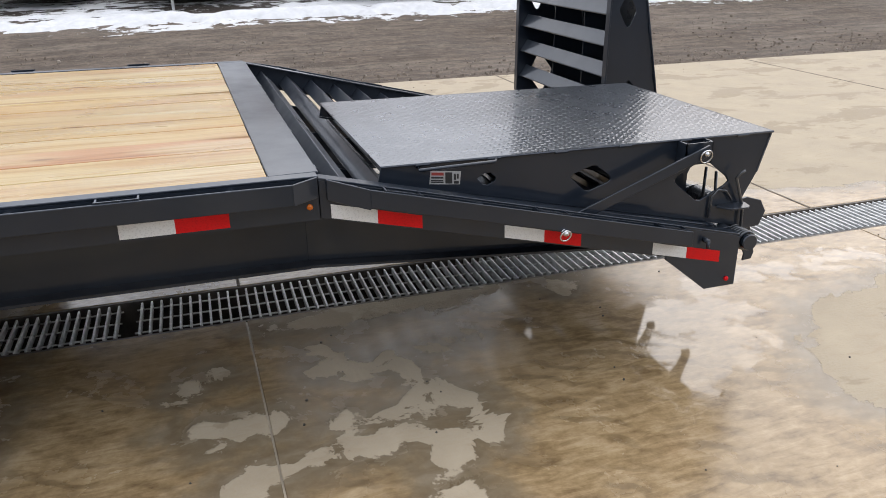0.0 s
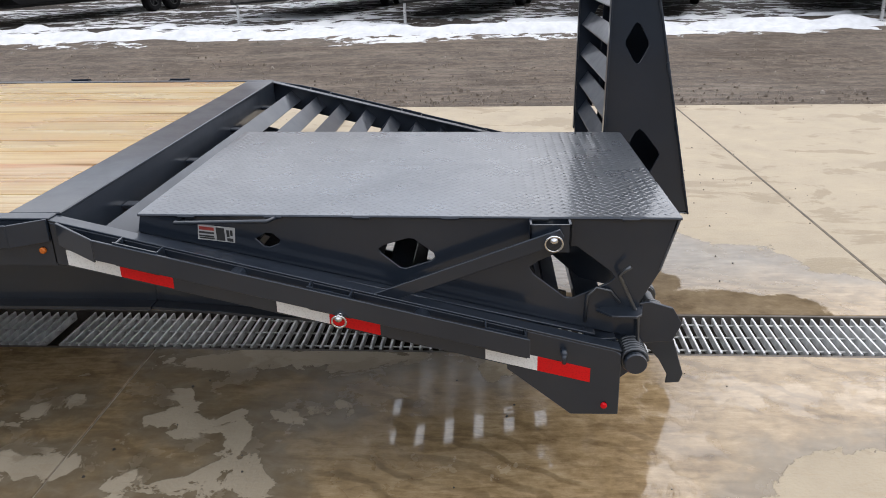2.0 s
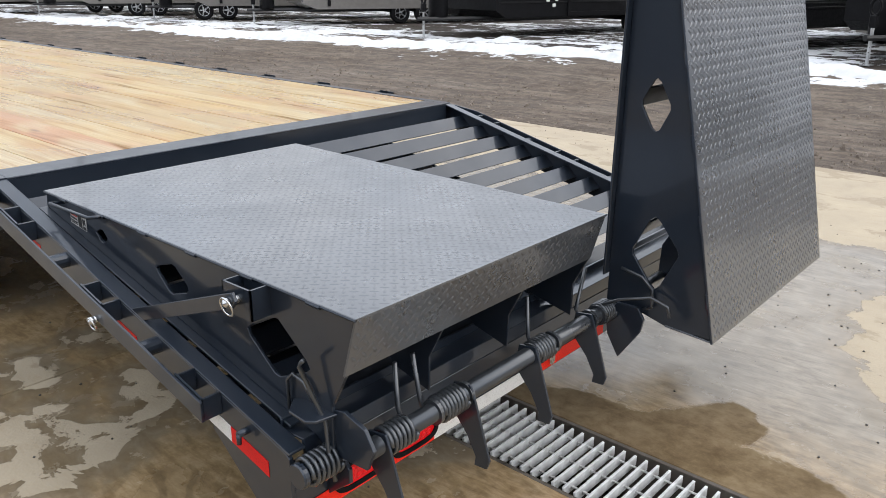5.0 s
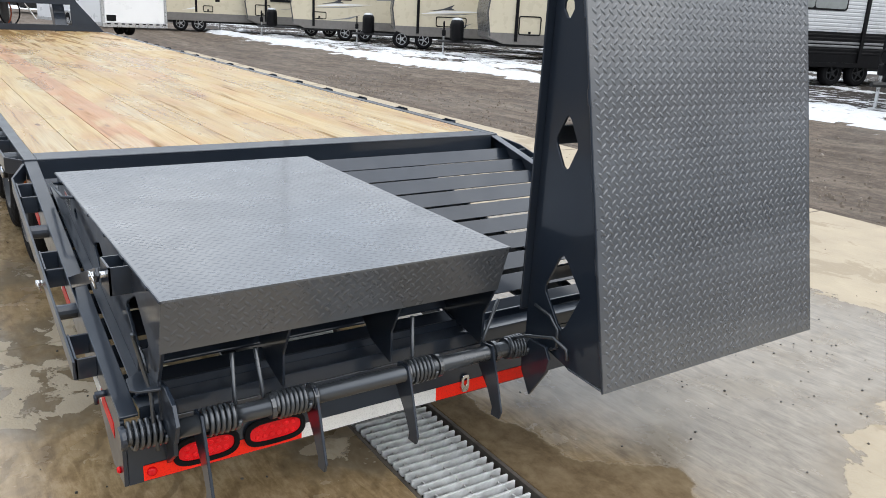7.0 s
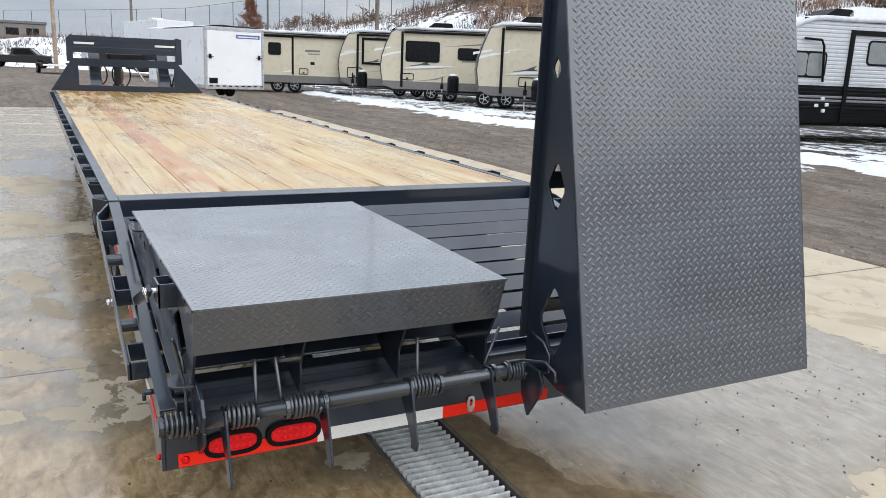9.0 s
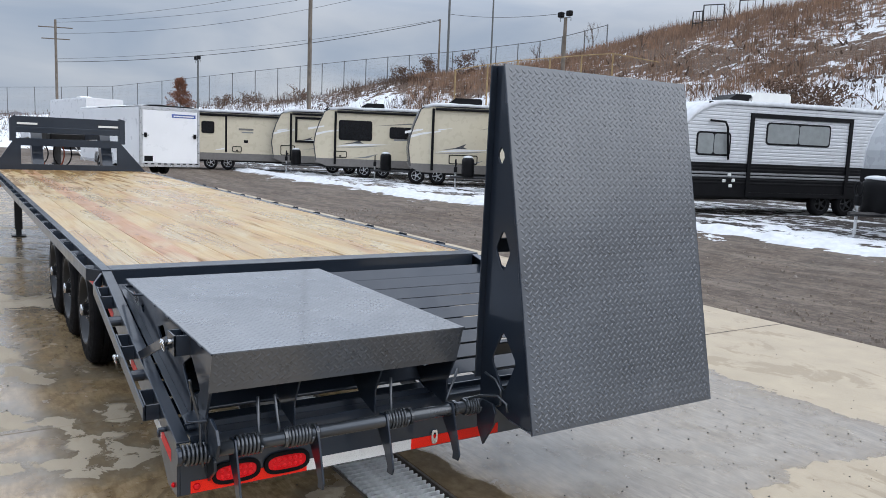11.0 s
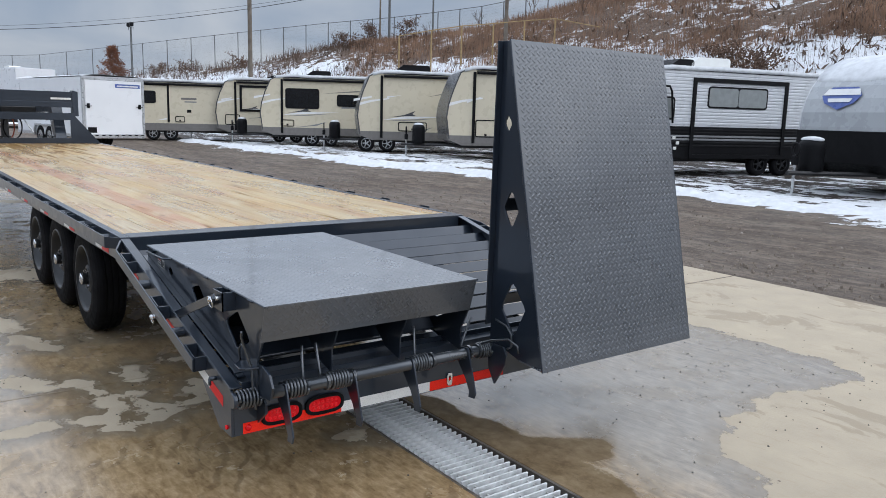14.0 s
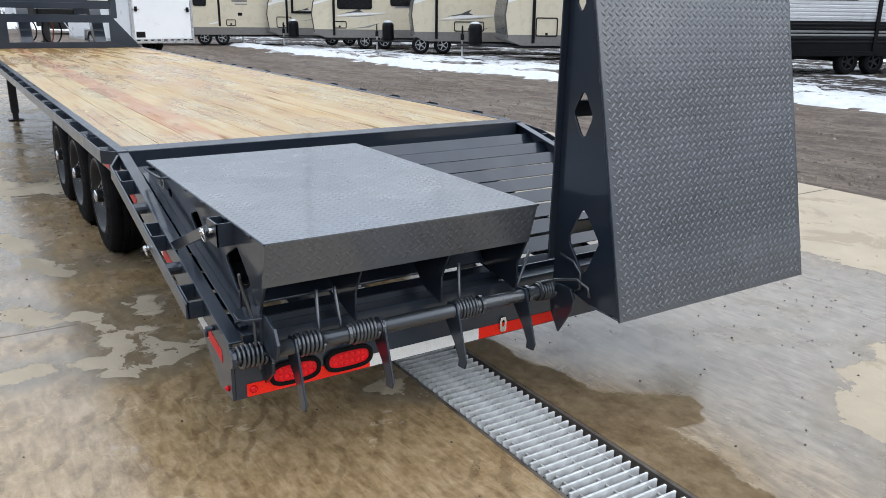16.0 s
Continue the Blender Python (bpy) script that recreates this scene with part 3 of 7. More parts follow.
def slab(xa, xb, lo, hi):
    """One cast bay: a fine top that carries the dry islands, eased edges and sides."""
    near = -9.0 < (xa + xb) / 2 < 6.0
    n = max(2, int((xb - xa) / (0.045 if near else 0.4)))
    us = np.concatenate(([xa], np.linspace(xa + 0.003, xb - 0.003, n), [xb]))
    y0, y1 = lo((xa + xb) / 2), hi((xa + xb) / 2)
    step = 0.045 if near else 0.4
    vs = np.linspace(max(y0, -2.2), y1, int((y1 - max(y0, -2.2)) / step) + 2)
    if y0 < -2.2:
        vs = np.concatenate((np.linspace(y0, -2.6, 12), vs))
    k = (vs - y0) / (y1 - y0)
    k = np.sort(np.concatenate((k, [0.003 / (y1 - y0), 1 - 0.003 / (y1 - y0)])))
    L, H = np.array([lo(x) for x in us]), np.array([hi(x) for x in us])
    X = np.repeat(us[:, None], len(k), 1)
    Y = L[:, None] + (H - L)[:, None] * k[None, :]
    Z = np.zeros(X.shape)
    Z[0, :] = Z[-1, :] = Z[:, 0] = Z[:, -1] = -0.002
    nu, nv = X.shape
    idx = np.arange(nu * nv).reshape(nu, nv)
    verts = np.stack((X, Y, Z), -1).reshape(-1, 3)
    faces = np.stack((idx[:-1, :-1], idx[1:, :-1], idx[1:, 1:], idx[:-1, 1:]), -1).reshape(-1, 4).tolist()
    rim = np.concatenate((idx[:, 0], idx[-1, 1:], idx[-2::-1, -1], idx[0, -2:0:-1]))
    low = verts[rim] - np.array((0, 0, 0.2))
    m0 = len(verts)
    for i in range(len(rim)):
        j = (i + 1) % len(rim)
        faces.append((int(rim[j]), int(rim[i]), m0 + i, m0 + j))
    verts = np.concatenate((verts, low))
    me = bpy.data.meshes.new("slab")
    me.from_pydata(verts.tolist(), [], faces)
    for key, val in (("dry", dry_depth(verts[:, 0], verts[:, 1])), ("pool", stroke_depth(np.full(len(verts), -0.4), verts[:, 0], verts[:, 1], POOLS)),
                     ("mud", stroke_depth(np.full(len(verts), -0.4), verts[:, 0], verts[:, 1], MUD))):
        a = me.attributes.new(key, "FLOAT", "POINT")
        a.data.foreach_set("value", val.astype(np.float32))
    me.materials.append(M_CONC)
    ob = new("slab", me)
    ob.parent = pavement


cuts = [SLAB_X0] + [-1.88 + 3.51 * k for k in range(-5, 6)] + [SLAB_X1]
for xa, xb in zip(cuts, cuts[1:]):
    for lo, hi in ((lambda x: SLAB_Y0, lambda x: drain_low(x) - 0.03), (lambda x: drain_low(x) + DRAIN_W + 0.03, slab_edge)):
        slab(xa + 0.0036, xb - 0.0036, lo, hi)
M_JOINTDIRT = simple("dirt_in_joint", (0.11, 0.085, 0.060), 0.7, vary=0.7, scale=5.0)
M_JOINT = simple("slurry_in_joint", (0.42, 0.36, 0.28), 0.6, vary=0.5, scale=3.0)
for x in cuts[1:-1]:
    for lo, hi in ((SLAB_Y0, drain_low(x) - 0.032), (drain_low(x) + DRAIN_W + 0.032, slab_edge(x) - 0.01)):
        bm = B()
        if lo > 0:
            box(bm, x - 0.008, x + 0.008, lo, hi, -0.03, 0.002)
        else:
            box(bm, x - 0.0035, x + 0.0035, lo, hi, -0.03, -0.005)
        part("joint_filling", bm, M_JOINTDIRT if lo > 0 else M_JOINT, pavement)
for off in (-0.03, DRAIN_W + 0.012):
    bm = B()
    plate(bm, [(SLAB_X0, drain_low(SLAB_X0) + off), (SLAB_X1, drain_low(SLAB_X1) + off), (SLAB_X1, drain_low(SLAB_X1) + off + 0.018), (SLAB_X0, drain_low(SLAB_X0) + off + 0.018)], (), "z", -0.2, -0.002)
    part("drain_edge", bm, M_EDGESTEEL, pavement, "rusty angle edging of the drain")
bm = B()
plate(bm, [(SLAB_X0, drain_low(SLAB_X0) - 0.05), (SLAB_X1, drain_low(SLAB_X1) - 0.05), (SLAB_X1, drain_low(SLAB_X1) + DRAIN_W + 0.05), (SLAB_X0, drain_low(SLAB_X0) + DRAIN_W + 0.05)], (), "z", -0.27, -0.25)
part("drain_bed", bm, M_DARKSOIL, pavement, "muddy bottom of the drain channel")


M_RODSTEEL = simple("dull_rod_steel", (0.46, 0.455, 0.44), 0.5, 0.2, vary=0.3)


def drain_grate_first():
    """One galvanised grate: flat bearing bars across, three twisted rods along."""
    g = tagged(empty("drain_grate"), "galvanised steel bar grate over the trench drain", "grate", group="grates of the trench drain")
    b0 = None
    for i in range(22):
        m = pose(0.985 / 44 + i * 0.985 / 22, 0, 0)
        if b0 is None:
            bm = B()
            box(bm, -0.0050, 0.0050, 0.004, DRAIN_W - 0.004, -0.042, -0.003, 0.0012)
            b0 = part("bar", bm, M_GALV, g)
            b0.matrix_basis = m
        else:
            share("bar", b0, g, m)
    for y in (0.05, 0.172, 0.295):
        bm = B()
        tube(bm, [(0.0, y, -0.021), (0.985, y, -0.020)], 0.0042, 6)
        part("rod", bm, M_RODSTEEL, g)
    return g


grate = drain_grate_first()
first = True
gx = -2.37 - 0.985 * 13
while gx < 8.5:
    x = gx
    if x < -2.4:
        x -= 0.06
    m = pose(x, drain_low(x), 0, 0, 0, math.degrees(math.atan(-0.019)))
    if first:
        grate.matrix_basis = m
        first = False
    else:
        copy_thing(grate, m)
    gx += 0.985



def scatter_pebbles():
    """Loose grit washed over the slab."""
    rnd_p = random.Random(11)
    verts, faces = [], []
    for _ in range(330):
        u = rnd_p.random()
        if u < 0.55:
            x, y = rnd_p.gauss(0.2, 1.0), rnd_p.gauss(3.4, 0.9)
        elif u < 0.8:
            x, y = rnd_p.uniform(-4.0, 3.0), rnd_p.uniform(-1.6, 0.9)
        else:
            x, y = rnd_p.uniform(-6.0, 6.0), slab_edge(0.0) - abs(rnd_p.gauss(0.0, 0.35)) - 0.1
        if y < -1.9 or -0.1 < y - drain_low(x) < DRAIN_W + 0.1 or y > slab_edge(x) - 0.05:
            continue
        r = rnd_p.uniform(0.0025, 0.0065)
        a = rnd_p.uniform(0, math.tau)
        i = len(verts)
        for k in range(5):
            q = r * rnd_p.uniform(0.7, 1.25)
            verts.append((x + q * math.cos(a + k * math.tau / 5), y + q * math.sin(a + k * math.tau / 5), 0.0))
        for k in range(5):
            q = r * rnd_p.uniform(0.5, 0.8)
            verts.append((x + q * math.cos(a + k * math.tau / 5), y + q * math.sin(a + k * math.tau / 5), r * rnd_p.uniform(0.7, 1.1)))
        faces.append(tuple(i + 5 + k for k in range(5)))
        faces += [(i + k, i + (k + 1) % 5, i + 5 + (k + 1) % 5, i + 5 + k) for k in range(5)]
    me = bpy.data.meshes.new("grit")
    me.from_pydata(verts, [], faces)
    me.materials.append(simple("dark_grit", (0.05, 0.043, 0.036), 0.6, vary=0.5, scale=30.0))
    tagged(new("grit", me), "loose dark grit scattered on the wet slab", "gravel", kind="stuff")


scatter_pebbles()


def scatter_stones():
    """Loose stones and clods on the gravel beside the slab."""
    rnd_s = random.Random(23)
    verts, faces = [], []
    for _ in range(2400):
        x = rnd_s.uniform(-16.0, 9.0)
        y = slab_edge(x) + 0.03 + abs(rnd_s.gauss(0.0, 1.9))
        z = yard_height(x, y) - 0.022
        r = rnd_s.choice((0.008, 0.010, 0.013, 0.017, 0.026)) * rnd_s.uniform(0.7, 1.2)
        a, i = rnd_s.uniform(0, math.tau), len(verts)
        for k in range(5):
            q = r * rnd_s.uniform(0.8, 1.3)
            verts.append((x + q * math.cos(a + k * math.tau / 5), y + q * math.sin(a + k * math.tau / 5), z))
        for k in range(5):
            q = r * rnd_s.uniform(0.4, 0.8)
            verts.append((x + q * math.cos(a + k * math.tau / 5), y + q * math.sin(a + k * math.tau / 5), z + 0.012 + r * rnd_s.uniform(0.5, 1.0)))
        faces.append(tuple(i + 5 + k for k in range(5)))
        faces += [(i + k, i + (k + 1) % 5, i + 5 + (k + 1) % 5, i + 5 + k) for k in range(5)]
    me = bpy.data.meshes.new("stones")
    me.from_pydata(verts, [], faces)
    m, nt, b = mat("yard_stones")
    g = nt.nodes.new("ShaderNodeNewGeometry")
    nt.links.new(ramp_of(nt, g.outputs["Random Per Island"], [(0.0, (0.13, 0.102, 0.080)), (0.5, (0.185, 0.148, 0.117)), (0.85, (0.23, 0.19, 0.155)), (1.0, (0.30, 0.26, 0.22))]), b.inputs["Base Color"])
    b.inputs["Roughness"].default_value = 0.8
    me.materials.append(m)
    tagged(new("stones", me), "loose brown stones and clods on the gravel road", "gravel", kind="stuff")


scatter_stones()

# ---------------------------------------------------------------- the gooseneck trailer
trailer = tagged(empty("gooseneck_trailer"), "charcoal steel gooseneck flatbed trailer with pine deck and two loading ramps", "trailer")
W_ALL = 2.54
DECK_X0, DECK_X1 = -12.62, -1.80


def rise(x):
    """The bed stands slightly nose-up."""
    return 0.0095 * (-1.64 - x)


def sheared(bm):
    for v in bm.verts:
        if v.co.x < -1.64:
            v.co.z += rise(v.co.x)
    return bm


def tail(x):
    """Top of the beaver tail's side rails."""
    return 0.938 - 0.2515 * (x + 1.645)


def slope_bar(bm, x0, x1, y0, y1, top, bottom):
    """A bar along the beaver tail, between two heights below its line."""
    return plate(bm, [(x0, tail(x0) - bottom), (x1, tail(x1) - bottom), (x1, tail(x1) - top), (x0, tail(x0) - top)], (), "y", y0, y1)


def side_parts(far):
    """Rub rail, outer channel, pockets and spools of one side; far: the mirror side."""
    def fy(y):
        return W_ALL - y if far else y

    def bx(bm, x0, x1, y0, y1, z0, z1, bev=0.002):
        a, b = sorted((fy(y0), fy(y1)))
        return box(bm, x0, x1, a, b, z0, z1, bev)

    def slope(bm, x0, x1, y0, y1, top, bottom):
        a, b = sorted((fy(y0), fy(y1)))
        return slope_bar(bm, x0, x1, a, b, top, bottom)

    RO, RI = -0.068, -0.060
    bm = B()
    rt = 0.932 if far else 0.944
    bx(bm, -12.70, -1.74, RO, RI, 0.876, rt)
    a, b = fy(RO), fy(RI)
    plate(bm, [(-1.74, a), (-1.655, fy(-0.008)), (-1.655, fy(0.0)), (-1.74, b)], (), "z", 0.876, rt)
    part("rub_rail", sheared(bm), M_PAINT, trailer)
    bm = B()
    bx(bm, -12.70, -1.65, 0.0, 0.008, 0.80, 0.937, 0.0)
    part("side_channel", sheared(bm), M_PAINT, trailer)
    bm = B()
    bx(bm, -12.70, -1.65, 0.0, 0.049, 0.937, 0.945, 0.002)
    part("channel_flange", sheared(bm), M_PAINT, trailer)
    bm = B()
    a, b = sorted((fy(RO), fy(RI)))
    slope_bar(bm, -1.50, -0.272, a, b, 0.0, 0.060)
    part("tail_rub_rail", bm, M_PAINT, trailer)
    bm = B()
    plate(bm, [(-1.50, fy(RO)), (-1.628, fy(-0.012)), (-1.628, fy(0.0)), (-1.50, fy(RI))], (), "z", 0.0, 0.068)
    for v in bm.verts:
        v.co.z += tail(v.co.x) - 0.068
    part("rail_return", bm, M_PAINT, trailer)
    bm = B()
    slope(bm, -1.655, -0.30, 0.0, 0.008, 0.008, 0.135)
    part("tail_channel", bm, M_PAINT, trailer)
    bm = B()
    slope(bm, -1.655, 0.0, 0.0, 0.050, 0.0, 0.008)
    part("channel_flange", bm, M_PAINT, trailer)
    # end plate of the tail, with its bevelled foot
    bm = B()
    a, b = sorted((fy(0.0), fy(0.012)))
    plate(bm, [(-0.335, tail(-0.335) - 0.135), (-0.30, tail(-0.30) - 0.008), (-0.015, tail(-0.015) - 0.008), (0.0, 0.508), (0.0, 0.305), (-0.142, 0.305), (-0.335, 0.460)], (), "y", a, b)
    part("end_plate", bm, M_PAINT, trailer)
    # stake pockets and spools
    k = 0
    while -2.30 - 0.61 * k > -12.5:
        x = -2.30 - 0.61 * k
        bm = B()
        bx(bm, x, x + 0.006, RI, 0.0, 0.878, 0.942, 0.0)
        bx(bm, x + 0.116, x + 0.122, RI, 0.0, 0.878, 0.942, 0.0)
        bx(bm, x, x + 0.122, RI + 0.0005, RI + 0.006, 0.878, 0.948, 0.0)
        part("stake_pocket", sheared(bm), M_PAINT, trailer)
        if x + 0.40 < -1.75:
            bm = B()
            tube(bm, [(x + 0.38, fy(RI), 0.905), (x + 0.38, fy(0.0), 0.905)], 0.025, 14)
            part("spool", sheared(bm), M_PAINT, trailer)
        k += 1
    for x in (-1.445, -0.905, -0.402):
        bm = B()
        slope(bm, x, x + 0.006, RI, 0.0, 0.0, 0.066)
        slope(bm, x + 0.116, x + 0.122, RI, 0.0, 0.0, 0.066)
        slope(bm, x, x + 0.122, RI + 0.0005, RI + 0.006, -0.004, 0.066)
        part("stake_pocket", bm, M_PAINT, trailer)
    for x in (-1.115, -0.585):
        bm = B()
        z = tail(x) - 0.036
        tube(bm, [(x, fy(RI), z), (x, fy(0.0), z)], 0.025, 14)
        part("spool", bm, M_PAINT, trailer)
    # main frame beam
    bm = B()
    bx(bm, -12.6, -1.63, 0.545, 0.557, 0.435, 0.80, 0.0)
    bx(bm, -12.6, -1.63, 0.48, 0.62, 0.425, 0.437, 0.0)
    bx(bm, -12.6, -1.63, 0.48, 0.62, 0.79, 0.802, 0.0)
    part("frame_beam", sheared(bm), M_PAINT, trailer)
    bm = B()
    a, b = sorted((fy(0.545), fy(0.557)))
    plate(bm, [(-1.63, 0.435), (-0.15, 0.31), (-0.15, 0.44), (-1.63, 0.80)], (), "y", a, b)
    a, b = sorted((fy(0.49), fy(0.61)))
    plate(bm, [(-1.63, 0.423), (-0.15, 0.298), (-0.15, 0.31), (-1.63, 0.435)], (), "y", a, b)
    part("tail_beam", bm, M_PAINT, trailer)
    # reflective strips
    y0, y1 = (W_ALL, W_ALL + 0.0015) if far else (-0.0015, 0.0)
    x = -2.253
    while x > -12.0:
        bm = B()
        box(bm, x, x + 0.16, y0, y1, 0.808, 0.856)
        part("reflective_strip", sheared(bm), M_TAPE_WHITE, trailer, "white reflective strip")
        bm = B()
        box(bm, x + 0.16, x + 0.32, y0, y1, 0.808, 0.856)
        part("reflective_strip", sheared(bm), M_TAPE_RED, trailer, "red reflective strip")
        x -= 0.93
    for xa, xb, xc in ((-1.617, -1.465, -1.313), (-1.013, -0.859, -0.71), (-0.40, -0.246, -0.089)):
        for p0, p1, mt, lb in ((xa, xb, M_TAPE_WHITE, "white reflective strip"), (xb, xc, M_TAPE_RED, "red reflective strip")):
            bm = B()
            plate(bm, [(p0, tail(p0) - 0.130), (p1, tail(p1) - 0.130), (p1, tail(p1) - 0.083), (p0, tail(p0) - 0.083)], (), "y", y0, y1)
            part("reflective_strip", bm, mt, trailer, lb)
    bm = B()
    lathe(bm, [(0.010, 0.0), (0.010, -0.006), (0.006, -0.010)] if not far else [(0.010, 0.0), (0.010, 0.006), (0.006, 0.010)], (-1.684, 0.0 if not far else W_ALL, 0.847), "y", 16)
    part("side_marker", bm, M_AMBER, trailer, "amber side marker lamp", smooth=True)
    bm = B()
    lathe(bm, [(0.010, 0.0), (0.010, -0.006), (0.006, -0.010)] if not far else [(0.010, 0.0), (0.010, 0.006), (0.006, 0.010)], (-0.044, 0.0 if not far else W_ALL, 0.338), "y", 16)
    part("side_marker", bm, M_LENS, trailer, "red side marker lamp", smooth=True)


side_parts(False)
side_parts(True)

# rear header of the deck
bm = B()
box(bm, -1.80, -1.64, 0.05, 2.49, 0.934, 0.946, 0.003)
box(bm, -1.655, -1.64, 0.05, 2.49, 0.79, 0.936, 0.0)
part("deck_header", bm, M_PAINT, trailer)
for y in (0.42, 1.02, 1.62, 2.18):
    bm = B()
    box(bm, -1.64, -1.585, y, y + 0.05, 0.835, 0.850, 0.003)
    part("tab", bm, M_PAINT, trailer)
# cross members
x = -2.0
while x > -12.5:
    bm = B()
    box(bm, x, x + 0.008, 0.01, 2.53, 0.80, 0.90)
    box(bm, x, x + 0.06, 0.01, 2.53, 0.80, 0.806)
    part("cross_member", sheared(bm), M_PAINT, trailer)
    x -= 0.41
# slats of the beaver tail
for i in range(10):
    x = -1.550 + 0.1475 * i
    z = tail(x) - 0.035
    bm = B()
    plate(bm, [(x, z), (x + 0.056, z - 0.0555), (x + 0.050, z - 0.060), (x, z - 0.009), (x - 0.042, z - 0.058), (x - 0.048, z - 0.054)], (), "y", 0.01, 2.53)
    part("tail_slat", bm, M_PAINT, trailer)
for y in (0.62, 1.27, 1.92):
    bm = B()
    slope_bar(bm, -1.60, -0.10, y, y + 0.012, 0.115, 0.20)
    part("slat_support", bm, M_PAINT, trailer)
# bumper
bm = B()
plate(bm, [(-0.012, 0.305), (0.0, 0.305), (-0.004, 0.49), (-0.016, 0.49)], (), "y", 0.0125, 2.5275)
part("bumper", bm, M_PAINT, trailer)
bm = B()
plate(bm, [(-0.016, 0.492), (-0.004, 0.492), (-0.010, 0.537), (-0.095, 0.531), (-0.095, 0.558), (-0.105, 0.558), (-0.105, 0.523), (-0.020, 0.529)], (), "y", 0.055, 2.485)
part("bumper_crossbar", bm, M_PAINT, trailer)
for ya, yb, mt, lb in ((0.052, 0.535, M_TAPE_REDR, "red reflective strip"), (0.535, 1.046, M_TAPE_WHITE, "white reflective strip"), (1.046, 1.54, M_TAPE_REDR, "red reflective strip")):
    bm = B()
    box(bm, 0.0, 0.0015, ya, yb, 0.309, 0.358)
    part("reflective_strip", bm, mt, trailer, lb)


def oval(a, b, n=28):
    return [(a * math.copysign(abs(math.cos(t)) ** 0.55, math.cos(t)), b * math.copysign(abs(math.sin(t)) ** 0.75, math.sin(t))) for t in (i * math.tau / n for i in range(n))]


for yc in (0.232, 0.446):
    bm = B()
    plate(bm, [(yc + a, 0.368 + b) for a, b in oval(0.099, 0.046)], [[(yc + a, 0.368 + b) for a, b in oval(0.083, 0.031)]], "x", 0.0, 0.012)
    lamp = part("tail_lamp", bm, M_RUBBER, trailer, "oval red tail lamp in a black rubber ring")
    bm = B()
    plate(bm, [(yc + a, 0.368 + b) for a, b in oval(0.084, 0.032)], (), "x", 0.0005, 0.007)
    part("lens", bm, M_LENS, lamp, "glossy red lens")
    for i in range(6):
        for j in (-1, 1):
            bm = B()
            lathe(bm, [(0.0085, 0.0), (0.0075, 0.0012), (0.004, 0.002)], (0.007, yc - 0.058 + i * 0.0232, 0.368 + j * 0.013), "x", 10)
            part("led", bm, M_LED, lamp, "", True)
bm = B()
lathe(bm, [(0.014, 0.0), (0.014, 0.005), (0.008, 0.009)], (0.0015, 0.075, 0.335), "x", 16)
part("rear_marker", bm, M_LENS, trailer, "small red marker lamp", True)
bm = B()
plate(bm, [(1.168 + a, 0.352 + b) for a, b in oval(0.017, 0.034)], [[(1.168 + a, 0.358 + b) for a, b in oval(0.007, 0.014, 14)]], "x", 0.002, 0.010)
part("latch_plate", bm, M_CHROME, trailer, "zinc-plated latch plate on the bumper")

# ramp hinge: sprung pipe with feet
PX, PZ = 0.135, 0.525
bm = B()
tube(bm, [(PX, 0.11, PZ), (PX, 2.48, PZ)], 0.0265, 16)
pipe = part("hinge_pipe", bm, M_ROD, trailer, smooth=True)
for ya, yb, turns in ((0.187, 0.280, 6), (0.392, 0.490, 7), (0.843, 0.930, 6), (1.245, 1.31, 5)):
    bm = B()
    coil(bm, PX, PZ, ya, yb, 0.036, 0.0068, turns)
    part("coil_spring", bm, M_ROD, pipe, "", True)
for y in (0.375, 0.505, 0.832, 0.945, 1.175, 1.232):
    bm = B()
    lathe(bm, [(0.027, 0.0), (0.037, 0.0), (0.037, 0.014), (0.027, 0.014)], (PX, y, PZ), "y", 18)
    part("collar", bm, M_ROD, pipe)
for y in (0.178, 0.512, 0.828, 1.160):
    bm = B()
    plate(bm, [(0.098, 0.552), (0.160, 0.560), (0.176, 0.520), (0.232, 0.345), (0.222, 0.315), (0.178, 0.312), (0.182, 0.342), (0.150, 0.400), (0.085, 0.475)], (), "y", y - 0.0045, y + 0.0045)
    part("ramp_foot", bm, M_PAINT, pipe)
for y, lean in ((0.292, 0.0), (0.372, 0.012), (0.885, 0.0), (1.185, -0.05)):
    bm = B()
    tube(bm, [(PX - 0.03, y, PZ), (PX - 0.045, y + lean * 0.3, PZ + 0.03), (PX - 0.055, y - lean, PZ + 0.165)], 0.0068, 8)
    part("spring_rod", bm, M_ROD, pipe, "", True)
# spring stub at the side plate
bm = B()
tube(bm, [(0.042, -0.006, 0.484), (0.042, 0.115, 0.484)], 0.026, 14)
lathe(bm, [(0.031, -0.014), (0.034, -0.009), (0.034, 0.002), (0.026, 0.004)], (0.042, 0.0, 0.484), "y", 20)
stub = part("spring_stub", bm, M_PAINT, trailer)
bm = B()
coil(bm, 0.042, 0.484, 0.010, 0.105, 0.037, 0.0066, 6)
part("coil_spring", bm, M_ROD, stub, "", True)
bm = B()
plate(bm, [(-0.05, 0.50), (0.045, 0.485), (0.085, 0.455), (0.085, 0.415), (0.0, 0.345), (-0.05, 0.345)], (), "y", 0.118, 0.130)
part("hinge_lug", bm, M_PAINT, trailer)
bm = B()
plate(bm, [(-0.10, 0.612), (0.02, 0.622), (0.095, 0.634), (0.165, 0.612), (0.195, 0.562), (0.170, 0.502), (0.02, 0.492)], (), "y", 0.100, 0.112)
part("hinge_lug", bm, M_PAINT, trailer)
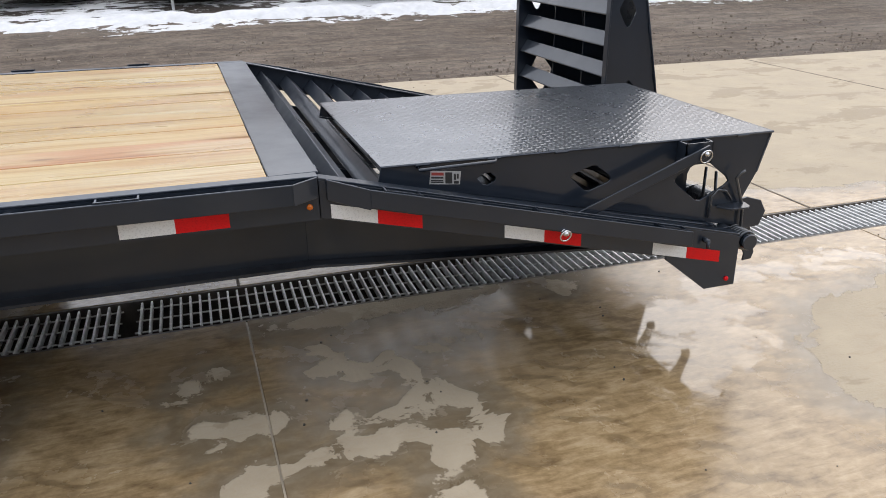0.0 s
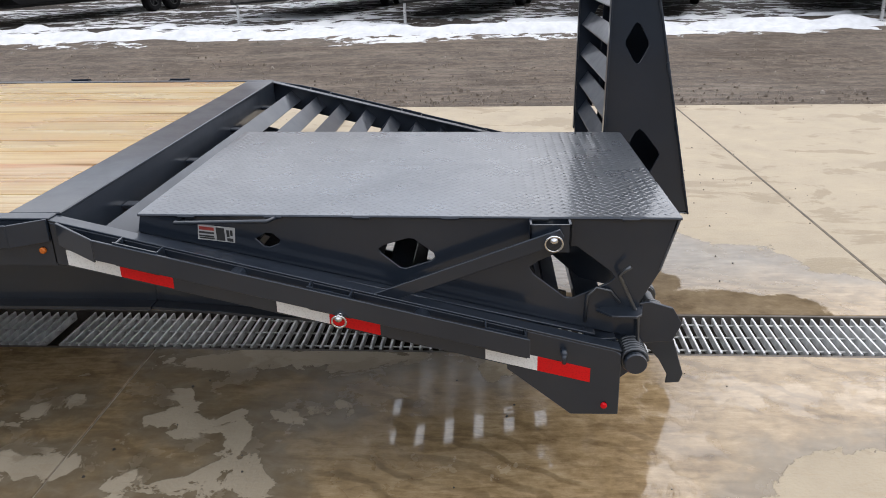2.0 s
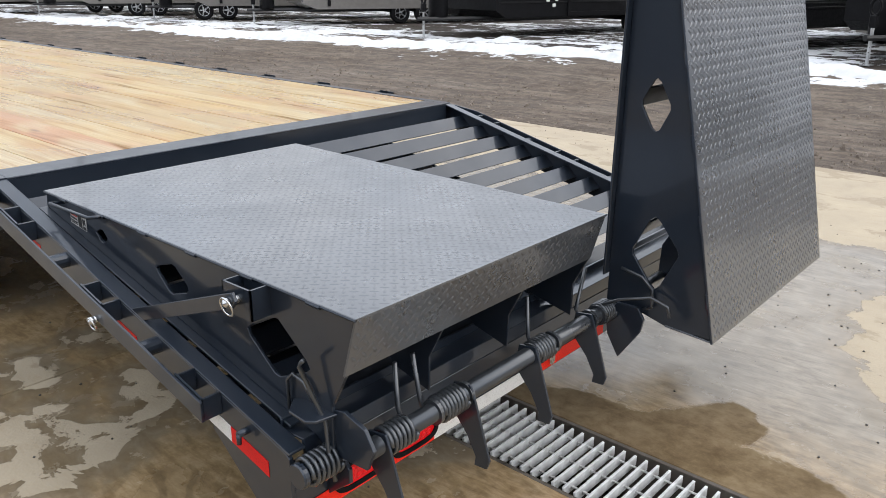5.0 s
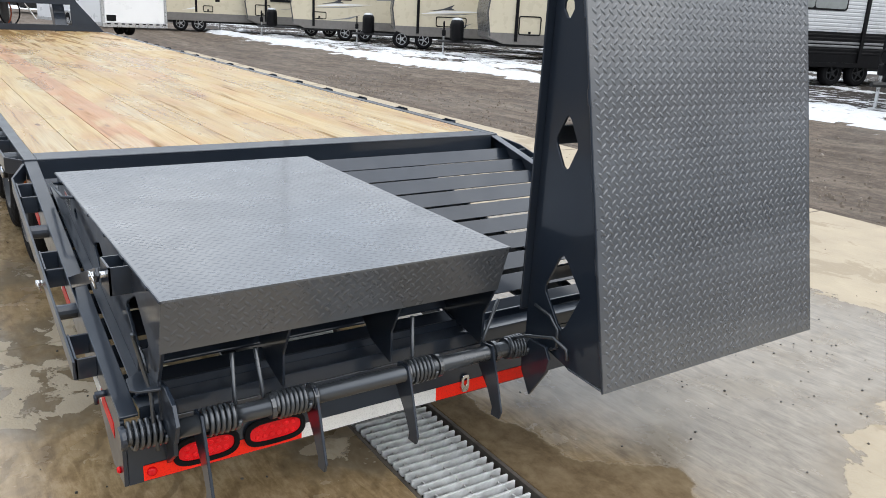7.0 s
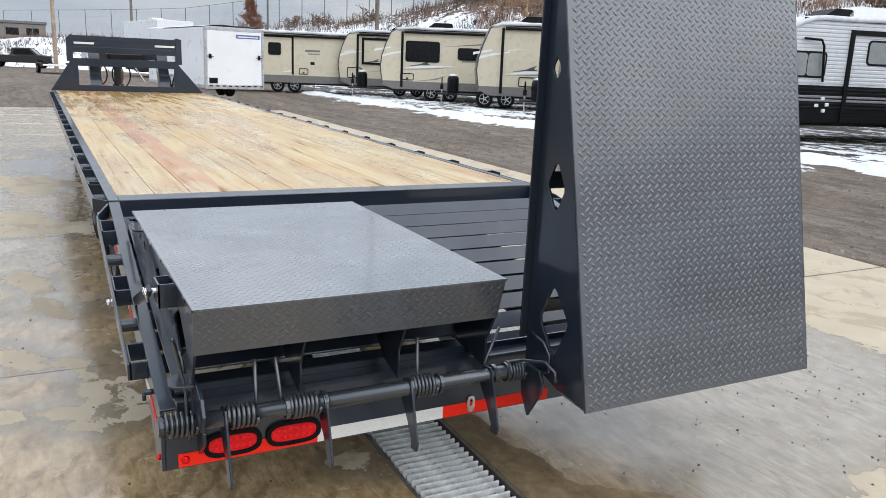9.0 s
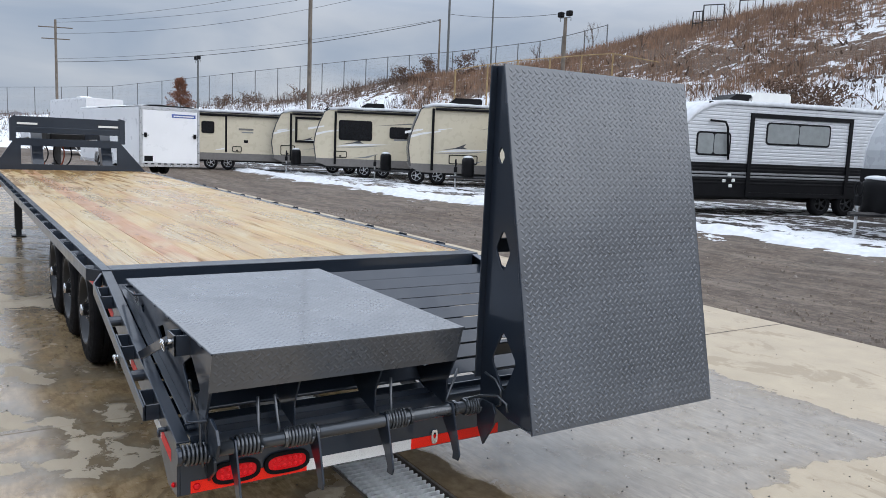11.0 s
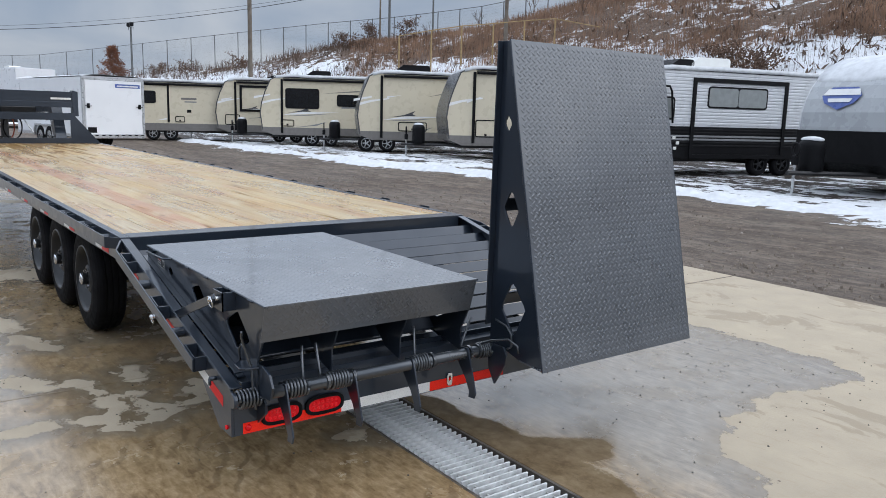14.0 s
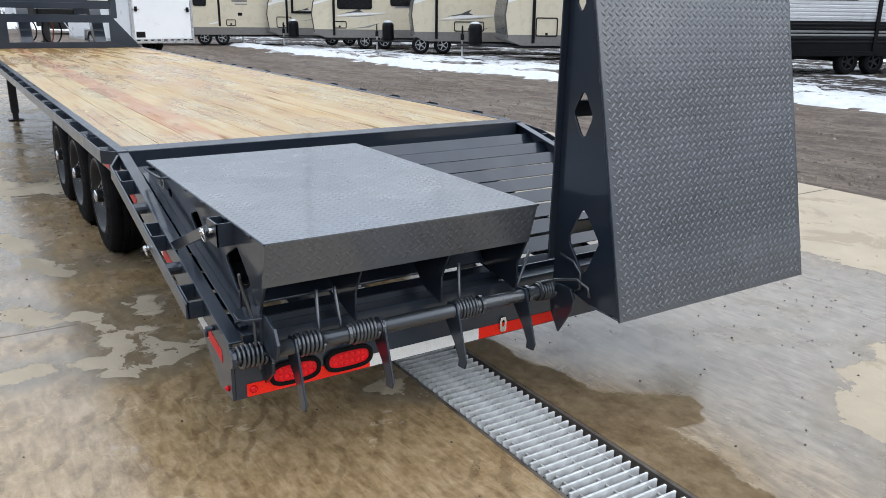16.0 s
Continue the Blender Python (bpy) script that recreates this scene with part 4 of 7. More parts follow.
# guide tab and release rods at both hinges
bm = B()
plate(bm, [(0.041, 0.024), (0.060, 0.040), (0.072, 0.098), (-0.039, 0.099), (-0.070, 0.078), (-0.030, 0.030)], (), "z", 0.614, 0.622)
part("guide_tab", bm, M_PAINT, trailer)
bm = B()
tube(bm, [(0.02, 0.045, 0.770), (0.005, 0.05, 0.758), (-0.01, 0.055, 0.74), (0.055, 0.075, 0.60), (0.06, 0.075, 0.50), (0.075, 0.08, 0.44)], 0.006, 8)
part("release_rod", bm, M_ROD, trailer, "bent steel release rod", True)
bm = B()
tube(bm, [(-0.10, 0.085, 0.575), (-0.095, 0.08, 0.665), (-0.07, 0.08, 0.69), (-0.03, 0.08, 0.68), (0.0, 0.08, 0.64)], 0.005, 8)
part("release_rod", bm, M_ROD, trailer, "bent steel release rod", True)
bm = B()
tube(bm, [(0.14, 1.25, 0.56), (0.20, 1.275, 0.59), (0.30, 1.30, 0.615), (0.36, 1.305, 0.595), (0.37, 1.305, 0.56)], 0.0058, 8)
part("release_rod", bm, M_ROD, trailer, "bent steel release rod", True)
bm = B()
tube(bm, [(0.17, 1.325, 0.685), (0.25, 1.325, 0.670), (0.29, 1.325, 0.635), (0.295, 1.325, 0.57), (0.265, 1.325, 0.555)], 0.0058, 8)
part("release_rod", bm, M_ROD, trailer, "bent steel release rod", True)
bm = B()
plate(bm, [(0.13, 0.50), (0.17, 0.56), (0.25, 0.56), (0.275, 0.52), (0.265, 0.47), (0.187, 0.352), (0.14, 0.43)], (), "y", 1.312, 1.324)
part("hinge_lug", bm, M_PAINT, trailer)

# ---- ramps: local x from heel to tip, z out of the tread
RL = 1.592
SIDE = [(0.012, -0.006), (1.588, -0.006), (1.60, -0.058), (0.23, -0.360), (0.10, -0.388), (0.098, -0.268), (0.046, -0.166)]
HOLES = [[(0.431, -0.160), (0.41, -0.143), (0.315, -0.095), (0.295, -0.092), (0.19, -0.172), (0.177, -0.192), (0.195, -0.208), (0.30, -0.258), (0.322, -0.256), (0.42, -0.180)],
         [(0.878, -0.106), (0.865, -0.095), (0.79, -0.072), (0.772, -0.074), (0.714, -0.118), (0.710, -0.132), (0.722, -0.143), (0.798, -0.168), (0.815, -0.165), (0.872, -0.118)],
         [(1.245, -0.077), (1.215, -0.060), (1.195, -0.060), (1.172, -0.080), (1.176, -0.092), (1.205, -0.104), (1.222, -0.100)]]


PITCH = 0.0352


def lug(bm, o, u, v, n, turn, l=0.0152, w=0.0055, h=0.0027):
    """One raised bar of the tread pattern at o, on a surface with directions u and v and outward normal n."""
    ca, sa = math.cos(turn), math.sin(turn)
    ring = []
    for a, b in ((-l, 0.0), (-l * 0.6, -w * 0.8), (0.0, -w), (l * 0.6, -w * 0.8), (l, 0.0), (l * 0.6, w * 0.8), (0.0, w), (-l * 0.6, w * 0.8)):
        ring.append(bm.verts.new(o + u * (a * ca - b * sa) + v * (a * sa + b * ca)))
    e, f = (bm.verts.new(o + u * (k * l * 0.55 * ca) + v * (k * l * 0.55 * sa) + n * h) for k in (-1, 1))
    R = ring
    for q in ((R[0], R[1], e), (R[1], R[2], e), (R[2], f, e), (R[2], R[3], f), (R[3], R[4], f), (R[4], R[5], f), (R[5], R[6], f), (R[6], e, f), (R[6], R[7], e), (R[7], R[0], e)):
        bm.faces.new(q).smooth = True


def tread(bm, o, u, v, n, length, width, h):
    """Bars laid in two crossed sets, each set on the gaps of the other."""
    for k in (0, 1):
        for i in range(int((length - 0.012) / PITCH - 0.5 * k + 0.35)):
            for j in range(int((width - 0.012) / PITCH - 0.5 * k + 0.35)):
                lug(bm, o + u * (0.018 + (i + 0.5 * k) * PITCH) + v * (0.018 + (j + 0.5 * k) * PITCH), u, v, n, radians(-45 if k else 45), h=h)


def build_ramp(RW, h):
    """RW: its width; h: how far the tread bars stand out of the plate, or of the rain water on it."""
    bm = B()
    box(bm, 0.0, RL, 0.0, RW, -0.006, 0.0, 0.0)
    X_, Y_, Z_ = Vector((1, 0, 0)), Vector((0, 1, 0)), Vector((0, 0, 1))
    tread(bm, Vector((0, 0, 0)), X_, Y_, Z_, RL, RW, h)
    ramp = part("loading_ramp", bm, M_TREAD_LIT, trailer, "charcoal loading ramp with diamond-tread plate and cut-out sides")
    bm = B()
    # heel lip, folded down
    plate(bm, [(0.0, -0.0005), (0.046, -0.166), (0.052, -0.164), (0.006, -0.0005)], (), "y", 0.0, RW)
    d = Vector((0.046, 0, -0.166)).normalized()
    tread(bm, Vector((0, RW, 0)), d, -Y_, Vector((d.z, 0, -d.x)), 0.166, RW, 0.0021)
    part("heel_lip", bm, M_TREAD_LIT, ramp, "tread plate folded down at the heel")
    for y in (0.004, RW - 0.014):
        bm = B()
        plate(bm, SIDE, HOLES, "y", y, y + 0.010)
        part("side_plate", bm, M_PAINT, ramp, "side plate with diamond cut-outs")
    for y in (0.37, 0.74):
        bm = B()
        plate(bm, [(0.02, -0.006), (1.50, -0.006), (1.50, -0.012), (0.33, -0.262), (0.235, -0.345), (0.105, -0.378), (0.104, -0.268), (0.054, -0.166)], (), "y", y, y + 0.008)
        part("rib", bm, M_PAINT, ramp)
    # rungs of the climbing side
    for i in range(1, 9):
        x = 0.20 + i * 0.157
        dep = 0.058 + (1.60 - x) / (1.60 - 0.23) * 0.302
        if dep < 0.10:
            continue
        bm = B()
        plate(bm, [(x - 0.036, -dep + 0.004), (x - 0.030, -dep + 0.004), (x + 0.026, -dep + 0.064), (x + 0.020, -dep + 0.070), (x - 0.036, -dep + 0.012)], (), "y", 0.015, RW - 0.015)
        part("rung", bm, M_PAINT, ramp)
    # weld bead along the long edges, with short stitches
    for y in (-0.001, RW + 0.001):
        bm = B()
        tube(bm, [(0.0, y, -0.004), (RL, y, -0.004)], 0.0042, 6)
        for k in range(6):
            x = 0.12 + k * 0.26
            tube(bm, [(x, y, -0.006), (x + 0.05, y, -0.006)], 0.0068, 6)
        part("weld_bead", bm, M_PAINT, ramp)
    # flanges along the climbing edge stand out from the sides
    for y in (-0.026, RW - 0.016):
        bm = B()
        plate(bm, [(0.23, -0.361), (1.60, -0.059), (1.60, -0.067), (0.23, -0.369)], (), "y", y, y + 0.042)
        part("flange", bm, M_PAINT, ramp)
    return ramp


def ramp_pose(heel, tip, y_far):
    a = Vector((tip[0] - heel[0], 0, tip[1] - heel[1])).normalized()
    m = Matrix.Identity(4)
    m.col[0][:3] = a
    m.col[1][:3] = (0, -1, 0)
    m.col[2][:3] = a.cross(Vector((0, -1, 0)))
    m.translation = (heel[0], y_far, heel[1])
    return m


ramp = build_ramp(1.112, 0.0014)
ramp.matrix_basis = ramp_pose((0.164, 0.905), (-1.425, 0.928), 1.200)
ramp["label"] = "charcoal loading ramp folded flat, diamond-tread plate upwards"


def copy_part(ob, m):
    c = ob.copy()
    scene.collection.objects.link(c)
    c.matrix_basis = m
    for k in ob.children:
        q = k.copy()
        scene.collection.objects.link(q)
        q.parent = c
        q.matrix_parent_inverse = k.matrix_parent_inverse
    return c


ramp_up = build_ramp(1.136, 0.0027)
ramp_up.matrix_basis = ramp_pose((0.514, 0.497), (0.195, 2.055), 2.471)
ramp_up["label"] = "charcoal loading ramp standing upright on its hinge"

# fittings of the folded ramp
bm = B()
tube(bm, [(-1.292, 0.095, 0.908), (-1.305, 0.05, 0.911), (-1.03, 0.05, 0.914), (-1.008, 0.095, 0.914)], 0.006, 8)
part("lift_handle", bm, M_PAINT, ramp, "bent round-bar lift handle", True).matrix_parent_inverse = ramp.matrix_basis.inverted()
bm = B()
box(bm, -0.272, -0.155, 0.030, 0.036, 0.822, 0.905, 0.0)
box(bm, -0.272, -0.266, 0.030, 0.092, 0.822, 0.905, 0.0)
box(bm, -0.161, -0.155, 0.030, 0.092, 0.822, 0.905, 0.0)
part("pin_bracket", bm, M_PAINT, ramp).matrix_parent_inverse = ramp.matrix_basis.inverted()


def ring_pin(x, y, z, parent, k=1.0):
    bm = B()
    tube(bm, [(x, y - 0.028, z), (x, y + 0.05, z)], 0.010, 12)
    lathe(bm, [(0.0, -0.034), (0.011, -0.031), (0.0125, -0.020), (0.010, -0.016)], (x, y, z), "y", 16)
    tube(bm, [(x + 0.03 * k * math.cos(a), y - 0.024 - 0.006 * math.sin(a), z - 0.012 + 0.03 * k * math.sin(a)) for a in (i * math.tau / 18 for i in range(18))], 0.0032, 6, True)
    return part("ring_pin", bm, M_CHROME, parent, "zinc-plated pin with a snap ring", True)


ring_pin(-0.207, 0.020, 0.872, trailer, 0.82)
bm = B()
plate(bm, [(-0.178, 0.878), (-0.190, 0.900), (-0.225, 0.888), (-0.800, 0.678), (-0.760, 0.650), (-0.195, 0.856)], (), "y", 0.002, 0.012)
part("ramp_strap", bm, M_PAINT, trailer, "flat steel strap pinned to the ramp")
ring_pin(-0.815, -0.056, 0.668, trailer, 0.68)
bm = B()
tube(bm, [(-0.17, -0.03, 0.523), (-0.17, 0.012, 0.523)], 0.010, 10)
tube(bm, [(-0.17, -0.028, 0.523), (-0.17, -0.028, 0.495)], 0.007, 8)
part("bolt", bm, M_PAINT, trailer, "", True)
# warning sticker: white panels with dark bars
M_STICK = simple("sticker_white", (0.42, 0.42, 0.415), 0.35, vary=0.08)
M_INK = simple("sticker_ink", (0.03, 0.03, 0.03), 0.4)
M_STICKRED = simple("sticker_red", (0.35, 0.05, 0.04), 0.4)
bm = B()
plate(bm, [(-1.257, 0.846), (-1.146, 0.833), (-1.141, 0.880), (-1.252, 0.893)], (), "y", 0.0908, 0.0915)
st = part("sticker", bm, M_STICK, ramp, "white warning sticker with dark illegible print")
st.matrix_parent_inverse = ramp.matrix_basis.inverted()
for x0, z0, w, h, mt in ((-1.249, 0.877, 0.044, 0.010, M_STICKRED), (-1.250, 0.866, 0.044, 0.006, M_INK), (-1.251, 0.856, 0.044, 0.005, M_INK), (-1.250, 0.850, 0.044, 0.004, M_INK), (-1.199, 0.8425, 0.025, 0.040, M_INK), (-1.168, 0.8385, 0.018, 0.010, M_INK), (-1.168, 0.852, 0.008, 0.022, M_INK), (-1.157, 0.855, 0.007, 0.018, M_INK)):
    bm = B()
    plate(bm, [(x0, z0), (x0 + w, z0 - w * 0.12), (x0 + w, z0 + h - w * 0.12), (x0, z0 + h)], (), "y", 0.0898, 0.0908)
    part("print_bar", bm, mt, ramp, "dark print").matrix_parent_inverse = ramp.matrix_basis.inverted()

# wheels


def trailer_wheel():
    bm = B()
    lathe(bm, [(0.250, 0.004), (0.268, -0.004), (0.31, -0.008), (0.35, -0.001), (0.375, 0.006), (0.393, 0.022), (0.400, 0.040), (0.400, 0.062), (0.390, 0.065), (0.390, 0.073), (0.401, 0.076), (0.401, 0.104), (0.391, 0.107), (0.391, 0.115), (0.401, 0.118), (0.401, 0.146), (0.390, 0.149), (0.390, 0.157), (0.400, 0.160), (0.400, 0.180), (0.393, 0.198), (0.37, 0.214), (0.30, 0.22), (0.25, 0.215), (0.24, 0.11), (0.250, 0.004)], (0, 0, 0), "y", 40, False)
    w = part("wheel", bm, M_RUBBER, trailer, "black trailer tyre on a dark steel rim")
    for p in w.data.polygons:
        p.use_smooth = False
    bm = B()
    lathe(bm, [(0.262, 0.010), (0.256, -0.006), (0.246, -0.004), (0.240, 0.016), (0.228, 0.030), (0.224, 0.095), (0.205, 0.105), (0.205, 0.112), (0.262, 0.112)], (0, 0, 0), "y", 36, False)
    part("rim", bm, M_RIM, w, "dark eight-hole steel rim", True)
    bm = B()
    plate(bm, [(0.210 * math.cos(a), 0.210 * math.sin(a)) for a in (k * math.tau / 36 for k in range(36))],
          [[(0.155 * math.cos(c) + 0.026 * math.cos(a), 0.155 * math.sin(c) + 0.026 * math.sin(a)) for a in (k * math.tau / 10 for k in range(10))] for c in (q * math.tau / 8 + 0.2 for q in range(8))], "y", 0.072, 0.080)
    lathe(bm, [(0.125, 0.072), (0.105, 0.030), (0.085, 0.022), (0.045, 0.022), (0.045, -0.012), (0.030, -0.022), (0.0, -0.024)], (0, 0, 0), "y", 28, False)
    part("disc", bm, M_RIM, w, "dished disc with hand holes")
    for k in range(8):
        a = k * math.tau / 8
        bm = B()
        tube(bm, [(0.068 * math.cos(a), 0.030, 0.068 * math.sin(a)), (0.068 * math.cos(a), 0.010, 0.068 * math.sin(a))], 0.009, 6)
        part("lug_nut", bm, M_CHROME, w)
    bm = B()
    lathe(bm, [(0.043, -0.010), (0.043, -0.026), (0.020, -0.032), (0.0, -0.032)], (0, 0, 0), "y", 16)
    part("hub_cap", bm, M_CHROME, w, "bright hub cap", True)
    return w


wheel = trailer_wheel()
WHEELS = [-3.235, -4.185, -5.135]
first = True
for x in WHEELS:
    for side in (0, 1):
        m = pose(x, 0.125, 0.402) if not side else pose(x, W_ALL - 0.125, 0.402, 0, 0, 180)
        if first:
            wheel.matrix_basis = m
            first = False
        else:
            copy_part(wheel, m)
    bm = B()
    tube(bm, [(x, 0.30, 0.402), (x, 2.29, 0.402)], 0.045, 12)
    part("axle", bm, M_BLACK, trailer)
for y in (0.50, 2.05):
    bm = B()
    box(bm, -5.6, -2.75, y, y + 0.06, 0.43, 0.50, 0.004)
    part("spring_hanger", bm, M_BLACK, trailer)
# landing leg
for y in (0.22, 2.30):
    bm = B()
    box(bm, -11.55, -11.43, y, y + 0.11, 0.12, 1.0, 0.006)
    box(bm, -11.60, -11.38, y - 0.05, y + 0.16, -0.0, 0.02, 0.003)
    box(bm, -11.53, -11.45, y + 0.015, y + 0.095, 0.02, 0.13, 0.0)
    part("landing_leg", bm, M_BLACK, trailer)
bm = B()
lathe(bm, [(0.02, 0.0), (0.02, -0.02), (0.012, -0.03)], (-10.6, -0.0, 0.80), "y", 12)
part("side_marker", sheared(bm), M_AMBER, trailer, "amber side marker lamp", True)

# headboard and neck
HX = -12.70
bm = B()
z0 = 1.045
plate(bm, [(-0.02, z0), (2.52, z0), (2.10, 1.54), (2.10, 1.60), (0.30, 1.60), (0.30, 1.54)], [[(0.43, z0 + 0.10), (2.02, z0 + 0.10), (2.02, 1.47), (0.43, 1.47)]], "x", HX - 0.05, HX)
part("headboard", bm, M_PAINT, trailer)
bm = B()
plate(bm, [(0.28, 1.905), (2.12, 1.905), (2.12, 1.94), (2.05, 1.985), (0.35, 1.985), (0.28, 1.94)], (), "x", HX - 0.14, HX - 0.012)
box(bm, HX - 0.02, HX - 0.012, 0.30, 2.10, 1.80, 1.91, 0.0)
box(bm, HX - 0.14, HX - 0.004, 0.28, 2.12, 1.70, 1.80, 0.004)
part("headboard_beam", bm, M_PAINT, trailer)
for y in (0.26, 2.06):
    bm = B()
    plate(bm, [(y, 1.545), (y + 0.10, 1.545), (y + 0.10, 1.99 if y > 1 else 2.0), (y + (0.02 if y > 1 else 0.09), 2.01), (y, 1.93 if y < 1 else 2.01)], (), "x", HX - 0.16, HX + 0.004)
    part("headboard_post", bm, M_PAINT, trailer)
bm = B()
box(bm, HX, HX + 0.003, 0.38, 0.70, 1.84, 1.875)
part("reflective_strip", bm, M_TAPE_WHITE, trailer, "white reflective strip")
bm = B()
box(bm, HX, HX + 0.003, 1.70, 2.04, 1.84, 1.875)
part("reflective_strip", bm, M_TAPE_WHITE, trailer, "white reflective strip")
for y in (0.62, 1.78):
    bm = B()
    plate(bm, [(HX - 0.02, 1.0), (HX - 0.24, 1.0), (HX - 0.72, 1.62), (HX - 2.6, 1.58), (HX - 2.6, 1.78), (HX - 0.50, 1.84)], (), "y", y, y + 0.18)
    part("neck_beam", bm, M_PAINT, trailer)
bm = B()
box(bm, HX - 2.75, HX - 2.45, 0.70, 1.90, 1.50, 1.80, 0.01)
tube(bm, [(HX - 2.6, 1.29, 1.55), (HX - 2.6, 1.29, 1.02)], 0.075, 16)
tube(bm, [(HX - 2.6, 1.29, 1.10), (HX - 2.6, 1.29, 0.94)], 0.11, 16)
part("coupler", bm, M_BLACK, trailer)
bm = B()
tube(bm, [(HX - 2.4 + 0.0, 1.55 + 0.25 * math.sin(i / 10 * math.pi), 1.55 - 0.40 * math.sin(i / 10 * math.pi) ** 1) for i in range(11)], 0.012, 6)
part("safety_chain", bm, M_GALV, trailer)
M_ORANGE = simple("orange_hose", (0.35, 0.06, 0.02), 0.45)
for y0, r0, mt in ((1.05, 0.20, M_ORANGE), (1.22, 0.16, M_RUBBER), (0.84, 0.13, M_RUBBER)):
    bm = B()
    tube(bm, [(HX - 1.1, y0 + r0 * math.sin(a), 1.32 + 1.5 * r0 * math.cos(a)) for a in (i * math.tau / 18 for i in range(19))], 0.013, 6)
    part("coiled_hose", bm, mt, trailer, "coiled brake hose hanging at the neck")
bm = B()
box(bm, HX - 1.0, HX - 0.55, 0.95, 1.55, 1.48, 1.72, 0.03)
part("tool_box", bm, M_BLACK, trailer, "black box under the neck")

# ---------------------------------------------------------------- unseen wall added behind the wash slab, cuts light from the south
M_WALL = simple("blocking_wall_grey", (0.11, 0.12, 0.14), 0.55, vary=0.12, scale=0.5)
bm = B()
box(bm, -30, 12, -9.4, -9.0, -0.3, 2.8)
w = part("wall_south", bm, M_WALL)
tagged(w, "unseen plain grey wall added to cut light from the south", "wall", kind="structure")

# ---------------------------------------------------------------- snow banked along the parking row


def build_snow():
    bm = B()
    nx, ny = 330, 34
    x0, x1, y0, y1 = -37.0, 17.0, 10.2, 15.2
    grid = []
    for i in range(nx + 1):
        x = x0 + (x1 - x0) * i / nx
        col = []
        for j in range(ny + 1):
            y = y0 + (y1 - y0) * j / ny
            mid_y = 11.75 + 0.35 * noise.noise((x * 0.12, 2.0, 0.0)) + (0.5 if x > -12 else 0.0) * smooth(-14, -6, x)
            prof = 0.20 - 0.20 * abs(y - mid_y) / (0.66 + 0.45 * noise.noise((x * 0.2, 7.0, 0.0)))
            prof2 = 0.10 - 0.16 * abs(y - 13.9 - 0.5 * noise.noise((x * 0.15, 9.0, 0.0))) / 0.7
            h = max(prof, prof2) + 0.09 * noise.noise((x * 0.55, y * 1.5, 1.0)) + 0.12 * noise.noise((x * 1.8, y * 3.6, 4.0)) + 0.06 * noise.noise((x * 5.0, y * 8.0, 8.0)) - 0.075
            col.append(bm.verts.new((x, y, yard_height(x, y) - 0.02 + max(-0.06, min(h, 0.14)))))
        grid.append(col)
    for a, b in zip(grid, grid[1:]):
        for j in range(ny):
            q = (a[j], b[j], b[j + 1], a[j + 1])
            if max(v.co.z - yard_height(v.co.x, v.co.y) for v in q) > -0.01:
                bm.faces.new(q)
    bmesh.ops.delete(bm, geom=[v for v in bm.verts if not v.link_faces], context="VERTS")
    ob = part("snow_bank", bm, M_SNOWPLAIN, smooth=True)
    tagged(ob, "dirty ploughed snow lying along the parking row", "snow", kind="stuff")


build_snow()

# ---------------------------------------------------------------- parked caravans
M_CREAM = simple("cream_fibreglass", (0.57, 0.51, 0.385), 0.32, vary=0.02, scale=1.2, coat=0.2)
M_TAUPE = simple("taupe_skirt", (0.16, 0.15, 0.14), 0.4, vary=0.12)
M_DKTRIM = simple("dark_trim", (0.008, 0.008, 0.009), 0.5, vary=0.2)
M_DKTRIM.node_tree.nodes["Principled BSDF"].inputs["Specular IOR Level"].default_value = 0.1
M_CAP = simple("dark_grey_nose_cap", (0.06, 0.062, 0.066), 0.3, vary=0.1)
M_GLASSDK = simple("dark_window_glass", (0.006, 0.0065, 0.008), 0.08, vary=0.2)
M_GLASSDK.node_tree.nodes["Principled BSDF"].inputs["Specular IOR Level"].default_value = 0.25
M_GLASSLT = simple("blind_behind_glass", (0.24, 0.255, 0.25), 0.08, vary=0.1, coat=1.0)
M_GRAPH = simple("pale_graphic", (0.72, 0.72, 0.71), 0.35, vary=0.05)
M_GRAPHDK = simple("dark_graphic", (0.05, 0.052, 0.06), 0.35, vary=0.1)
M_SILVER = simple("silver_siding", (0.56, 0.57, 0.585), 0.34, 0.0, vary=0.05, scale=1.0)
M_SILVERFRONT = simple("grey_front_cap", (0.36, 0.375, 0.39), 0.3, vary=0.05, scale=1.0, coat=0.3)
M_BLUE = simple("blue_badge", (0.06, 0.10, 0.32), 0.35)
M_WHITEPANEL = simple("white_panel", (0.76, 0.77, 0.79), 0.35, vary=0.04, scale=0.8, coat=0.2)
M_ALU = simple("aluminium_trim", (0.55, 0.56, 0.57), 0.35, 0.9, vary=0.15)
M_ACW = simple("white_plastic", (0.70, 0.70, 0.67), 0.5, vary=0.05)
M_POLEGREY = simple("grey_steel_pole", (0.10, 0.105, 0.105), 0.5, vary=0.15)
M_GREYSTRIP = simple("grey_strip", (0.20, 0.205, 0.21), 0.4, vary=0.1)
ROW_AX = radians(75)
CREAM_AX = radians(62)


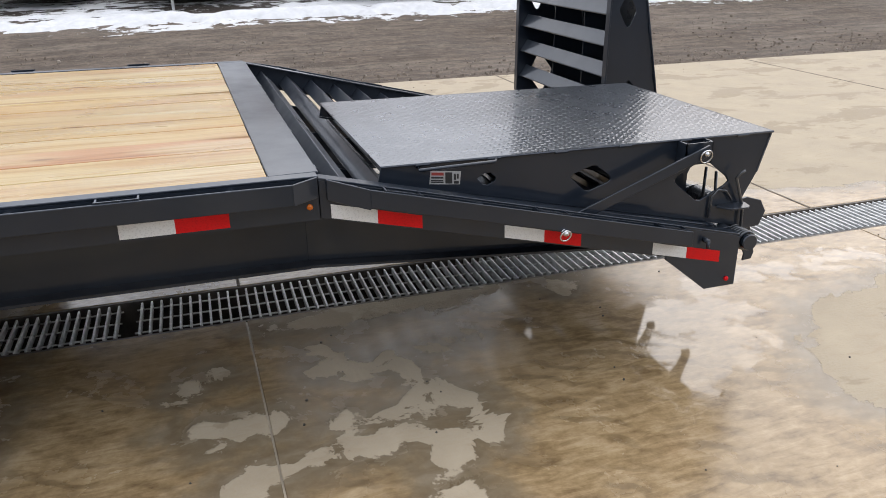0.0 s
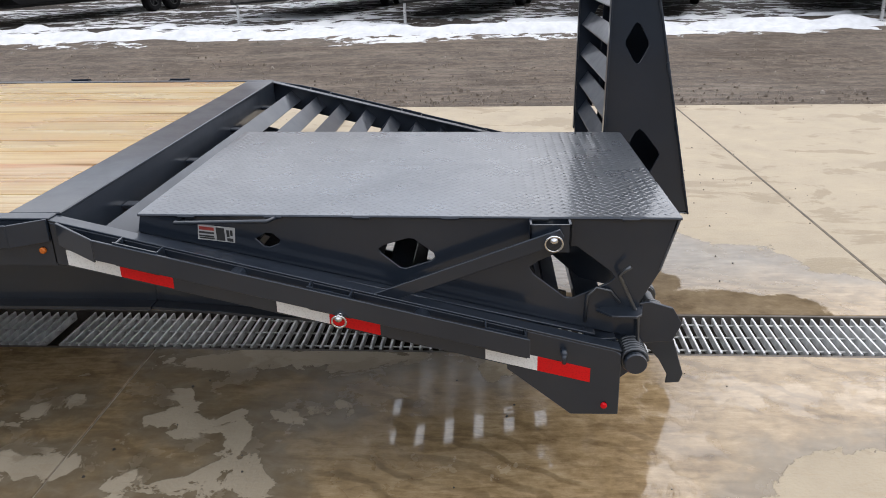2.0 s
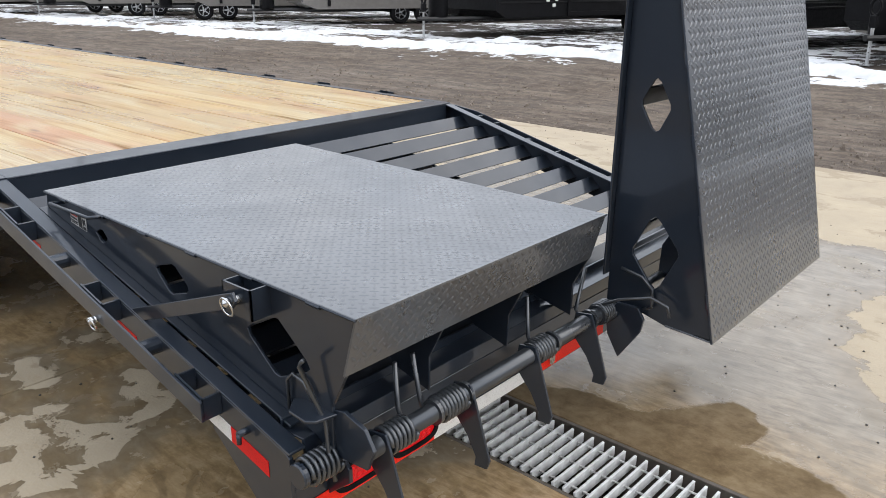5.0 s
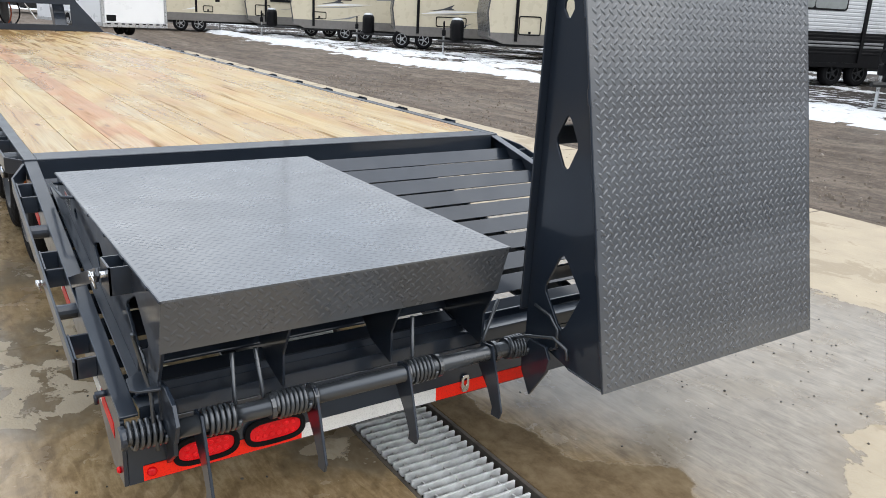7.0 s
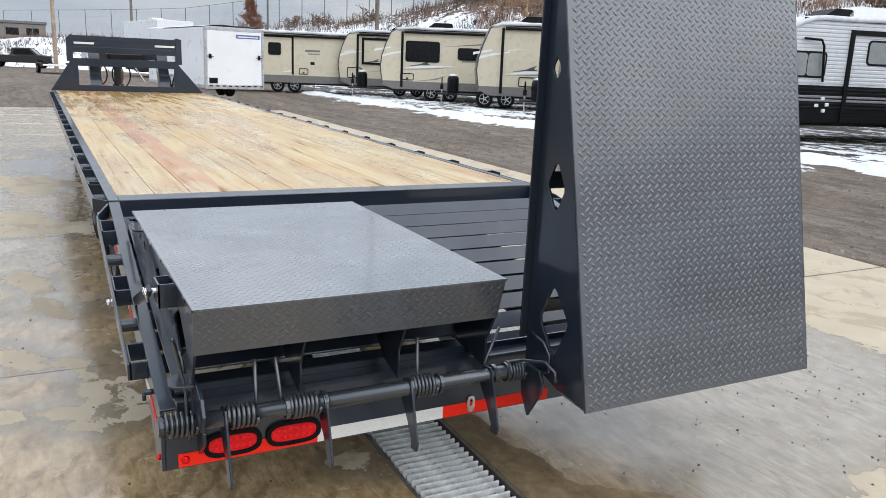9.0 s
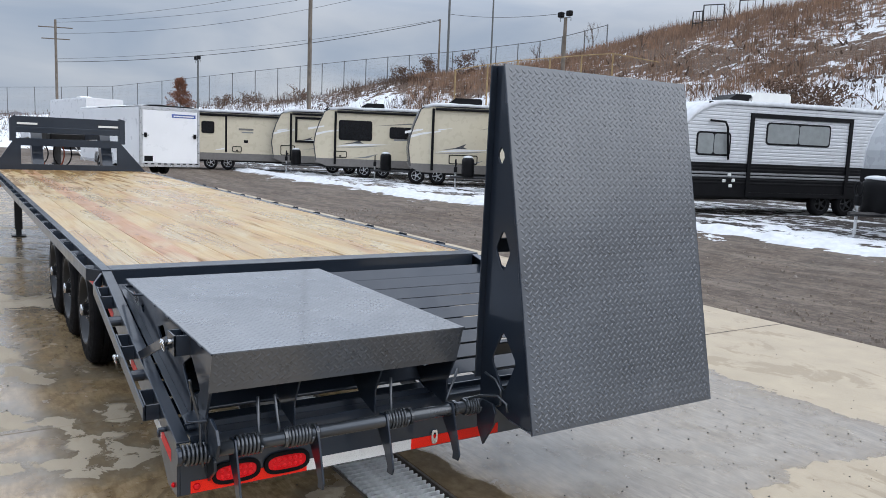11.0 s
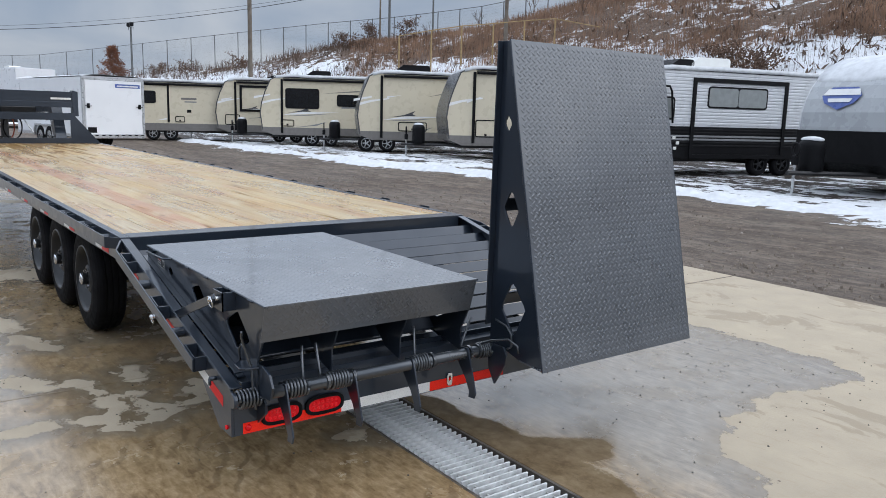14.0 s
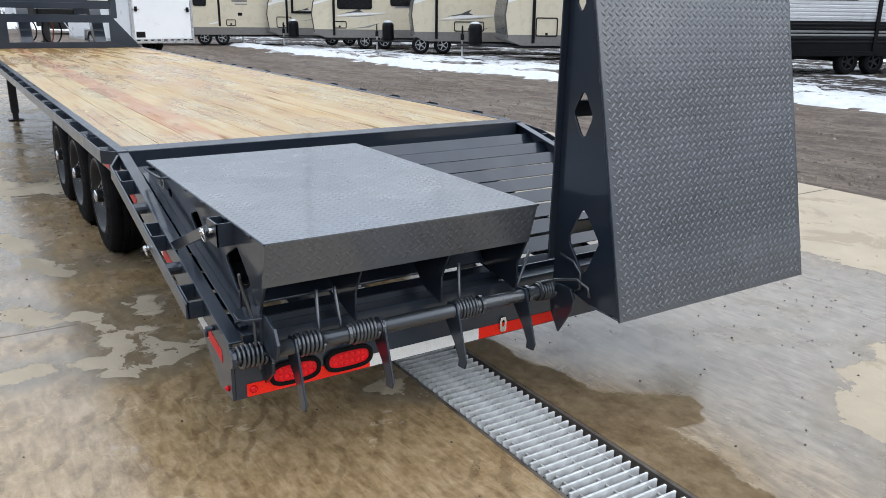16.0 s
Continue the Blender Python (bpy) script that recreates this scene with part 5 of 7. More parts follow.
def caravan_wheel(parent, s, y_side, r=0.35, sg=1, rim=None):
    bm = B()
    lathe(bm, [(0.19, sg * 0.0), (0.27, sg * 0.012), (r - 0.02, sg * 0.005), (r, -sg * 0.03), (r, -sg * 0.17), (r - 0.03, -sg * 0.2), (0.19, -sg * 0.2), (0.18, -sg * 0.1), (0.19, 0.0)], (s, y_side, r), "y", 28, False)
    w = part("wheel", bm, M_RUBBER, parent, "black tyre on a spoked rim", True)
    bm = B()
    lathe(bm, [(0.195, sg * 0.002), (0.18, -sg * 0.02), (0.17, -sg * 0.07), (0.05, -sg * 0.08), (0.0, -sg * 0.08)], (s, y_side, r), "y", 24, False)
    part("rim_well", bm, M_DKTRIM, w)
    bm = B()
    for k in range(5):
        a = k * math.tau / 5 + 0.3
        ca, sa = math.cos(a), math.sin(a)
        plate_pts = [(-0.026, 0.03), (0.026, 0.03), (0.014, 0.185), (-0.014, 0.185)]
        plate(bm, [(s + u * ca - v * sa, r + u * sa + v * ca) for u, v in plate_pts], (), "y", y_side - sg * 0.03, y_side - sg * 0.005)
    lathe(bm, [(0.05, -sg * 0.03), (0.05, sg * 0.004), (0.0, sg * 0.006)], (s, y_side, r), "y", 14)
    lathe(bm, [(0.182, -sg * 0.03), (0.182, sg * 0.004), (0.198, sg * 0.006), (0.200, -sg * 0.01)], (s, y_side, r), "y", 26, False)
    part("rim", bm, rim or M_ALLOY, w, "five-spoke alloy rim" if rim is None else "dark steel rim")


def rounded(a0, a1, b0, b1, r, n=4):
    """A rectangle with rounded corners."""
    pts = []
    for cx, cy, t0 in ((a1 - r, b0 + r, -90), (a1 - r, b1 - r, 0), (a0 + r, b1 - r, 90), (a0 + r, b0 + r, 180)):
        pts += [(cx + r * math.cos(radians(t0 + 90 * i / n)), cy + r * math.sin(radians(t0 + 90 * i / n))) for i in range(n + 1)]
    return pts


def nose_profile(kind, L, z0, z1):
    """Side outline from the nose over the roof to the tail; s runs from 0 at the nose."""
    if kind == "swept":
        pts = [(0.55, z0), (0.10, z0 + 0.18), (0.0, z0 + 0.9), (0.06, z0 + 1.35), (0.22, z0 + 1.85), (0.45, z1 - 0.18), (0.72, z1 - 0.03), (1.05, z1)]
    elif kind == "round":
        pts = [(0.25, z0), (0.05, z0 + 0.25), (0.0, z0 + 0.75)] + [(1.55 - 1.55 * math.cos(a), z1 - 1.55 + 1.55 * math.sin(a)) for a in (i / 8 * math.pi / 2 for i in range(9))]
    else:
        pts = [(0.0, z0), (0.0, z1)]
    return pts + [(L - 0.08, z1), (L, z1 - 0.08), (L, z0)]


def caravan(W, s_nose, L, style, height=3.05, wheels=(0.0, 0.83), windows=(), hatches=(), slide=None, ac=(), label="", graphics=(), ax=ROW_AX, bottles=True, snow=True, awning=True):
    """A travel trailer. Local x runs from nose to tail, the wheel at 0; local y = 0 on its lit side plane, -2.44 on the other."""
    base = Matrix.Translation((W[0], W[1], W[2])) @ Matrix.Rotation(ax, 4, "Z")
    thing = tagged(empty("caravan", base), label, "caravan", group="caravans in the parking row")
    MIRRORED.add(thing)
    z0, z1 = 0.50, height
    wide = 2.44
    prof = [(s_nose + a, b) for a, b in nose_profile({"cream": "swept", "silver": "round", "white": "box"}[style], L, z0, z1)]
    body_m = {"cream": M_CREAM, "silver": M_SILVER, "white": M_WHITEPANEL}[style]
    bm = B()
    plate(bm, prof, (), "y", 0.0, wide)
    bmesh.ops.bevel(bm, geom=[e for e in bm.edges if len(e.link_faces) == 2 and abs(e.verts[0].co.y - e.verts[1].co.y) < 1e-4 and e.calc_face_angle(0) > 0.9], offset=0.05, segments=2, affect="EDGES")
    bmesh.ops.scale(bm, vec=(1, -1, 1), verts=bm.verts)
    bmesh.ops.reverse_faces(bm, faces=bm.faces)
    part("body", bm, body_m, thing)
    # lower skirt
    skirt_top = 0.80 if style == "cream" else 1.32
    bm = B()
    plate(bm, [(prof[0][0] + 0.02, z0 - 0.04), (s_nose + (0.09 if style == "cream" else -0.02), z0 + 0.14), (s_nose + (0.04 if style == "cream" else -0.02), skirt_top), (s_nose + L + 0.012, skirt_top), (s_nose + L + 0.012, z0 - 0.04)], (), "y", -wide - 0.012, 0.012)
    part("skirt", bm, M_TAUPE if style == "cream" else M_DKTRIM, thing)
    if style == "silver":
        # corrugated siding
        z = skirt_top + 0.04
        while z < z1 - 0.10:
            bm = B()
            s_start = s_nose + 0.10 + (1.55 - math.sqrt(max(0.0, 1.55 ** 2 - max(0.0, z - (z1 - 1.55)) ** 2)))
            plate(bm, [(0.0, z), (0.012, z + 0.012), (0.012, z + 0.062), (0.0, z + 0.074)], (), "x", s_start, s_nose + L - 0.03)
            part("siding_strip", bm, M_SILVER, thing)
            z += 0.088
        z = 0.78
        while z < skirt_top - 0.1:
            bm = B()
            plate(bm, [(0.012, z), (0.020, z + 0.01), (0.020, z + 0.045), (0.012, z + 0.055)], (), "x", s_nose + 0.1, s_nose + L - 0.03)
            part("siding_strip", bm, M_GREYSTRIP if 0.9 < z < 1.05 else M_DKTRIM, thing)
            z += 0.085
    # front cap and edge trim
    arc = [p for p in prof[:-3] if p[1] > z0 + 0.1]
    def band(out, inn):
        """A strip that follows the nose, out beyond the outline and in behind it."""
        o_, i_ = [], []
        for j, p in enumerate(arc):
            u, v = arc[max(0, j - 1)], arc[min(len(arc) - 1, j + 1)]
            d = Vector((v[0] - u[0], v[1] - u[1])).normalized()
            o_.append((p[0] - d.y * out, p[1] + d.x * out))
            i_.append((p[0] + d.y * inn, p[1] - d.x * inn))
        return o_ + i_[::-1]

    if style != "white":
        bm = B()
        plate(bm, band(0.012, 0.035), (), "y", -0.03, 0.014)
        part("edge_trim", bm, M_CAP if style == "cream" else M_DKTRIM, thing)
        bm = B()
        plate(bm, band(0.008, 0.004), (), "y", -wide + 0.04, -0.04)
        part("front_cap", bm, M_SILVERFRONT if style == "silver" else M_CAP, thing)
    # roof edge, gutter and snow
    s_roof = s_nose + (1.0 if style != "white" else 0.05)
    bm = B()
    box(bm, s_roof, s_nose + L, -0.02, 0.03, z1 - 0.09, z1 - 0.03, 0.006)
    part("roof_trim", bm, M_DKTRIM if style != "white" else M_GREYSTRIP, thing)
    if awning:
        bm = B()
        tube(bm, [(s_roof + 0.02, 0.075, z1 - 0.17), (s_nose + L - 0.4, 0.075, z1 - 0.17)], 0.055, 10)
        for s in (s_nose + (0.95 if style == "cream" else 1.40), s_nose + L - 0.45):
            box(bm, s - 0.05, s + 0.05, 0.0, 0.05, 0.55 if style == "cream" else 1.4, z1 - 0.15, 0.004)
        part("awning", bm, M_DKTRIM, thing, "rolled awning with dark arms")
    if snow:
        bm = B()
        nseg = 24
        rows = []
        for i in range(nseg + 1):
            s0 = s_nose + (0.34 if style == "silver" else 0.62) + (L - (0.3 if style == "silver" else 0.55)) * (i / nseg) ** (1.6 if style == "silver" else 1.0)
            row = []
            for j in range(9):
                y = -wide + 0.03 + (wide + 0.005) * j / 8
                s = s0 + (0.16 * noise.noise((y * 1.9, W[0], 3.0)) if i < 3 else 0.0)
                zt = z1
                for p, q in zip(prof, prof[1:]):
                    if p[0] <= s <= q[0] and q[0] > p[0] and q[1] > z0 + 1:
                        zt = p[1] + (q[1] - p[1]) * (s - p[0]) / (q[0] - p[0])
                        break
                h = (0.045 if style == "silver" else 0.075) + (0.02 if style == "silver" else 0.05) * noise.noise((s * 1.3 + W[0], y * 1.7, 0.4))
                edge = 0.8 if j in (0, 8) or i in (0, nseg) else 1.0
                row.append(bm.verts.new((s, y, zt + h * edge)))
            rows.append(row)
        for a, b in zip(rows, rows[1:]):
            for j in range(8):
                bm.faces.new((a[j], b[j], b[j + 1], a[j + 1]))
        bmesh.ops.recalc_face_normals(bm, faces=bm.faces)
        ext = bmesh.ops.extrude_face_region(bm, geom=bm.faces[:])
        bmesh.ops.translate(bm, vec=(0, 0, -0.12), verts=[v for v in ext["geom"] if isinstance(v, bmesh.types.BMVert)])
        bmesh.ops.recalc_face_normals(bm, faces=bm.faces)
        part("snow_cover", bm, M_SNOWPLAIN, thing, "snow lying on the roof", True)
    for s0, s1, za, zb, kind in windows:
        bm = B()
        plate(bm, rounded(s0 - 0.035, s1 + 0.035, za - 0.035, zb + 0.035, 0.10), (), "y", -0.01, 0.022)
        w = part("window", bm, M_DKTRIM, thing, "window with a dark frame")
        cuts_ = [s0, (s0 + s1) / 2, s1] if kind == "split" else [s0, s1]
        for a, b in zip(cuts_, cuts_[1:]):
            bm = B()
            plate(bm, rounded(a + 0.010, b - 0.010, za + 0.012, zb - 0.012, 0.07), (), "y", 0.0, 0.026)
            part("pane", bm, M_GLASSDK if kind != "split" else M_GLASSLT, w)
    for s0, s1, za, zb in hatches:
        bm = B()
        plate(bm, rounded(s0, s1, za, zb, 0.07), [rounded(s0 + 0.035, s1 - 0.035, za + 0.035, zb - 0.035, 0.045)], "y", 0.0, 0.02)
        hatch = part("hatch", bm, M_DKTRIM, thing, "luggage hatch with a dark frame")
        bm = B()
        box(bm, (s0 + s1) / 2 - 0.04, (s0 + s1) / 2 + 0.04, 0.0, 0.025, za + 0.05, za + 0.12, 0.004)
        part("hatch_lock", bm, M_DKTRIM, hatch)
    if slide:
        s0, s1, za, zb = slide
        bm = B()
        t = 0.11
        plate(bm, [(s0, za), (s1, za), (s1, zb), (s0, zb)], [[(s0 + t, za + t), (s1 - t, za + t), (s1 - t, zb - t), (s0 + t, zb - t)]], "y", 0.0, 0.05)
        part("slide_out_frame", bm, M_DKTRIM, thing, "dark frame of the slide-out")
    if style == "cream":
        graphics = list(graphics) + [([(s_nose + 0.06, 1.78), (s_nose + 0.55, 1.93), (s_nose + 1.25, 2.06), (s_nose + 1.25, 2.10), (s_nose + 0.55, 2.01), (s_nose + 0.10, 1.90)], M_GRAPH)]
    for quad, mt in graphics:
        bm = B()
        plate(bm, quad, (), "y", 0.003, 0.007)
        part("graphic", bm, mt, thing)
    for s0, s1, h, mt in ac:
        bm = B()
        plate(bm, [(s0, z1), (s1, z1), (s1, z1 + h * 0.8), (s1 - 0.06, z1 + h), (s0 + 0.25, z1 + h), (s0, z1 + h * 0.45)], (), "y", -1.6, -0.85)
        part("air_conditioner", bm, mt, thing, "roof air conditioner")
    for s in wheels:
        caravan_wheel(thing, s, -0.01, 0.325, rim=M_RIM if style == "silver" else None)
    for s in wheels:
        bm = B()
        tube(bm, [(s, -0.2, 0.35), (s, -wide + 0.2, 0.35)], 0.04, 8)
        part("axle", bm, M_RUBBER, thing)
    # chassis, tongue, jack and gas bottles
    ty, tip = (-0.80, 1.45) if style == "cream" else (-1.22, 1.45)
    bm = B()
    for y in (-0.6, -1.84):
        box(bm, s_nose + 0.4, s_nose + L - 0.3, y - 0.04, y + 0.04, 0.36, 0.50)
    tube(bm, [(s_nose + 0.5, -0.5, 0.44), (s_nose - tip, ty, 0.44)], 0.05, 6)
    tube(bm, [(s_nose + 0.5, -1.94, 0.44), (s_nose - tip, ty, 0.44)], 0.05, 6)
    part("chassis", bm, M_BLACK, thing)
    bm = B()
    tube(bm, [(s_nose - 1.28, ty, 0.02), (s_nose - 1.28, ty, 0.62)], 0.030, 8)
    box(bm, s_nose - 1.36, s_nose - 1.20, ty - 0.08, ty + 0.08, 0.0, 0.02)
    jack = part("jack", bm, M_ALU, thing, "steel tongue jack")
    bm = B()
    tube(bm, [(s_nose - 1.28, ty + 0.09 * math.cos(a), 0.92 + 0.13 * math.sin(a)) for a in (k * math.tau / 14 for k in range(14))], 0.026, 6, True)
    box(bm, s_nose - 1.34, s_nose - 1.22, ty - 0.06, ty + 0.06, 0.60, 0.80, 0.02)
    part("jack_head", bm, M_DKTRIM, jack, "dark motor head with a loop")
    if bottles:
        bm = B()
        lathe(bm, [(0.25, 0.46), (0.30, 0.49), (0.295, 0.98), (0.285, 1.06), (0.22, 1.12), (0.0, 1.15)], (0, 0, 0), "z", 20)
        bmesh.ops.scale(bm, vec=(0.75, 1.25 if style == "cream" else 0.95, 1.0), verts=bm.verts)
        bmesh.ops.translate(bm, vec=(s_nose - 0.85, ty, 0), verts=bm.verts)
        part("gas_bottle_cover", bm, M_DKTRIM, thing, "black gas bottle cover", True)
        if snow:
            bm = B()
            bmesh.ops.create_icosphere(bm, subdivisions=2, radius=0.22)
            bmesh.ops.scale(bm, vec=(0.8, 1.25, 0.3), verts=bm.verts)
            bmesh.ops.translate(bm, vec=(s_nose - 0.85, ty, 1.13), verts=bm.verts)
            part("snow_cap", bm, M_SNOWPLAIN, thing, "snow on the gas bottles", True)
    return thing


def swoosh(s, z, k=1.0):
    """Painted sweeps along a caravan's side."""
    def q(*pts):
        return [(s + a * k, z + b * k) for a, b in pts]

    return [(q((0.0, 0.0), (0.55, 0.10), (0.98, 0.27), (0.86, 0.14), (1.02, 0.07), (0.60, 0.055)), M_GRAPHDK),
            (q((-0.32, -0.11), (0.55, 0.045), (1.05, 0.05), (2.25, 0.06), (1.05, -0.03)), M_GRAPH),
            (q((-0.35, -0.16), (1.0, -0.06), (1.9, 0.0), (1.0, -0.10)), M_GREYSTRIP),
            (q((0.35, -0.62), (1.05, -0.52), (1.70, -0.36), (1.25, -0.55)), M_GREYSTRIP),
            (q((-1.45, 0.58), (-0.75, 0.74), (-0.75, 0.80), (-1.45, 0.68)), M_GRAPH)]


CREAM = "cream and taupe travel trailer with snow on its roof"
G = 0.32
caravan((-28.44, 15.11, G), -2.25, 8.4, "cream", 3.03, (0.0, 0.83), [(-1.12, 0.29, 1.66, 2.47, ""), (1.13, 2.09, 1.80, 2.25, "")], [(-1.36, -0.77, 0.84, 1.14)], None,
        [(-0.21, 0.84, 0.30, M_DKTRIM)], CREAM, swoosh(-1.05, 1.44) + [([(1.3, 1.68), (2.2, 1.70), (2.2, 1.77), (1.3, 1.75)], M_GREYSTRIP), ([(0.4, 2.30), (2.1, 2.42), (2.1, 2.48)], M_TAUPE)], ax=CREAM_AX)
caravan((-23.46, 14.90, G), -0.36, 8.4, "cream", 3.10, (0.0, 0.83), (), [(1.25, 2.39, 0.82, 1.19)], None, [(1.26, 2.59, 0.34, M_DKTRIM)], CREAM,
        swoosh(0.95, 1.36) + [([(0.8, 2.10), (1.4, 2.22), (0.8, 2.16)], M_GRAPH), ([(2.4, 2.18), (3.3, 2.34), (3.3, 2.40)], M_TAUPE)], ax=CREAM_AX)
caravan((-18.30, 15.42, G), -0.40, 8.4, "cream", 3.10, (2.9, 3.73), (), [(0.62, 1.35, 0.75, 1.35)], None, (), CREAM, [([(0.3, 1.9), (0.9, 2.15), (0.3, 2.0)], M_GRAPH)], ax=CREAM_AX)
caravan((-33.10, 14.60, G), -2.0, 8.2, "cream", 3.0, (1.0, 1.83), (), [(-1.55, -0.85, 0.80, 1.30)], (-0.85, 0.55, 1.45, 2.70), [(0.4, 1.3, 0.25, M_DKTRIM)], CREAM, swoosh(-0.7, 1.55, 0.7), ax=CREAM_AX)
caravan((-35.06, 10.17, G), -3.6, 8.0, "cream", 2.80, (0.0, 0.80), [(-0.40, 0.13, 1.76, 2.27, "")], [(1.0, 1.45, 0.86, 1.15)], None, (), CREAM, [([(0.1, 0.92), (0.65, 1.06), (0.65, 0.98)], M_GRAPH), ([(1.3, 1.93), (2.0, 1.93), (2.0, 2.02), (1.3, 2.02)], M_TAUPE), ([(1.45, 1.80), (2.0, 1.80), (2.0, 1.86), (1.45, 1.86)], M_GREYSTRIP), ([(0.66, 0.84), (0.76, 0.84), (0.76, 2.62), (0.66, 2.62)], M_DKTRIM), ([(-0.9, 2.55), (0.76, 2.55), (0.76, 2.63), (-0.9, 2.63)], M_DKTRIM), ([(1.55, 1.32), (1.75, 1.32), (1.75, 1.46), (1.55, 1.46)], M_DKTRIM)], bottles=False)
silver = caravan((-9.15, 19.05, G), -4.75, 8.8, "silver", 2.86, (0.0, 0.84), [(-1.94, 0.05, 1.85, 2.36, "split"), (-4.02, -3.07, 1.52, 2.05, "split")], (), (-2.49, 0.79, 0.47, 2.60),
        [(-2.55, -1.80, 0.28, M_DKTRIM), (-1.90, -0.55, 0.36, M_ACW)], "silver corrugated travel trailer with black lower panels", awning=False)
bm = B()
tube(bm, [(-3.72, 0.06, 2.36), (-3.30, 0.10, 2.34), (-3.22, 0.10, 2.20), (-3.12, 0.08, 1.40)], 0.028, 8)
part("awning_arm", bm, M_DKTRIM, silver, "bent black awning arm", True)
for s0, z0 in ((-3.05, 0.98), (-2.92, 0.84), (-3.20, 0.82), (-3.00, 0.70)):
    bm = B()
    box(bm, s0, s0 + 0.10, 0.0, 0.035, z0, z0 + 0.08, 0.008)
    part("service_port", bm, M_ACW, silver, "small white service port")
NOSE_LABEL = "silver travel trailer with a round grey nose and black lower panels"
badge = caravan((-3.0, 18.75, G), -3.7, 8.4, "silver", 2.95, (0.4, 1.24), (), (), None, (), NOSE_LABEL, awning=False)
for wx, wy in ((0.55, 18.2), (4.6, 17.4), (8.9, 16.9), (13.5, 16.5)):
    caravan((wx, wy, G), -3.9, 8.4, "silver", 2.95, (0.0, 0.84), (), (), None, (), NOSE_LABEL, awning=False)

# badge on the round nose: blue shield with a pale bar


def nose_panel(name, pts, lift, mt, label=""):
    """A thin panel on the round nose; pts are (across, height)."""
    bm = B()
    vs = []
    for y, z in pts:
        q = max(0.0, z - (2.95 - 1.55))
        vs.append(bm.verts.new((-3.7 + 1.55 - math.sqrt(1.55 ** 2 - q * q) - lift, -y, z)))
    f = bm.faces.new(vs)
    ext = bmesh.ops.extrude_face_region(bm, geom=[f])
    bmesh.ops.translate(bm, vec=(0.015, 0, 0), verts=[v for v in ext["geom"] if isinstance(v, bmesh.types.BMVert)])
    bmesh.ops.recalc_face_normals(bm, faces=bm.faces)
    part(name, bm, mt, badge, label)


nose_panel("badge", [(1.10, 1.90), (1.47, 1.76), (1.84, 1.90), (1.97, 2.06), (1.79, 2.24), (1.15, 2.24), (0.97, 2.06)], 0.05, M_BLUE, "blue and white maker's badge")
nose_panel("badge_bar", [(1.00, 2.07), (1.94, 2.07), (1.86, 2.20), (1.08, 2.20)], 0.062, M_GRAPH, "pale lettering bar of the badge")
nose_panel("badge_bar", [(1.20, 1.92), (1.74, 1.92), (1.78, 2.00), (1.16, 2.00)], 0.062, M_GRAPH, "pale lettering bar of the badge")


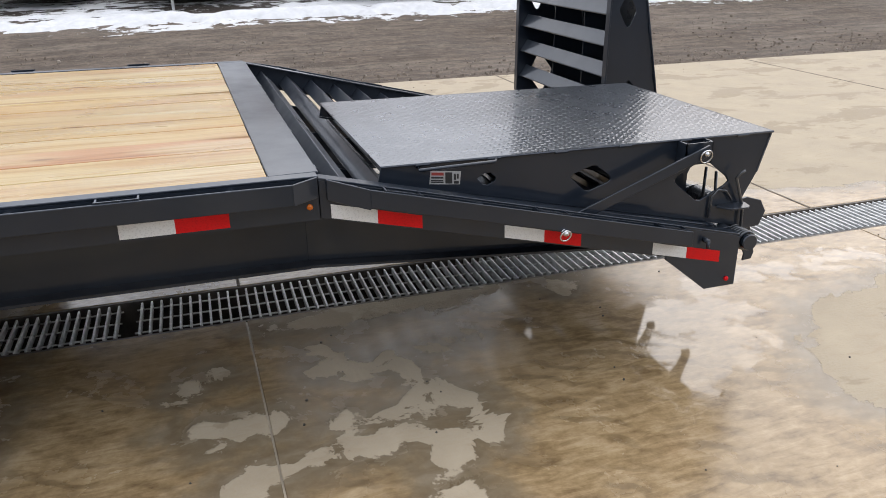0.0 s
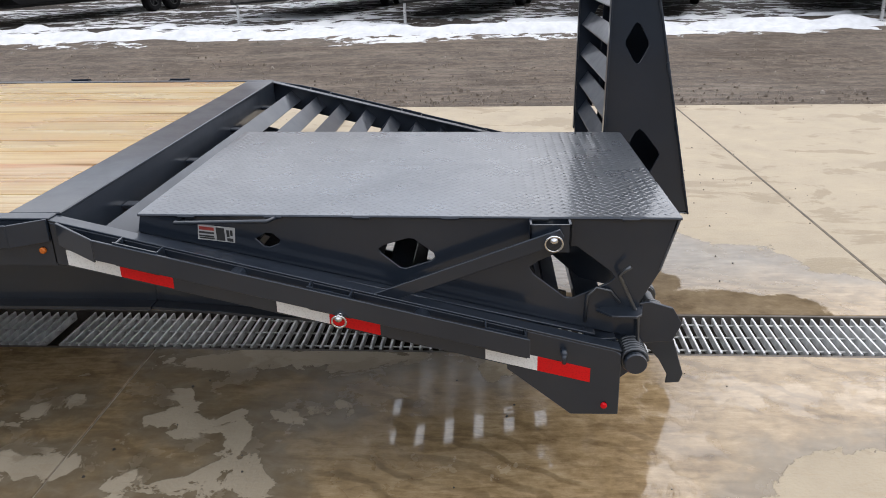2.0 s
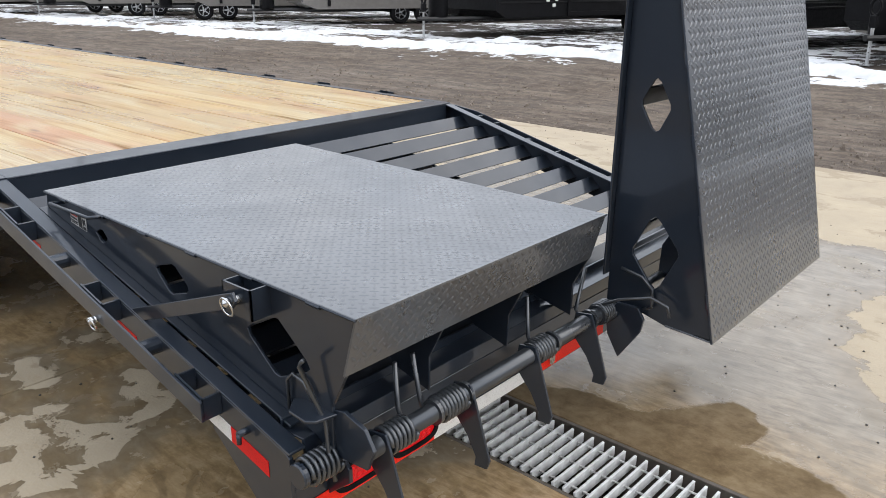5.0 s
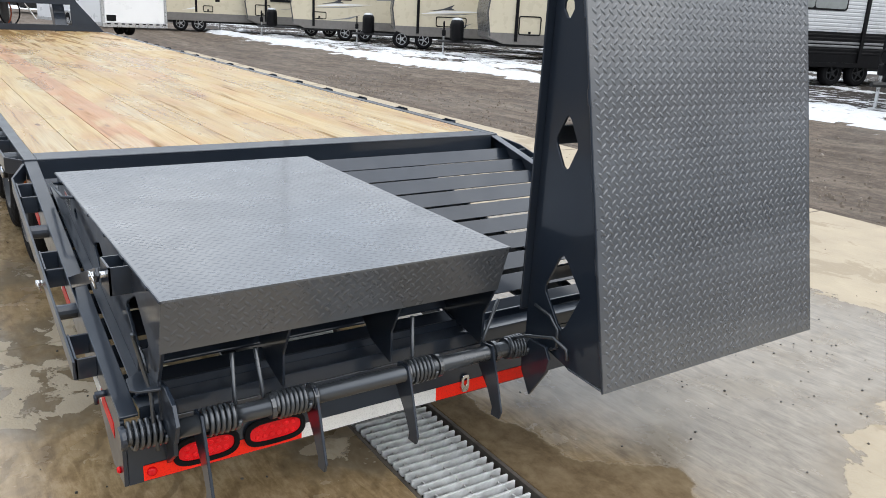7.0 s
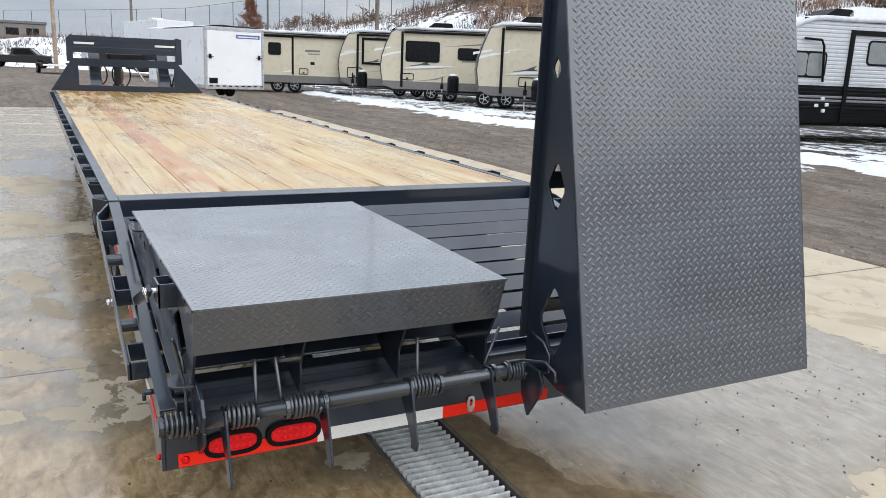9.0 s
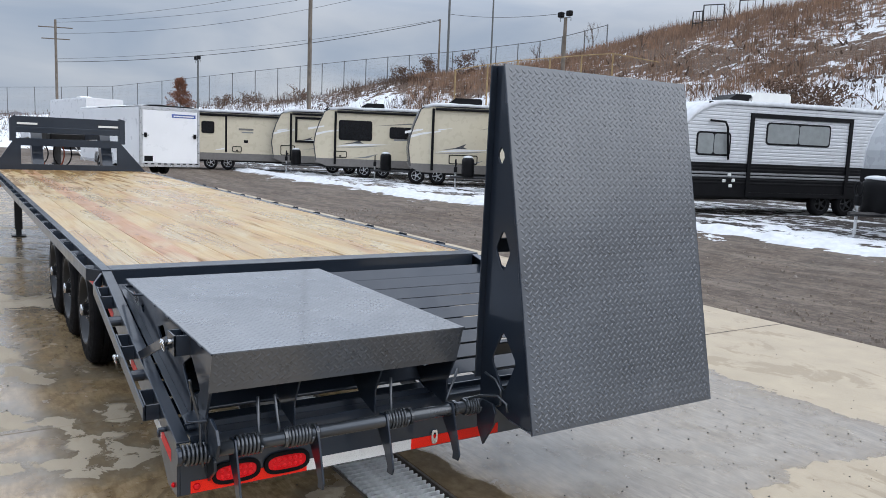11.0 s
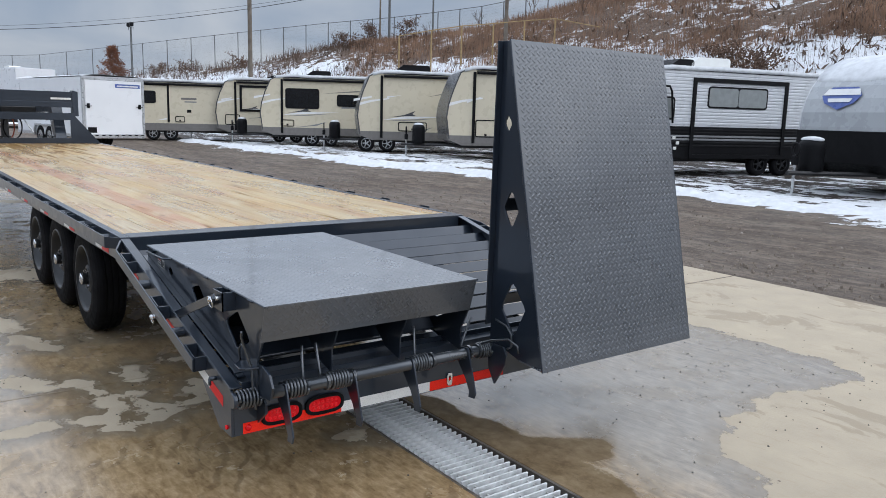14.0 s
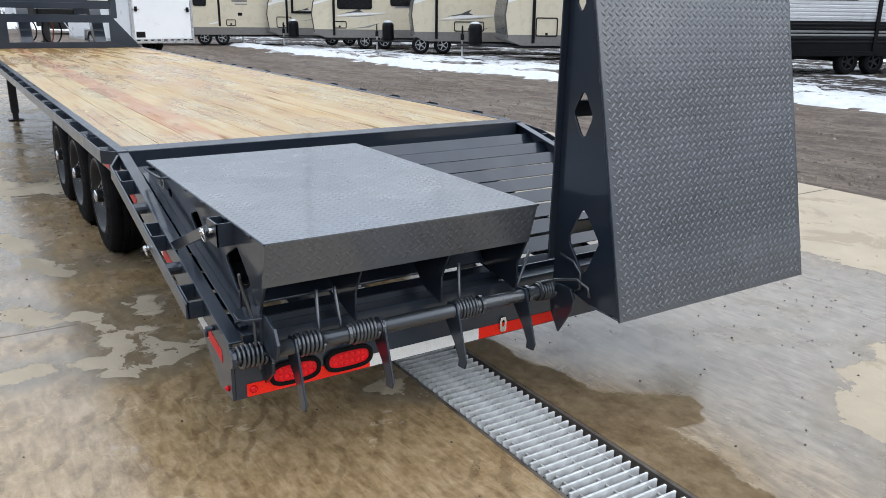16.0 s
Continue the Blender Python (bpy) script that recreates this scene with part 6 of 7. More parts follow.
def cargo_trailer():
    ax = radians(190)
    base = Matrix.Translation((-24.1, 4.72, G + 0.07)) @ Matrix.Rotation(ax, 4, "Z")
    t = tagged(empty("cargo_trailer", base), "white enclosed cargo trailer with aluminium corner posts", "trailer")
    L, wd, z0, z1 = 5.9, 2.05, 0.42, 2.33
    bm = B()
    box(bm, 0.03, L, -wd, 0.0, z0, z1, 0.04)
    part("body", bm, M_WHITEPANEL, t)
    for y in (-wd - 0.01, -0.07):
        bm = B()
        box(bm, 0.0, 0.09, y, y + 0.08, z0 - 0.03, z1 + 0.01, 0.008)
        part("corner_post", bm, M_ALU, t)
    bm = B()
    box(bm, 0.0, 0.08, -wd, 0.0, z1 - 0.10, z1 + 0.02, 0.008)
    part("rear_header", bm, M_ALU, t)
    bm = B()
    box(bm, -0.02, 0.08, -wd, 0.0, z0 - 0.06, z0 + 0.07, 0.008)
    part("rear_sill", bm, M_ALU, t)
    for i in range(9):
        bm = B()
        box(bm, -0.023, -0.02, -wd + 0.05 + i * 0.22, -wd + 0.16 + i * 0.22, z0 + 0.02, z0 + 0.06)
        part("sill_slot", bm, M_DKTRIM, t)
    bm = B()
    box(bm, 0.0, 0.028, -wd + 0.09, -0.09, z0 + 0.08, z1 - 0.11, 0.006)
    door = part("ramp_door", bm, M_WHITEPANEL, t, "white ramp door")
    for y in (-wd + 0.13, -0.22):
        bm = B()
        box(bm, -0.03, 0.0, y, y + 0.09, 1.33, 1.48, 0.004)
        tube(bm, [(-0.035, y - 0.06, 1.40), (-0.035, y + 0.16, 1.40)], 0.012, 6)
        part("latch", bm, M_DKTRIM, door)
    bm = B()
    box(bm, -0.006, 0.0, -0.42, -0.13, z0 + 0.12, z0 + 0.30, 0.002)
    part("plate_panel", bm, M_DKTRIM, door)
    bm = B()
    box(bm, -0.006, 0.0, -wd + 0.14, -wd + 0.98, 2.01, 2.13, 0.002)
    part("sign", bm, M_BLUE, door, "blue sign with a pale lettering bar")
    bm = B()
    box(bm, -0.009, -0.006, -wd + 0.20, -wd + 0.92, 2.045, 2.085, 0.0)
    part("lettering_bar", bm, M_GRAPH, door, "pale lettering bar")
    bm = B()
    box(bm, 0.0, L, -0.01, 0.012, z0 - 0.04, z0 + 0.07, 0.004)
    part("side_sill", bm, M_ALU, t)
    for s in (2.85, 3.65):
        caravan_wheel(t, s, 0.02)
        caravan_wheel(t, s, -wd - 0.02, sg=-1)
    for s in (2.85, 3.65):
        bm = B()
        tube(bm, [(s, -0.1, 0.35), (s, -wd + 0.1, 0.35)], 0.05, 8)
        part("axle", bm, M_BLACK, t)
    bm = B()
    plate(bm, [(2.35, 0.35), (2.45, 0.76), (4.05, 0.76), (4.15, 0.35), (4.08, 0.35), (4.0, 0.70), (2.50, 0.70), (2.42, 0.35)], (), "y", -0.02, 0.08)
    part("fender", bm, M_ALU, t)
    bm = B()
    rows = []
    for i in range(17):
        s = 0.02 + (L - 0.04) * i / 16
        rows.append([bm.verts.new((s, -wd + wd * j / 6, z1 + (0.02 if j in (0, 6) else 0.08 + 0.05 * noise.noise((s, j * 0.6, 1.2))))) for j in range(7)])
    for a, b in zip(rows, rows[1:]):
        for j in range(6):
            bm.faces.new((a[j], b[j], b[j + 1], a[j + 1]))
    bmesh.ops.recalc_face_normals(bm, faces=bm.faces)
    part("snow_cover", bm, M_SNOWPLAIN, t, "snow lying on the roof", True)


cargo_trailer()

# white coach and dark vehicles beyond the neck
caravan((-59.0, 9.3, G), -4.0, 9.0, "white", 3.9, (2.0, 2.9), [(-3.2, -2.4, 3.2, 3.6, ""), (0.5, 2.6, 3.2, 3.4, "")], (), None, [(0.0, 1.2, 0.3, M_ACW), (2.6, 3.3, 0.22, M_GREYSTRIP)], "tall white horse trailer with snow on its roof", [([(-3.9, 3.05), (4.9, 3.05), (4.9, 3.11), (-3.9, 3.11)], M_GREYSTRIP), ([(-3.9, 3.70), (4.9, 3.70), (4.9, 3.76), (-3.9, 3.76)], M_GREYSTRIP), ([(3.2, 3.2), (4.4, 3.2), (4.4, 3.6), (3.2, 3.6)], M_GREYSTRIP)], ax=radians(188), bottles=False, awning=False)


def pickup(x, y, turn, mt, label):
    base = Matrix.Translation((x, y, G)) @ Matrix.Rotation(radians(turn), 4, "Z")
    t = tagged(empty("pickup_truck", base), label, "truck")
    bm = B()
    plate(bm, [(-2.9, 0.5), (-2.9, 1.10), (-0.6, 1.15), (-0.45, 1.80), (1.05, 1.85), (1.75, 1.22), (2.85, 1.10), (2.9, 0.5)], (), "y", -0.98, 0.98)
    bmesh.ops.bevel(bm, geom=bm.edges[:], offset=0.05, segments=2, affect="EDGES")
    part("body", bm, mt, t)
    for sg in (-1, 1):
        bm = B()
        plate(bm, [(-0.38, 1.22), (-0.30, 1.72), (0.95, 1.76), (1.45, 1.25)], (), "y", sg * 0.985 - 0.006, sg * 0.985 + 0.006)
        part("window", bm, M_GLASSDK, t)
    for s in (-1.85, 1.85):
        for sg in (-1, 1):
            caravan_wheel(t, s, sg * 0.98, 0.40, sg)
    return t


pickup(-83.5, -1.2, 80, simple("black_car_paint", (0.012, 0.012, 0.014), 0.2, coat=1.0), "black pickup truck parked across the yard")


def utility_trailer(x, y, turn):
    base = Matrix.Translation((x, y, G)) @ Matrix.Rotation(radians(turn), 4, "Z")
    t = tagged(empty("utility_trailer", base), "low utility trailer with a pale timber deck", "trailer")
    bm = B()
    box(bm, -2.5, 2.5, -1.0, 1.0, 0.52, 0.60, 0.01)
    part("deck", bm, M_ACW, t)
    for y in (-1.06, 1.0):
        bm = B()
        box(bm, -2.6, 2.6, y, y + 0.06, 0.45, 0.75, 0.01)
        part("side_rail", bm, M_DKTRIM, t)
    for s in (-0.4, 0.4):
        for sg in (-1, 1):
            caravan_wheel(t, s, sg * 1.2, 0.35, sg)


utility_trailer(-63.0, 1.25, 4)

# ---------------------------------------------------------------- hillside
CX, CY = 3.08, -1.17
RIDGE = [(20, 0.16, 30, 54), (60, 0.20, 26, 50), (90, 0.205, 28, 52), (105, 0.20, 30, 54), (116, 0.196, 31, 56), (126.5, 0.172, 33, 60), (132, 0.152, 35, 64), (136, 0.132, 37, 66), (140, 0.112, 40, 70), (147, 0.094, 44, 76), (152, 0.080, 48, 82),
         (156.7, 0.060, 52, 88), (160, 0.051, 56, 94), (163.5, 0.043, 60, 100), (169, 0.033, 68, 112), (174, 0.023, 78, 125), (182, 0.014, 90, 140), (200, 0.010, 100, 160), (230, 0.010, 110, 180)]


def hill_at(az):
    for a, b in zip(RIDGE, RIDGE[1:]):
        if a[0] <= az <= b[0]:
            f = (az - a[0]) / (b[0] - a[0])
            return [p + (q - p) * f for p, q in zip(a, b)][1:]
    return RIDGE[-1][1:]


def hill_point(az, k):
    """k: 0 at the foot, 1 on the ridge, above that the back slope."""
    el, foot, top = hill_at(az)
    r = foot + (top - foot) * k
    zr = 1.68 + el * top
    if k <= 1:
        z = G - 0.25 + (zr - G + 0.25) * (0.55 * k + 0.45 * smooth(0.0, 1.0, k))
    else:
        z = zr - (k - 1) * 3.0
    x, y = CX + r * math.cos(radians(az)), CY + r * math.sin(radians(az))
    z += (0.55 * noise.noise((x * 0.09, y * 0.09, 0.3)) + 0.28 * noise.noise((x * 0.35, y * 0.35, 2.2))) * min(1.0, k * 5) * (1 if k < 0.92 else 0.4)
    return Vector((x, y, z))


def hill_material():
    m, nt, b = mat("snowy_bank")
    p = position(nt)
    sp = nt.nodes.new("ShaderNodeSeparateXYZ")
    nt.links.new(p, sp.inputs[0])
    big = noise_tex(nt, 0.13, 6.0, p, 0.62, 0.6)
    clump = noise_tex(nt, 1.3, 7.0, position(nt, (1, 1, 2.2)), 0.72, 0.5)
    grit = noise_tex(nt, 7.0, 4.0, p, 0.7)
    brown = ramp_of(nt, grit, [(0.3, (0.055, 0.034, 0.022)), (0.55, (0.13, 0.082, 0.054)), (0.8, (0.24, 0.165, 0.115))])
    high = ranged(nt, sp.outputs["Z"], 2.9, 7.4, -0.15, 0.125)
    f = maths(nt, "ADD", maths(nt, "ADD", maths(nt, "MULTIPLY", big, 0.45), maths(nt, "MULTIPLY", clump, 0.55)), high)
    snow = ranged(nt, f, 0.592, 0.568)
    nt.links.new(mixed(nt, snow, brown, (0.72, 0.735, 0.76)), b.inputs["Base Color"])
    b.inputs["Roughness"].default_value = 0.85
    bump(nt, b, clump, 0.9, 0.25)
    return m


M_HILL = hill_material()
bm = B()
rows = []
ks = [0, 0.08, 0.16, 0.24, 0.32, 0.40, 0.48, 0.56, 0.64, 0.72, 0.80, 0.88, 0.95, 1.0, 1.15, 1.6, 3.0, 8.0]
for i in range(211):
    az = 20 + i
    rows.append([bm.verts.new(hill_point(az, k)) for k in ks])
for a, b in zip(rows, rows[1:]):
    for j in range(len(ks) - 1):
        bm.faces.new((a[j], a[j + 1], b[j + 1], b[j]))
bmesh.ops.recalc_face_normals(bm, faces=bm.faces)
hill = part("hillside", bm, M_HILL, smooth=True)
tagged(hill, "snow-patched bank with dry brown brush", "hillside", kind="structure")

M_STALK = simple("dry_stalks", (0.25, 0.15, 0.096), 0.8, vary=0.4, scale=0.6)
M_STALK2 = simple("dead_brush", (0.105, 0.068, 0.048), 0.85, vary=0.4, scale=0.6)
M_BROWNLEAF = simple("dead_leaves", (0.115, 0.068, 0.044), 0.85, vary=0.4, scale=3.0)
M_RUST = simple("rust_leaves", (0.17, 0.066, 0.032), 0.8, vary=0.35, scale=3.0)


def stalks(count, az0, az1, k0, k1, h0, h1, w, material, label, spread=0.35, dens=None):
    rnd = random.Random(len(label) + count)
    verts, faces = [], []
    made = 0
    while made < count:
        az, k = rnd.uniform(az0, az1), rnd.uniform(k0, k1)
        base = hill_point(az, k)
        if noise.noise((base.x * 0.16, base.y * 0.16, 5.0)) + 0.9 * (k - 0.45) + rnd.uniform(-0.35, 0.35) < (dens if dens is not None else 0.0):
            continue
        h = rnd.uniform(h0, h1)
        for _ in range(rnd.choice((2, 3, 3))):
            dx, dy = rnd.uniform(-spread, spread) * h, rnd.uniform(-spread, spread) * h
            a = rnd.uniform(0, math.pi)
            ex, ey = math.cos(a) * w * rnd.uniform(0.6, 1.3), math.sin(a) * w
            o = base + Vector((rnd.uniform(-0.2, 0.2), rnd.uniform(-0.2, 0.2), -0.08))
            i = len(verts)
            hh = h * rnd.uniform(0.6, 1.0)
            verts += [(o.x - ex, o.y - ey, o.z), (o.x + ex, o.y + ey, o.z), (o.x + dx * 0.5 + ex * 0.8, o.y + dy * 0.5 + ey * 0.8, o.z + hh * 0.6), (o.x + dx * 0.5 - ex * 0.8, o.y + dy * 0.5 - ey * 0.8, o.z + hh * 0.6), (o.x + dx, o.y + dy, o.z + hh)]
            faces += [(i, i + 1, i + 2, i + 3), (i + 3, i + 2, i + 4)]
        made += 1
    me = bpy.data.meshes.new("brush")
    me.from_pydata(verts, [], faces)
    me.materials.append(material)
    ob = new("brush", me)
    return tagged(ob, label, "brush", kind="stuff")


stalks(20000, 100, 150, 0.45, 1.0, 0.3, 0.95, 0.015, M_STALK, "tall dry tan grass and weeds on the bank", 0.14)
stalks(3200, 100, 152, 0.2, 1.0, 0.3, 1.2, 0.011, M_STALK2, "dark leafless brush on the bank", 0.22, 0.1)
stalks(4000, 148, 182, 0.35, 1.02, 0.3, 1.2, 0.018, M_STALK2, "low leafless scrub along the ridge", 0.3, 0.1)


stalks(2400, 98, 182, 0.06, 0.75, 0.15, 0.55, 0.06, M_STALK2, "dark brown low tufts of dead growth on the bank", 0.9, -0.25)


def bare_shrub(p, h, rnd, mt, label, leaves=0):
    t = tagged(empty("shrub", Matrix.Translation(p)), label, "shrub")
    bm = B()
    twigs = []

    def grow(o, d, l, r, depth):
        e = o + d * l
        tube(bm, [o, (o + e) / 2 + Vector((rnd.uniform(-1, 1), rnd.uniform(-1, 1), 0)) * l * 0.06, e], [r, r * 0.8, r * 0.55], 5)
        twigs.append((o, e))
        if depth:
            for _ in range(rnd.choice((2, 3, 3))):
                q = Vector((rnd.uniform(-1, 1), rnd.uniform(-1, 1), rnd.uniform(0.3, 1.2))).normalized()
                grow(o + (e - o) * rnd.uniform(0.5, 1.0), (d * 0.6 + q * 0.7).normalized(), l * rnd.uniform(0.5, 0.75), r * 0.55, depth - 1)

    for _ in range(3):
        grow(Vector((rnd.uniform(-.1, .1), rnd.uniform(-.1, .1), -0.1)), Vector((rnd.uniform(-0.3, 0.3), rnd.uniform(-0.3, 0.3), 1)).normalized(), h * 0.4, 0.03, 3)
    part("trunk", bm, M_STALK2, t)
    if leaves:
        vs, fs = [], []
        for _ in range(leaves):
            o, e = rnd.choice(twigs)
            c = o + (e - o) * rnd.uniform(0.2, 1.1) + Vector((rnd.gauss(0, 0.12), rnd.gauss(0, 0.12), rnd.gauss(0, 0.12)))
            u = Vector((rnd.uniform(-1, 1), rnd.uniform(-1, 1), rnd.uniform(-1, 1))).normalized() * 0.10
            w = u.orthogonal().normalized() * 0.06
            i = len(vs)
            vs += [c - u, c + w, c + u, c - w]
            fs += [(i, i + 1, i + 2, i + 3)]
        me = bpy.data.meshes.new("crown")
        me.from_pydata(vs, [], fs)
        me.materials.append(mt)
        cr = new("crown", me)
        cr.parent = t
    return t


def polar(az, r, z=None):
    x, y = CX + r * math.cos(radians(az)), CY + r * math.sin(radians(az))
    return Vector((x, y, z if z is not None else 0))


def leafy(p, h, wide, cone, n, label, rnd, leaf=0.10, limbs=26, leaf_m=None):
    """A leader with side limbs and a loose crown of small dead leaves; cone: how far the crown narrows upwards."""
    t = tagged(empty("tree", Matrix.Translation(p)), label, "tree")
    bm = B()
    tube(bm, [(0, 0, -0.3), (0.03 * h, 0, h * 0.5), (0, 0.02 * h, h * 0.96)], [0.035 * h * 0.6, 0.02 * h * 0.6, 0.006], 6)
    tips = []
    for i in range(limbs):
        z = h * rnd.uniform(0.12, 0.95)
        a = rnd.uniform(0, math.tau)
        l = wide * (1 - cone * z / h) * rnd.uniform(0.5, 1.0)
        e = Vector((math.cos(a) * l, math.sin(a) * l, z + l * rnd.uniform(0.2, 0.6)))
        o = Vector((0, 0, z))
        tube(bm, [o, (o + e) / 2 + Vector((0, 0, 0.05)), e], [0.02, 0.013, 0.006], 5)
        tips.append((o, e))
    part("trunk", bm, M_STALK2, t)
    vs, fs = [], []
    for _ in range(n):
        o, e = rnd.choice(tips)
        c = o + (e - o) * rnd.uniform(0.3, 1.1) + Vector((rnd.gauss(0, 0.13), rnd.gauss(0, 0.13), rnd.gauss(0, 0.13)))
        u = Vector((rnd.uniform(-1, 1), rnd.uniform(-1, 1), rnd.uniform(-1, 1))).normalized() * leaf
        w = u.orthogonal().normalized() * leaf * 0.6
        i = len(vs)
        vs += [c - u, c + w, c + u, c - w]
        fs += [(i, i + 1, i + 2, i + 3)]
    me = bpy.data.meshes.new("crown")
    me.from_pydata(vs, [], fs)
    me.materials.append(leaf_m or M_BROWNLEAF)
    cr = new("crown", me)
    cr.parent = t
    return t


rnd = random.Random(4)
leafy(hill_point(165.8, 0.80) + Vector((0, 0, 0.1)), 4.1, 2.3, 0.92, 3600, "young oak holding rust-brown winter leaves", rnd, 0.085, 60, M_RUST)
for az, k, h in ((160.5, 0.95, 1.8), (151.0, 0.95, 2.2), (137.0, 0.98, 3.6), (140.8, 0.97, 2.4), (144.5, 0.9, 2.0), (133.5, 0.8, 2.2), (154.0, 0.92, 1.8), (121, 0.9, 2.6), (112, 0.9, 2.4), (128, 0.95, 2.0)):
    bare_shrub(hill_point(az, k), h, rnd, M_RUST, "leafless grey-brown shrub on the bank")
for az, k, h, w in ((131.5, 0.20, 0.9, 1.5), (130.0, 0.26, 0.8, 1.4), (128.2, 0.18, 0.9, 1.6), (126.8, 0.24, 1.0, 1.5), (125.2, 0.30, 1.0, 1.7), (124.0, 0.36, 1.1, 1.6), (123.0, 0.24, 0.9, 1.5), (121.5, 0.32, 1.1, 1.7)):
    leafy(hill_point(az, k), h, w, 0.3, 700, "low bush with dark brown dead leaves on the bank", rnd, 0.075)
for az, k, h, w in ((163.0, 0.88, 1.3, 1.6), (161.2, 0.82, 1.5, 1.9), (157.6, 0.78, 1.3, 1.8), (148.5, 0.9, 1.7, 1.6), (146.0, 0.86, 1.9, 1.6), (150.2, 0.80, 1.3, 1.5)):
    leafy(hill_point(az, k), h, w, 0.35, 500, "spreading shrub with brown dead leaves", rnd, 0.08)

# ---------------------------------------------------------------- poles, wires, fences
M_POLE = simple("weathered_pole", (0.15, 0.125, 0.10), 0.85, vary=0.3, scale=2.0)
M_TIMBER = simple("pale_timber_pole", (0.34, 0.27, 0.19), 0.85, vary=0.25, scale=2.0)
M_WIRE = simple("cable_black", (0.02, 0.02, 0.022), 0.6)
M_YELLOW = simple("tan_painted_rail", (0.32, 0.22, 0.10), 0.6, vary=0.2)


def pole(az, r, el_top, radius, mt, label, name="utility_pole", z_base=None):
    el, foot, top = hill_at(az)
    k = (r - foot) / (top - foot)
    zb = hill_point(az, k).z - 0.4 if 0 < k < 8 else 0.2
    o = polar(az, r, zb if z_base is None else z_base)
    t = tagged(empty(name, Matrix.Translation(o)), label, "pole")
    bm = B()
    h = 1.68 + el_top * r - o.z
    tube(bm, [(0, 0, 0), (0, 0, h)], [radius, radius * 0.75], 10)
    part("shaft", bm, mt, t)
    return t, o, h


def arm(t, h, dirs, mt):
    bm = B()
    tube(bm, [(-dirs[0], -dirs[1], h), (dirs[0], dirs[1], h)], 0.06, 6)
    part("cross_arm", bm, mt, t)


def flood(t, h):
    bm = B()
    tube(bm, [(-0.45, -0.1, h - 0.25), (-0.45, -0.1, h), (0.45, 0.1, h), (0.45, 0.1, h - 0.25)], 0.03, 6)
    part("bracket", bm, M_POLEGREY, t)
    for s in (-1, 1):
        bm = B()
        box(bm, s * 0.45 - 0.22, s * 0.45 + 0.22, -0.24, 0.12, h + 0.05, h + 0.42, 0.06)
        part("floodlight", bm, M_DKTRIM, t)


pole(156.9, 55, 0.30, 0.16, M_POLE, "tall brown timber utility pole")
pole(147.85, 80, 0.1613, 0.10, M_POLE, "weathered utility pole on the ridge")
pole(147.2, 74, 0.26, 0.12, M_POLEGREY, "grey steel pole on the ridge")
pole(144.1, 78, 0.25, 0.09, M_POLEGREY, "thin steel pole on the ridge")
pole(177.86, 70.5, 0.104, 0.17, M_TIMBER, "pale tan timber utility pole", z_base=-0.1)
t, o, h = pole(173.4, 95, 0.128, 0.16, M_POLE, "timber utility pole with a cross arm")
arm(t, h - 0.8, (0.6, 1.6), M_POLE)
arm(t, h - 2.0, (0.5, 1.3), M_POLE)
t, o, h = pole(164.6, 85, 0.0953, 0.12, M_POLEGREY, "grey steel mast with twin floodlights", "floodlight_mast")
flood(t, h)
t, o, h = pole(138.9, 58, 0.1672, 0.16, M_POLE, "timber mast with floodlights", "floodlight_mast")
flood(t, h)


def cable(az0, e0, az1, e1, r, sag, n=14, rad=0.014):
    bm = B()
    a, b = polar(az0, r[0], 1.68 + e0 * r[0]), polar(az1, r[1], 1.68 + e1 * r[1])
    tube(bm, [a + (b - a) * (i / n) - Vector((0, 0, sag * 4 * (i / n) * (1 - i / n))) for i in range(n + 1)], rad, 5)
    c = part("power_line", bm, M_WIRE)
    return tagged(c, "sagging black overhead power line", "cable", group="overhead lines")


cable(173.4, 0.0815, 147.85, 0.1600, (95, 80), 1.0, rad=0.03)
cable(173.4, 0.0850, 147.85, 0.1612, (95, 80), 0.8)
cable(173.4, 0.1130, 145.0, 0.2300, (95, 80), 1.8, rad=0.018)
cable(173.4, 0.1250, 140.0, 0.2600, (95, 80), 1.8, rad=0.016)
cable(173.4, 0.1285, 143.0, 0.2700, (95, 80), 1.6, rad=0.016)
cable(147.2, 0.1680, 138.9, 0.1725, (74, 58), 0.3, rad=0.018)

# chain-link fence on the ridge
fence = tagged(empty("chain_link_fence"), "tall chain-link fence along the ridge", "fence")
M_FENCE = simple("fence_steel", (0.12, 0.125, 0.13), 0.5, 0.4, vary=0.15)


def fence_top(az):
    tab = [(116, 0.22), (132, 0.178), (140, 0.140), (147, 0.122), (151.2, 0.1132), (155.0, 0.1034), (161.3, 0.0856), (170.1, 0.0586), (173.0, 0.0543), (182, 0.043)]
    for a, b in zip(tab, tab[1:]):
        if a[0] <= az <= b[0]:
            return a[1] + (b[1] - a[1]) * (az - a[0]) / (b[0] - a[0])
    return tab[-1][1]


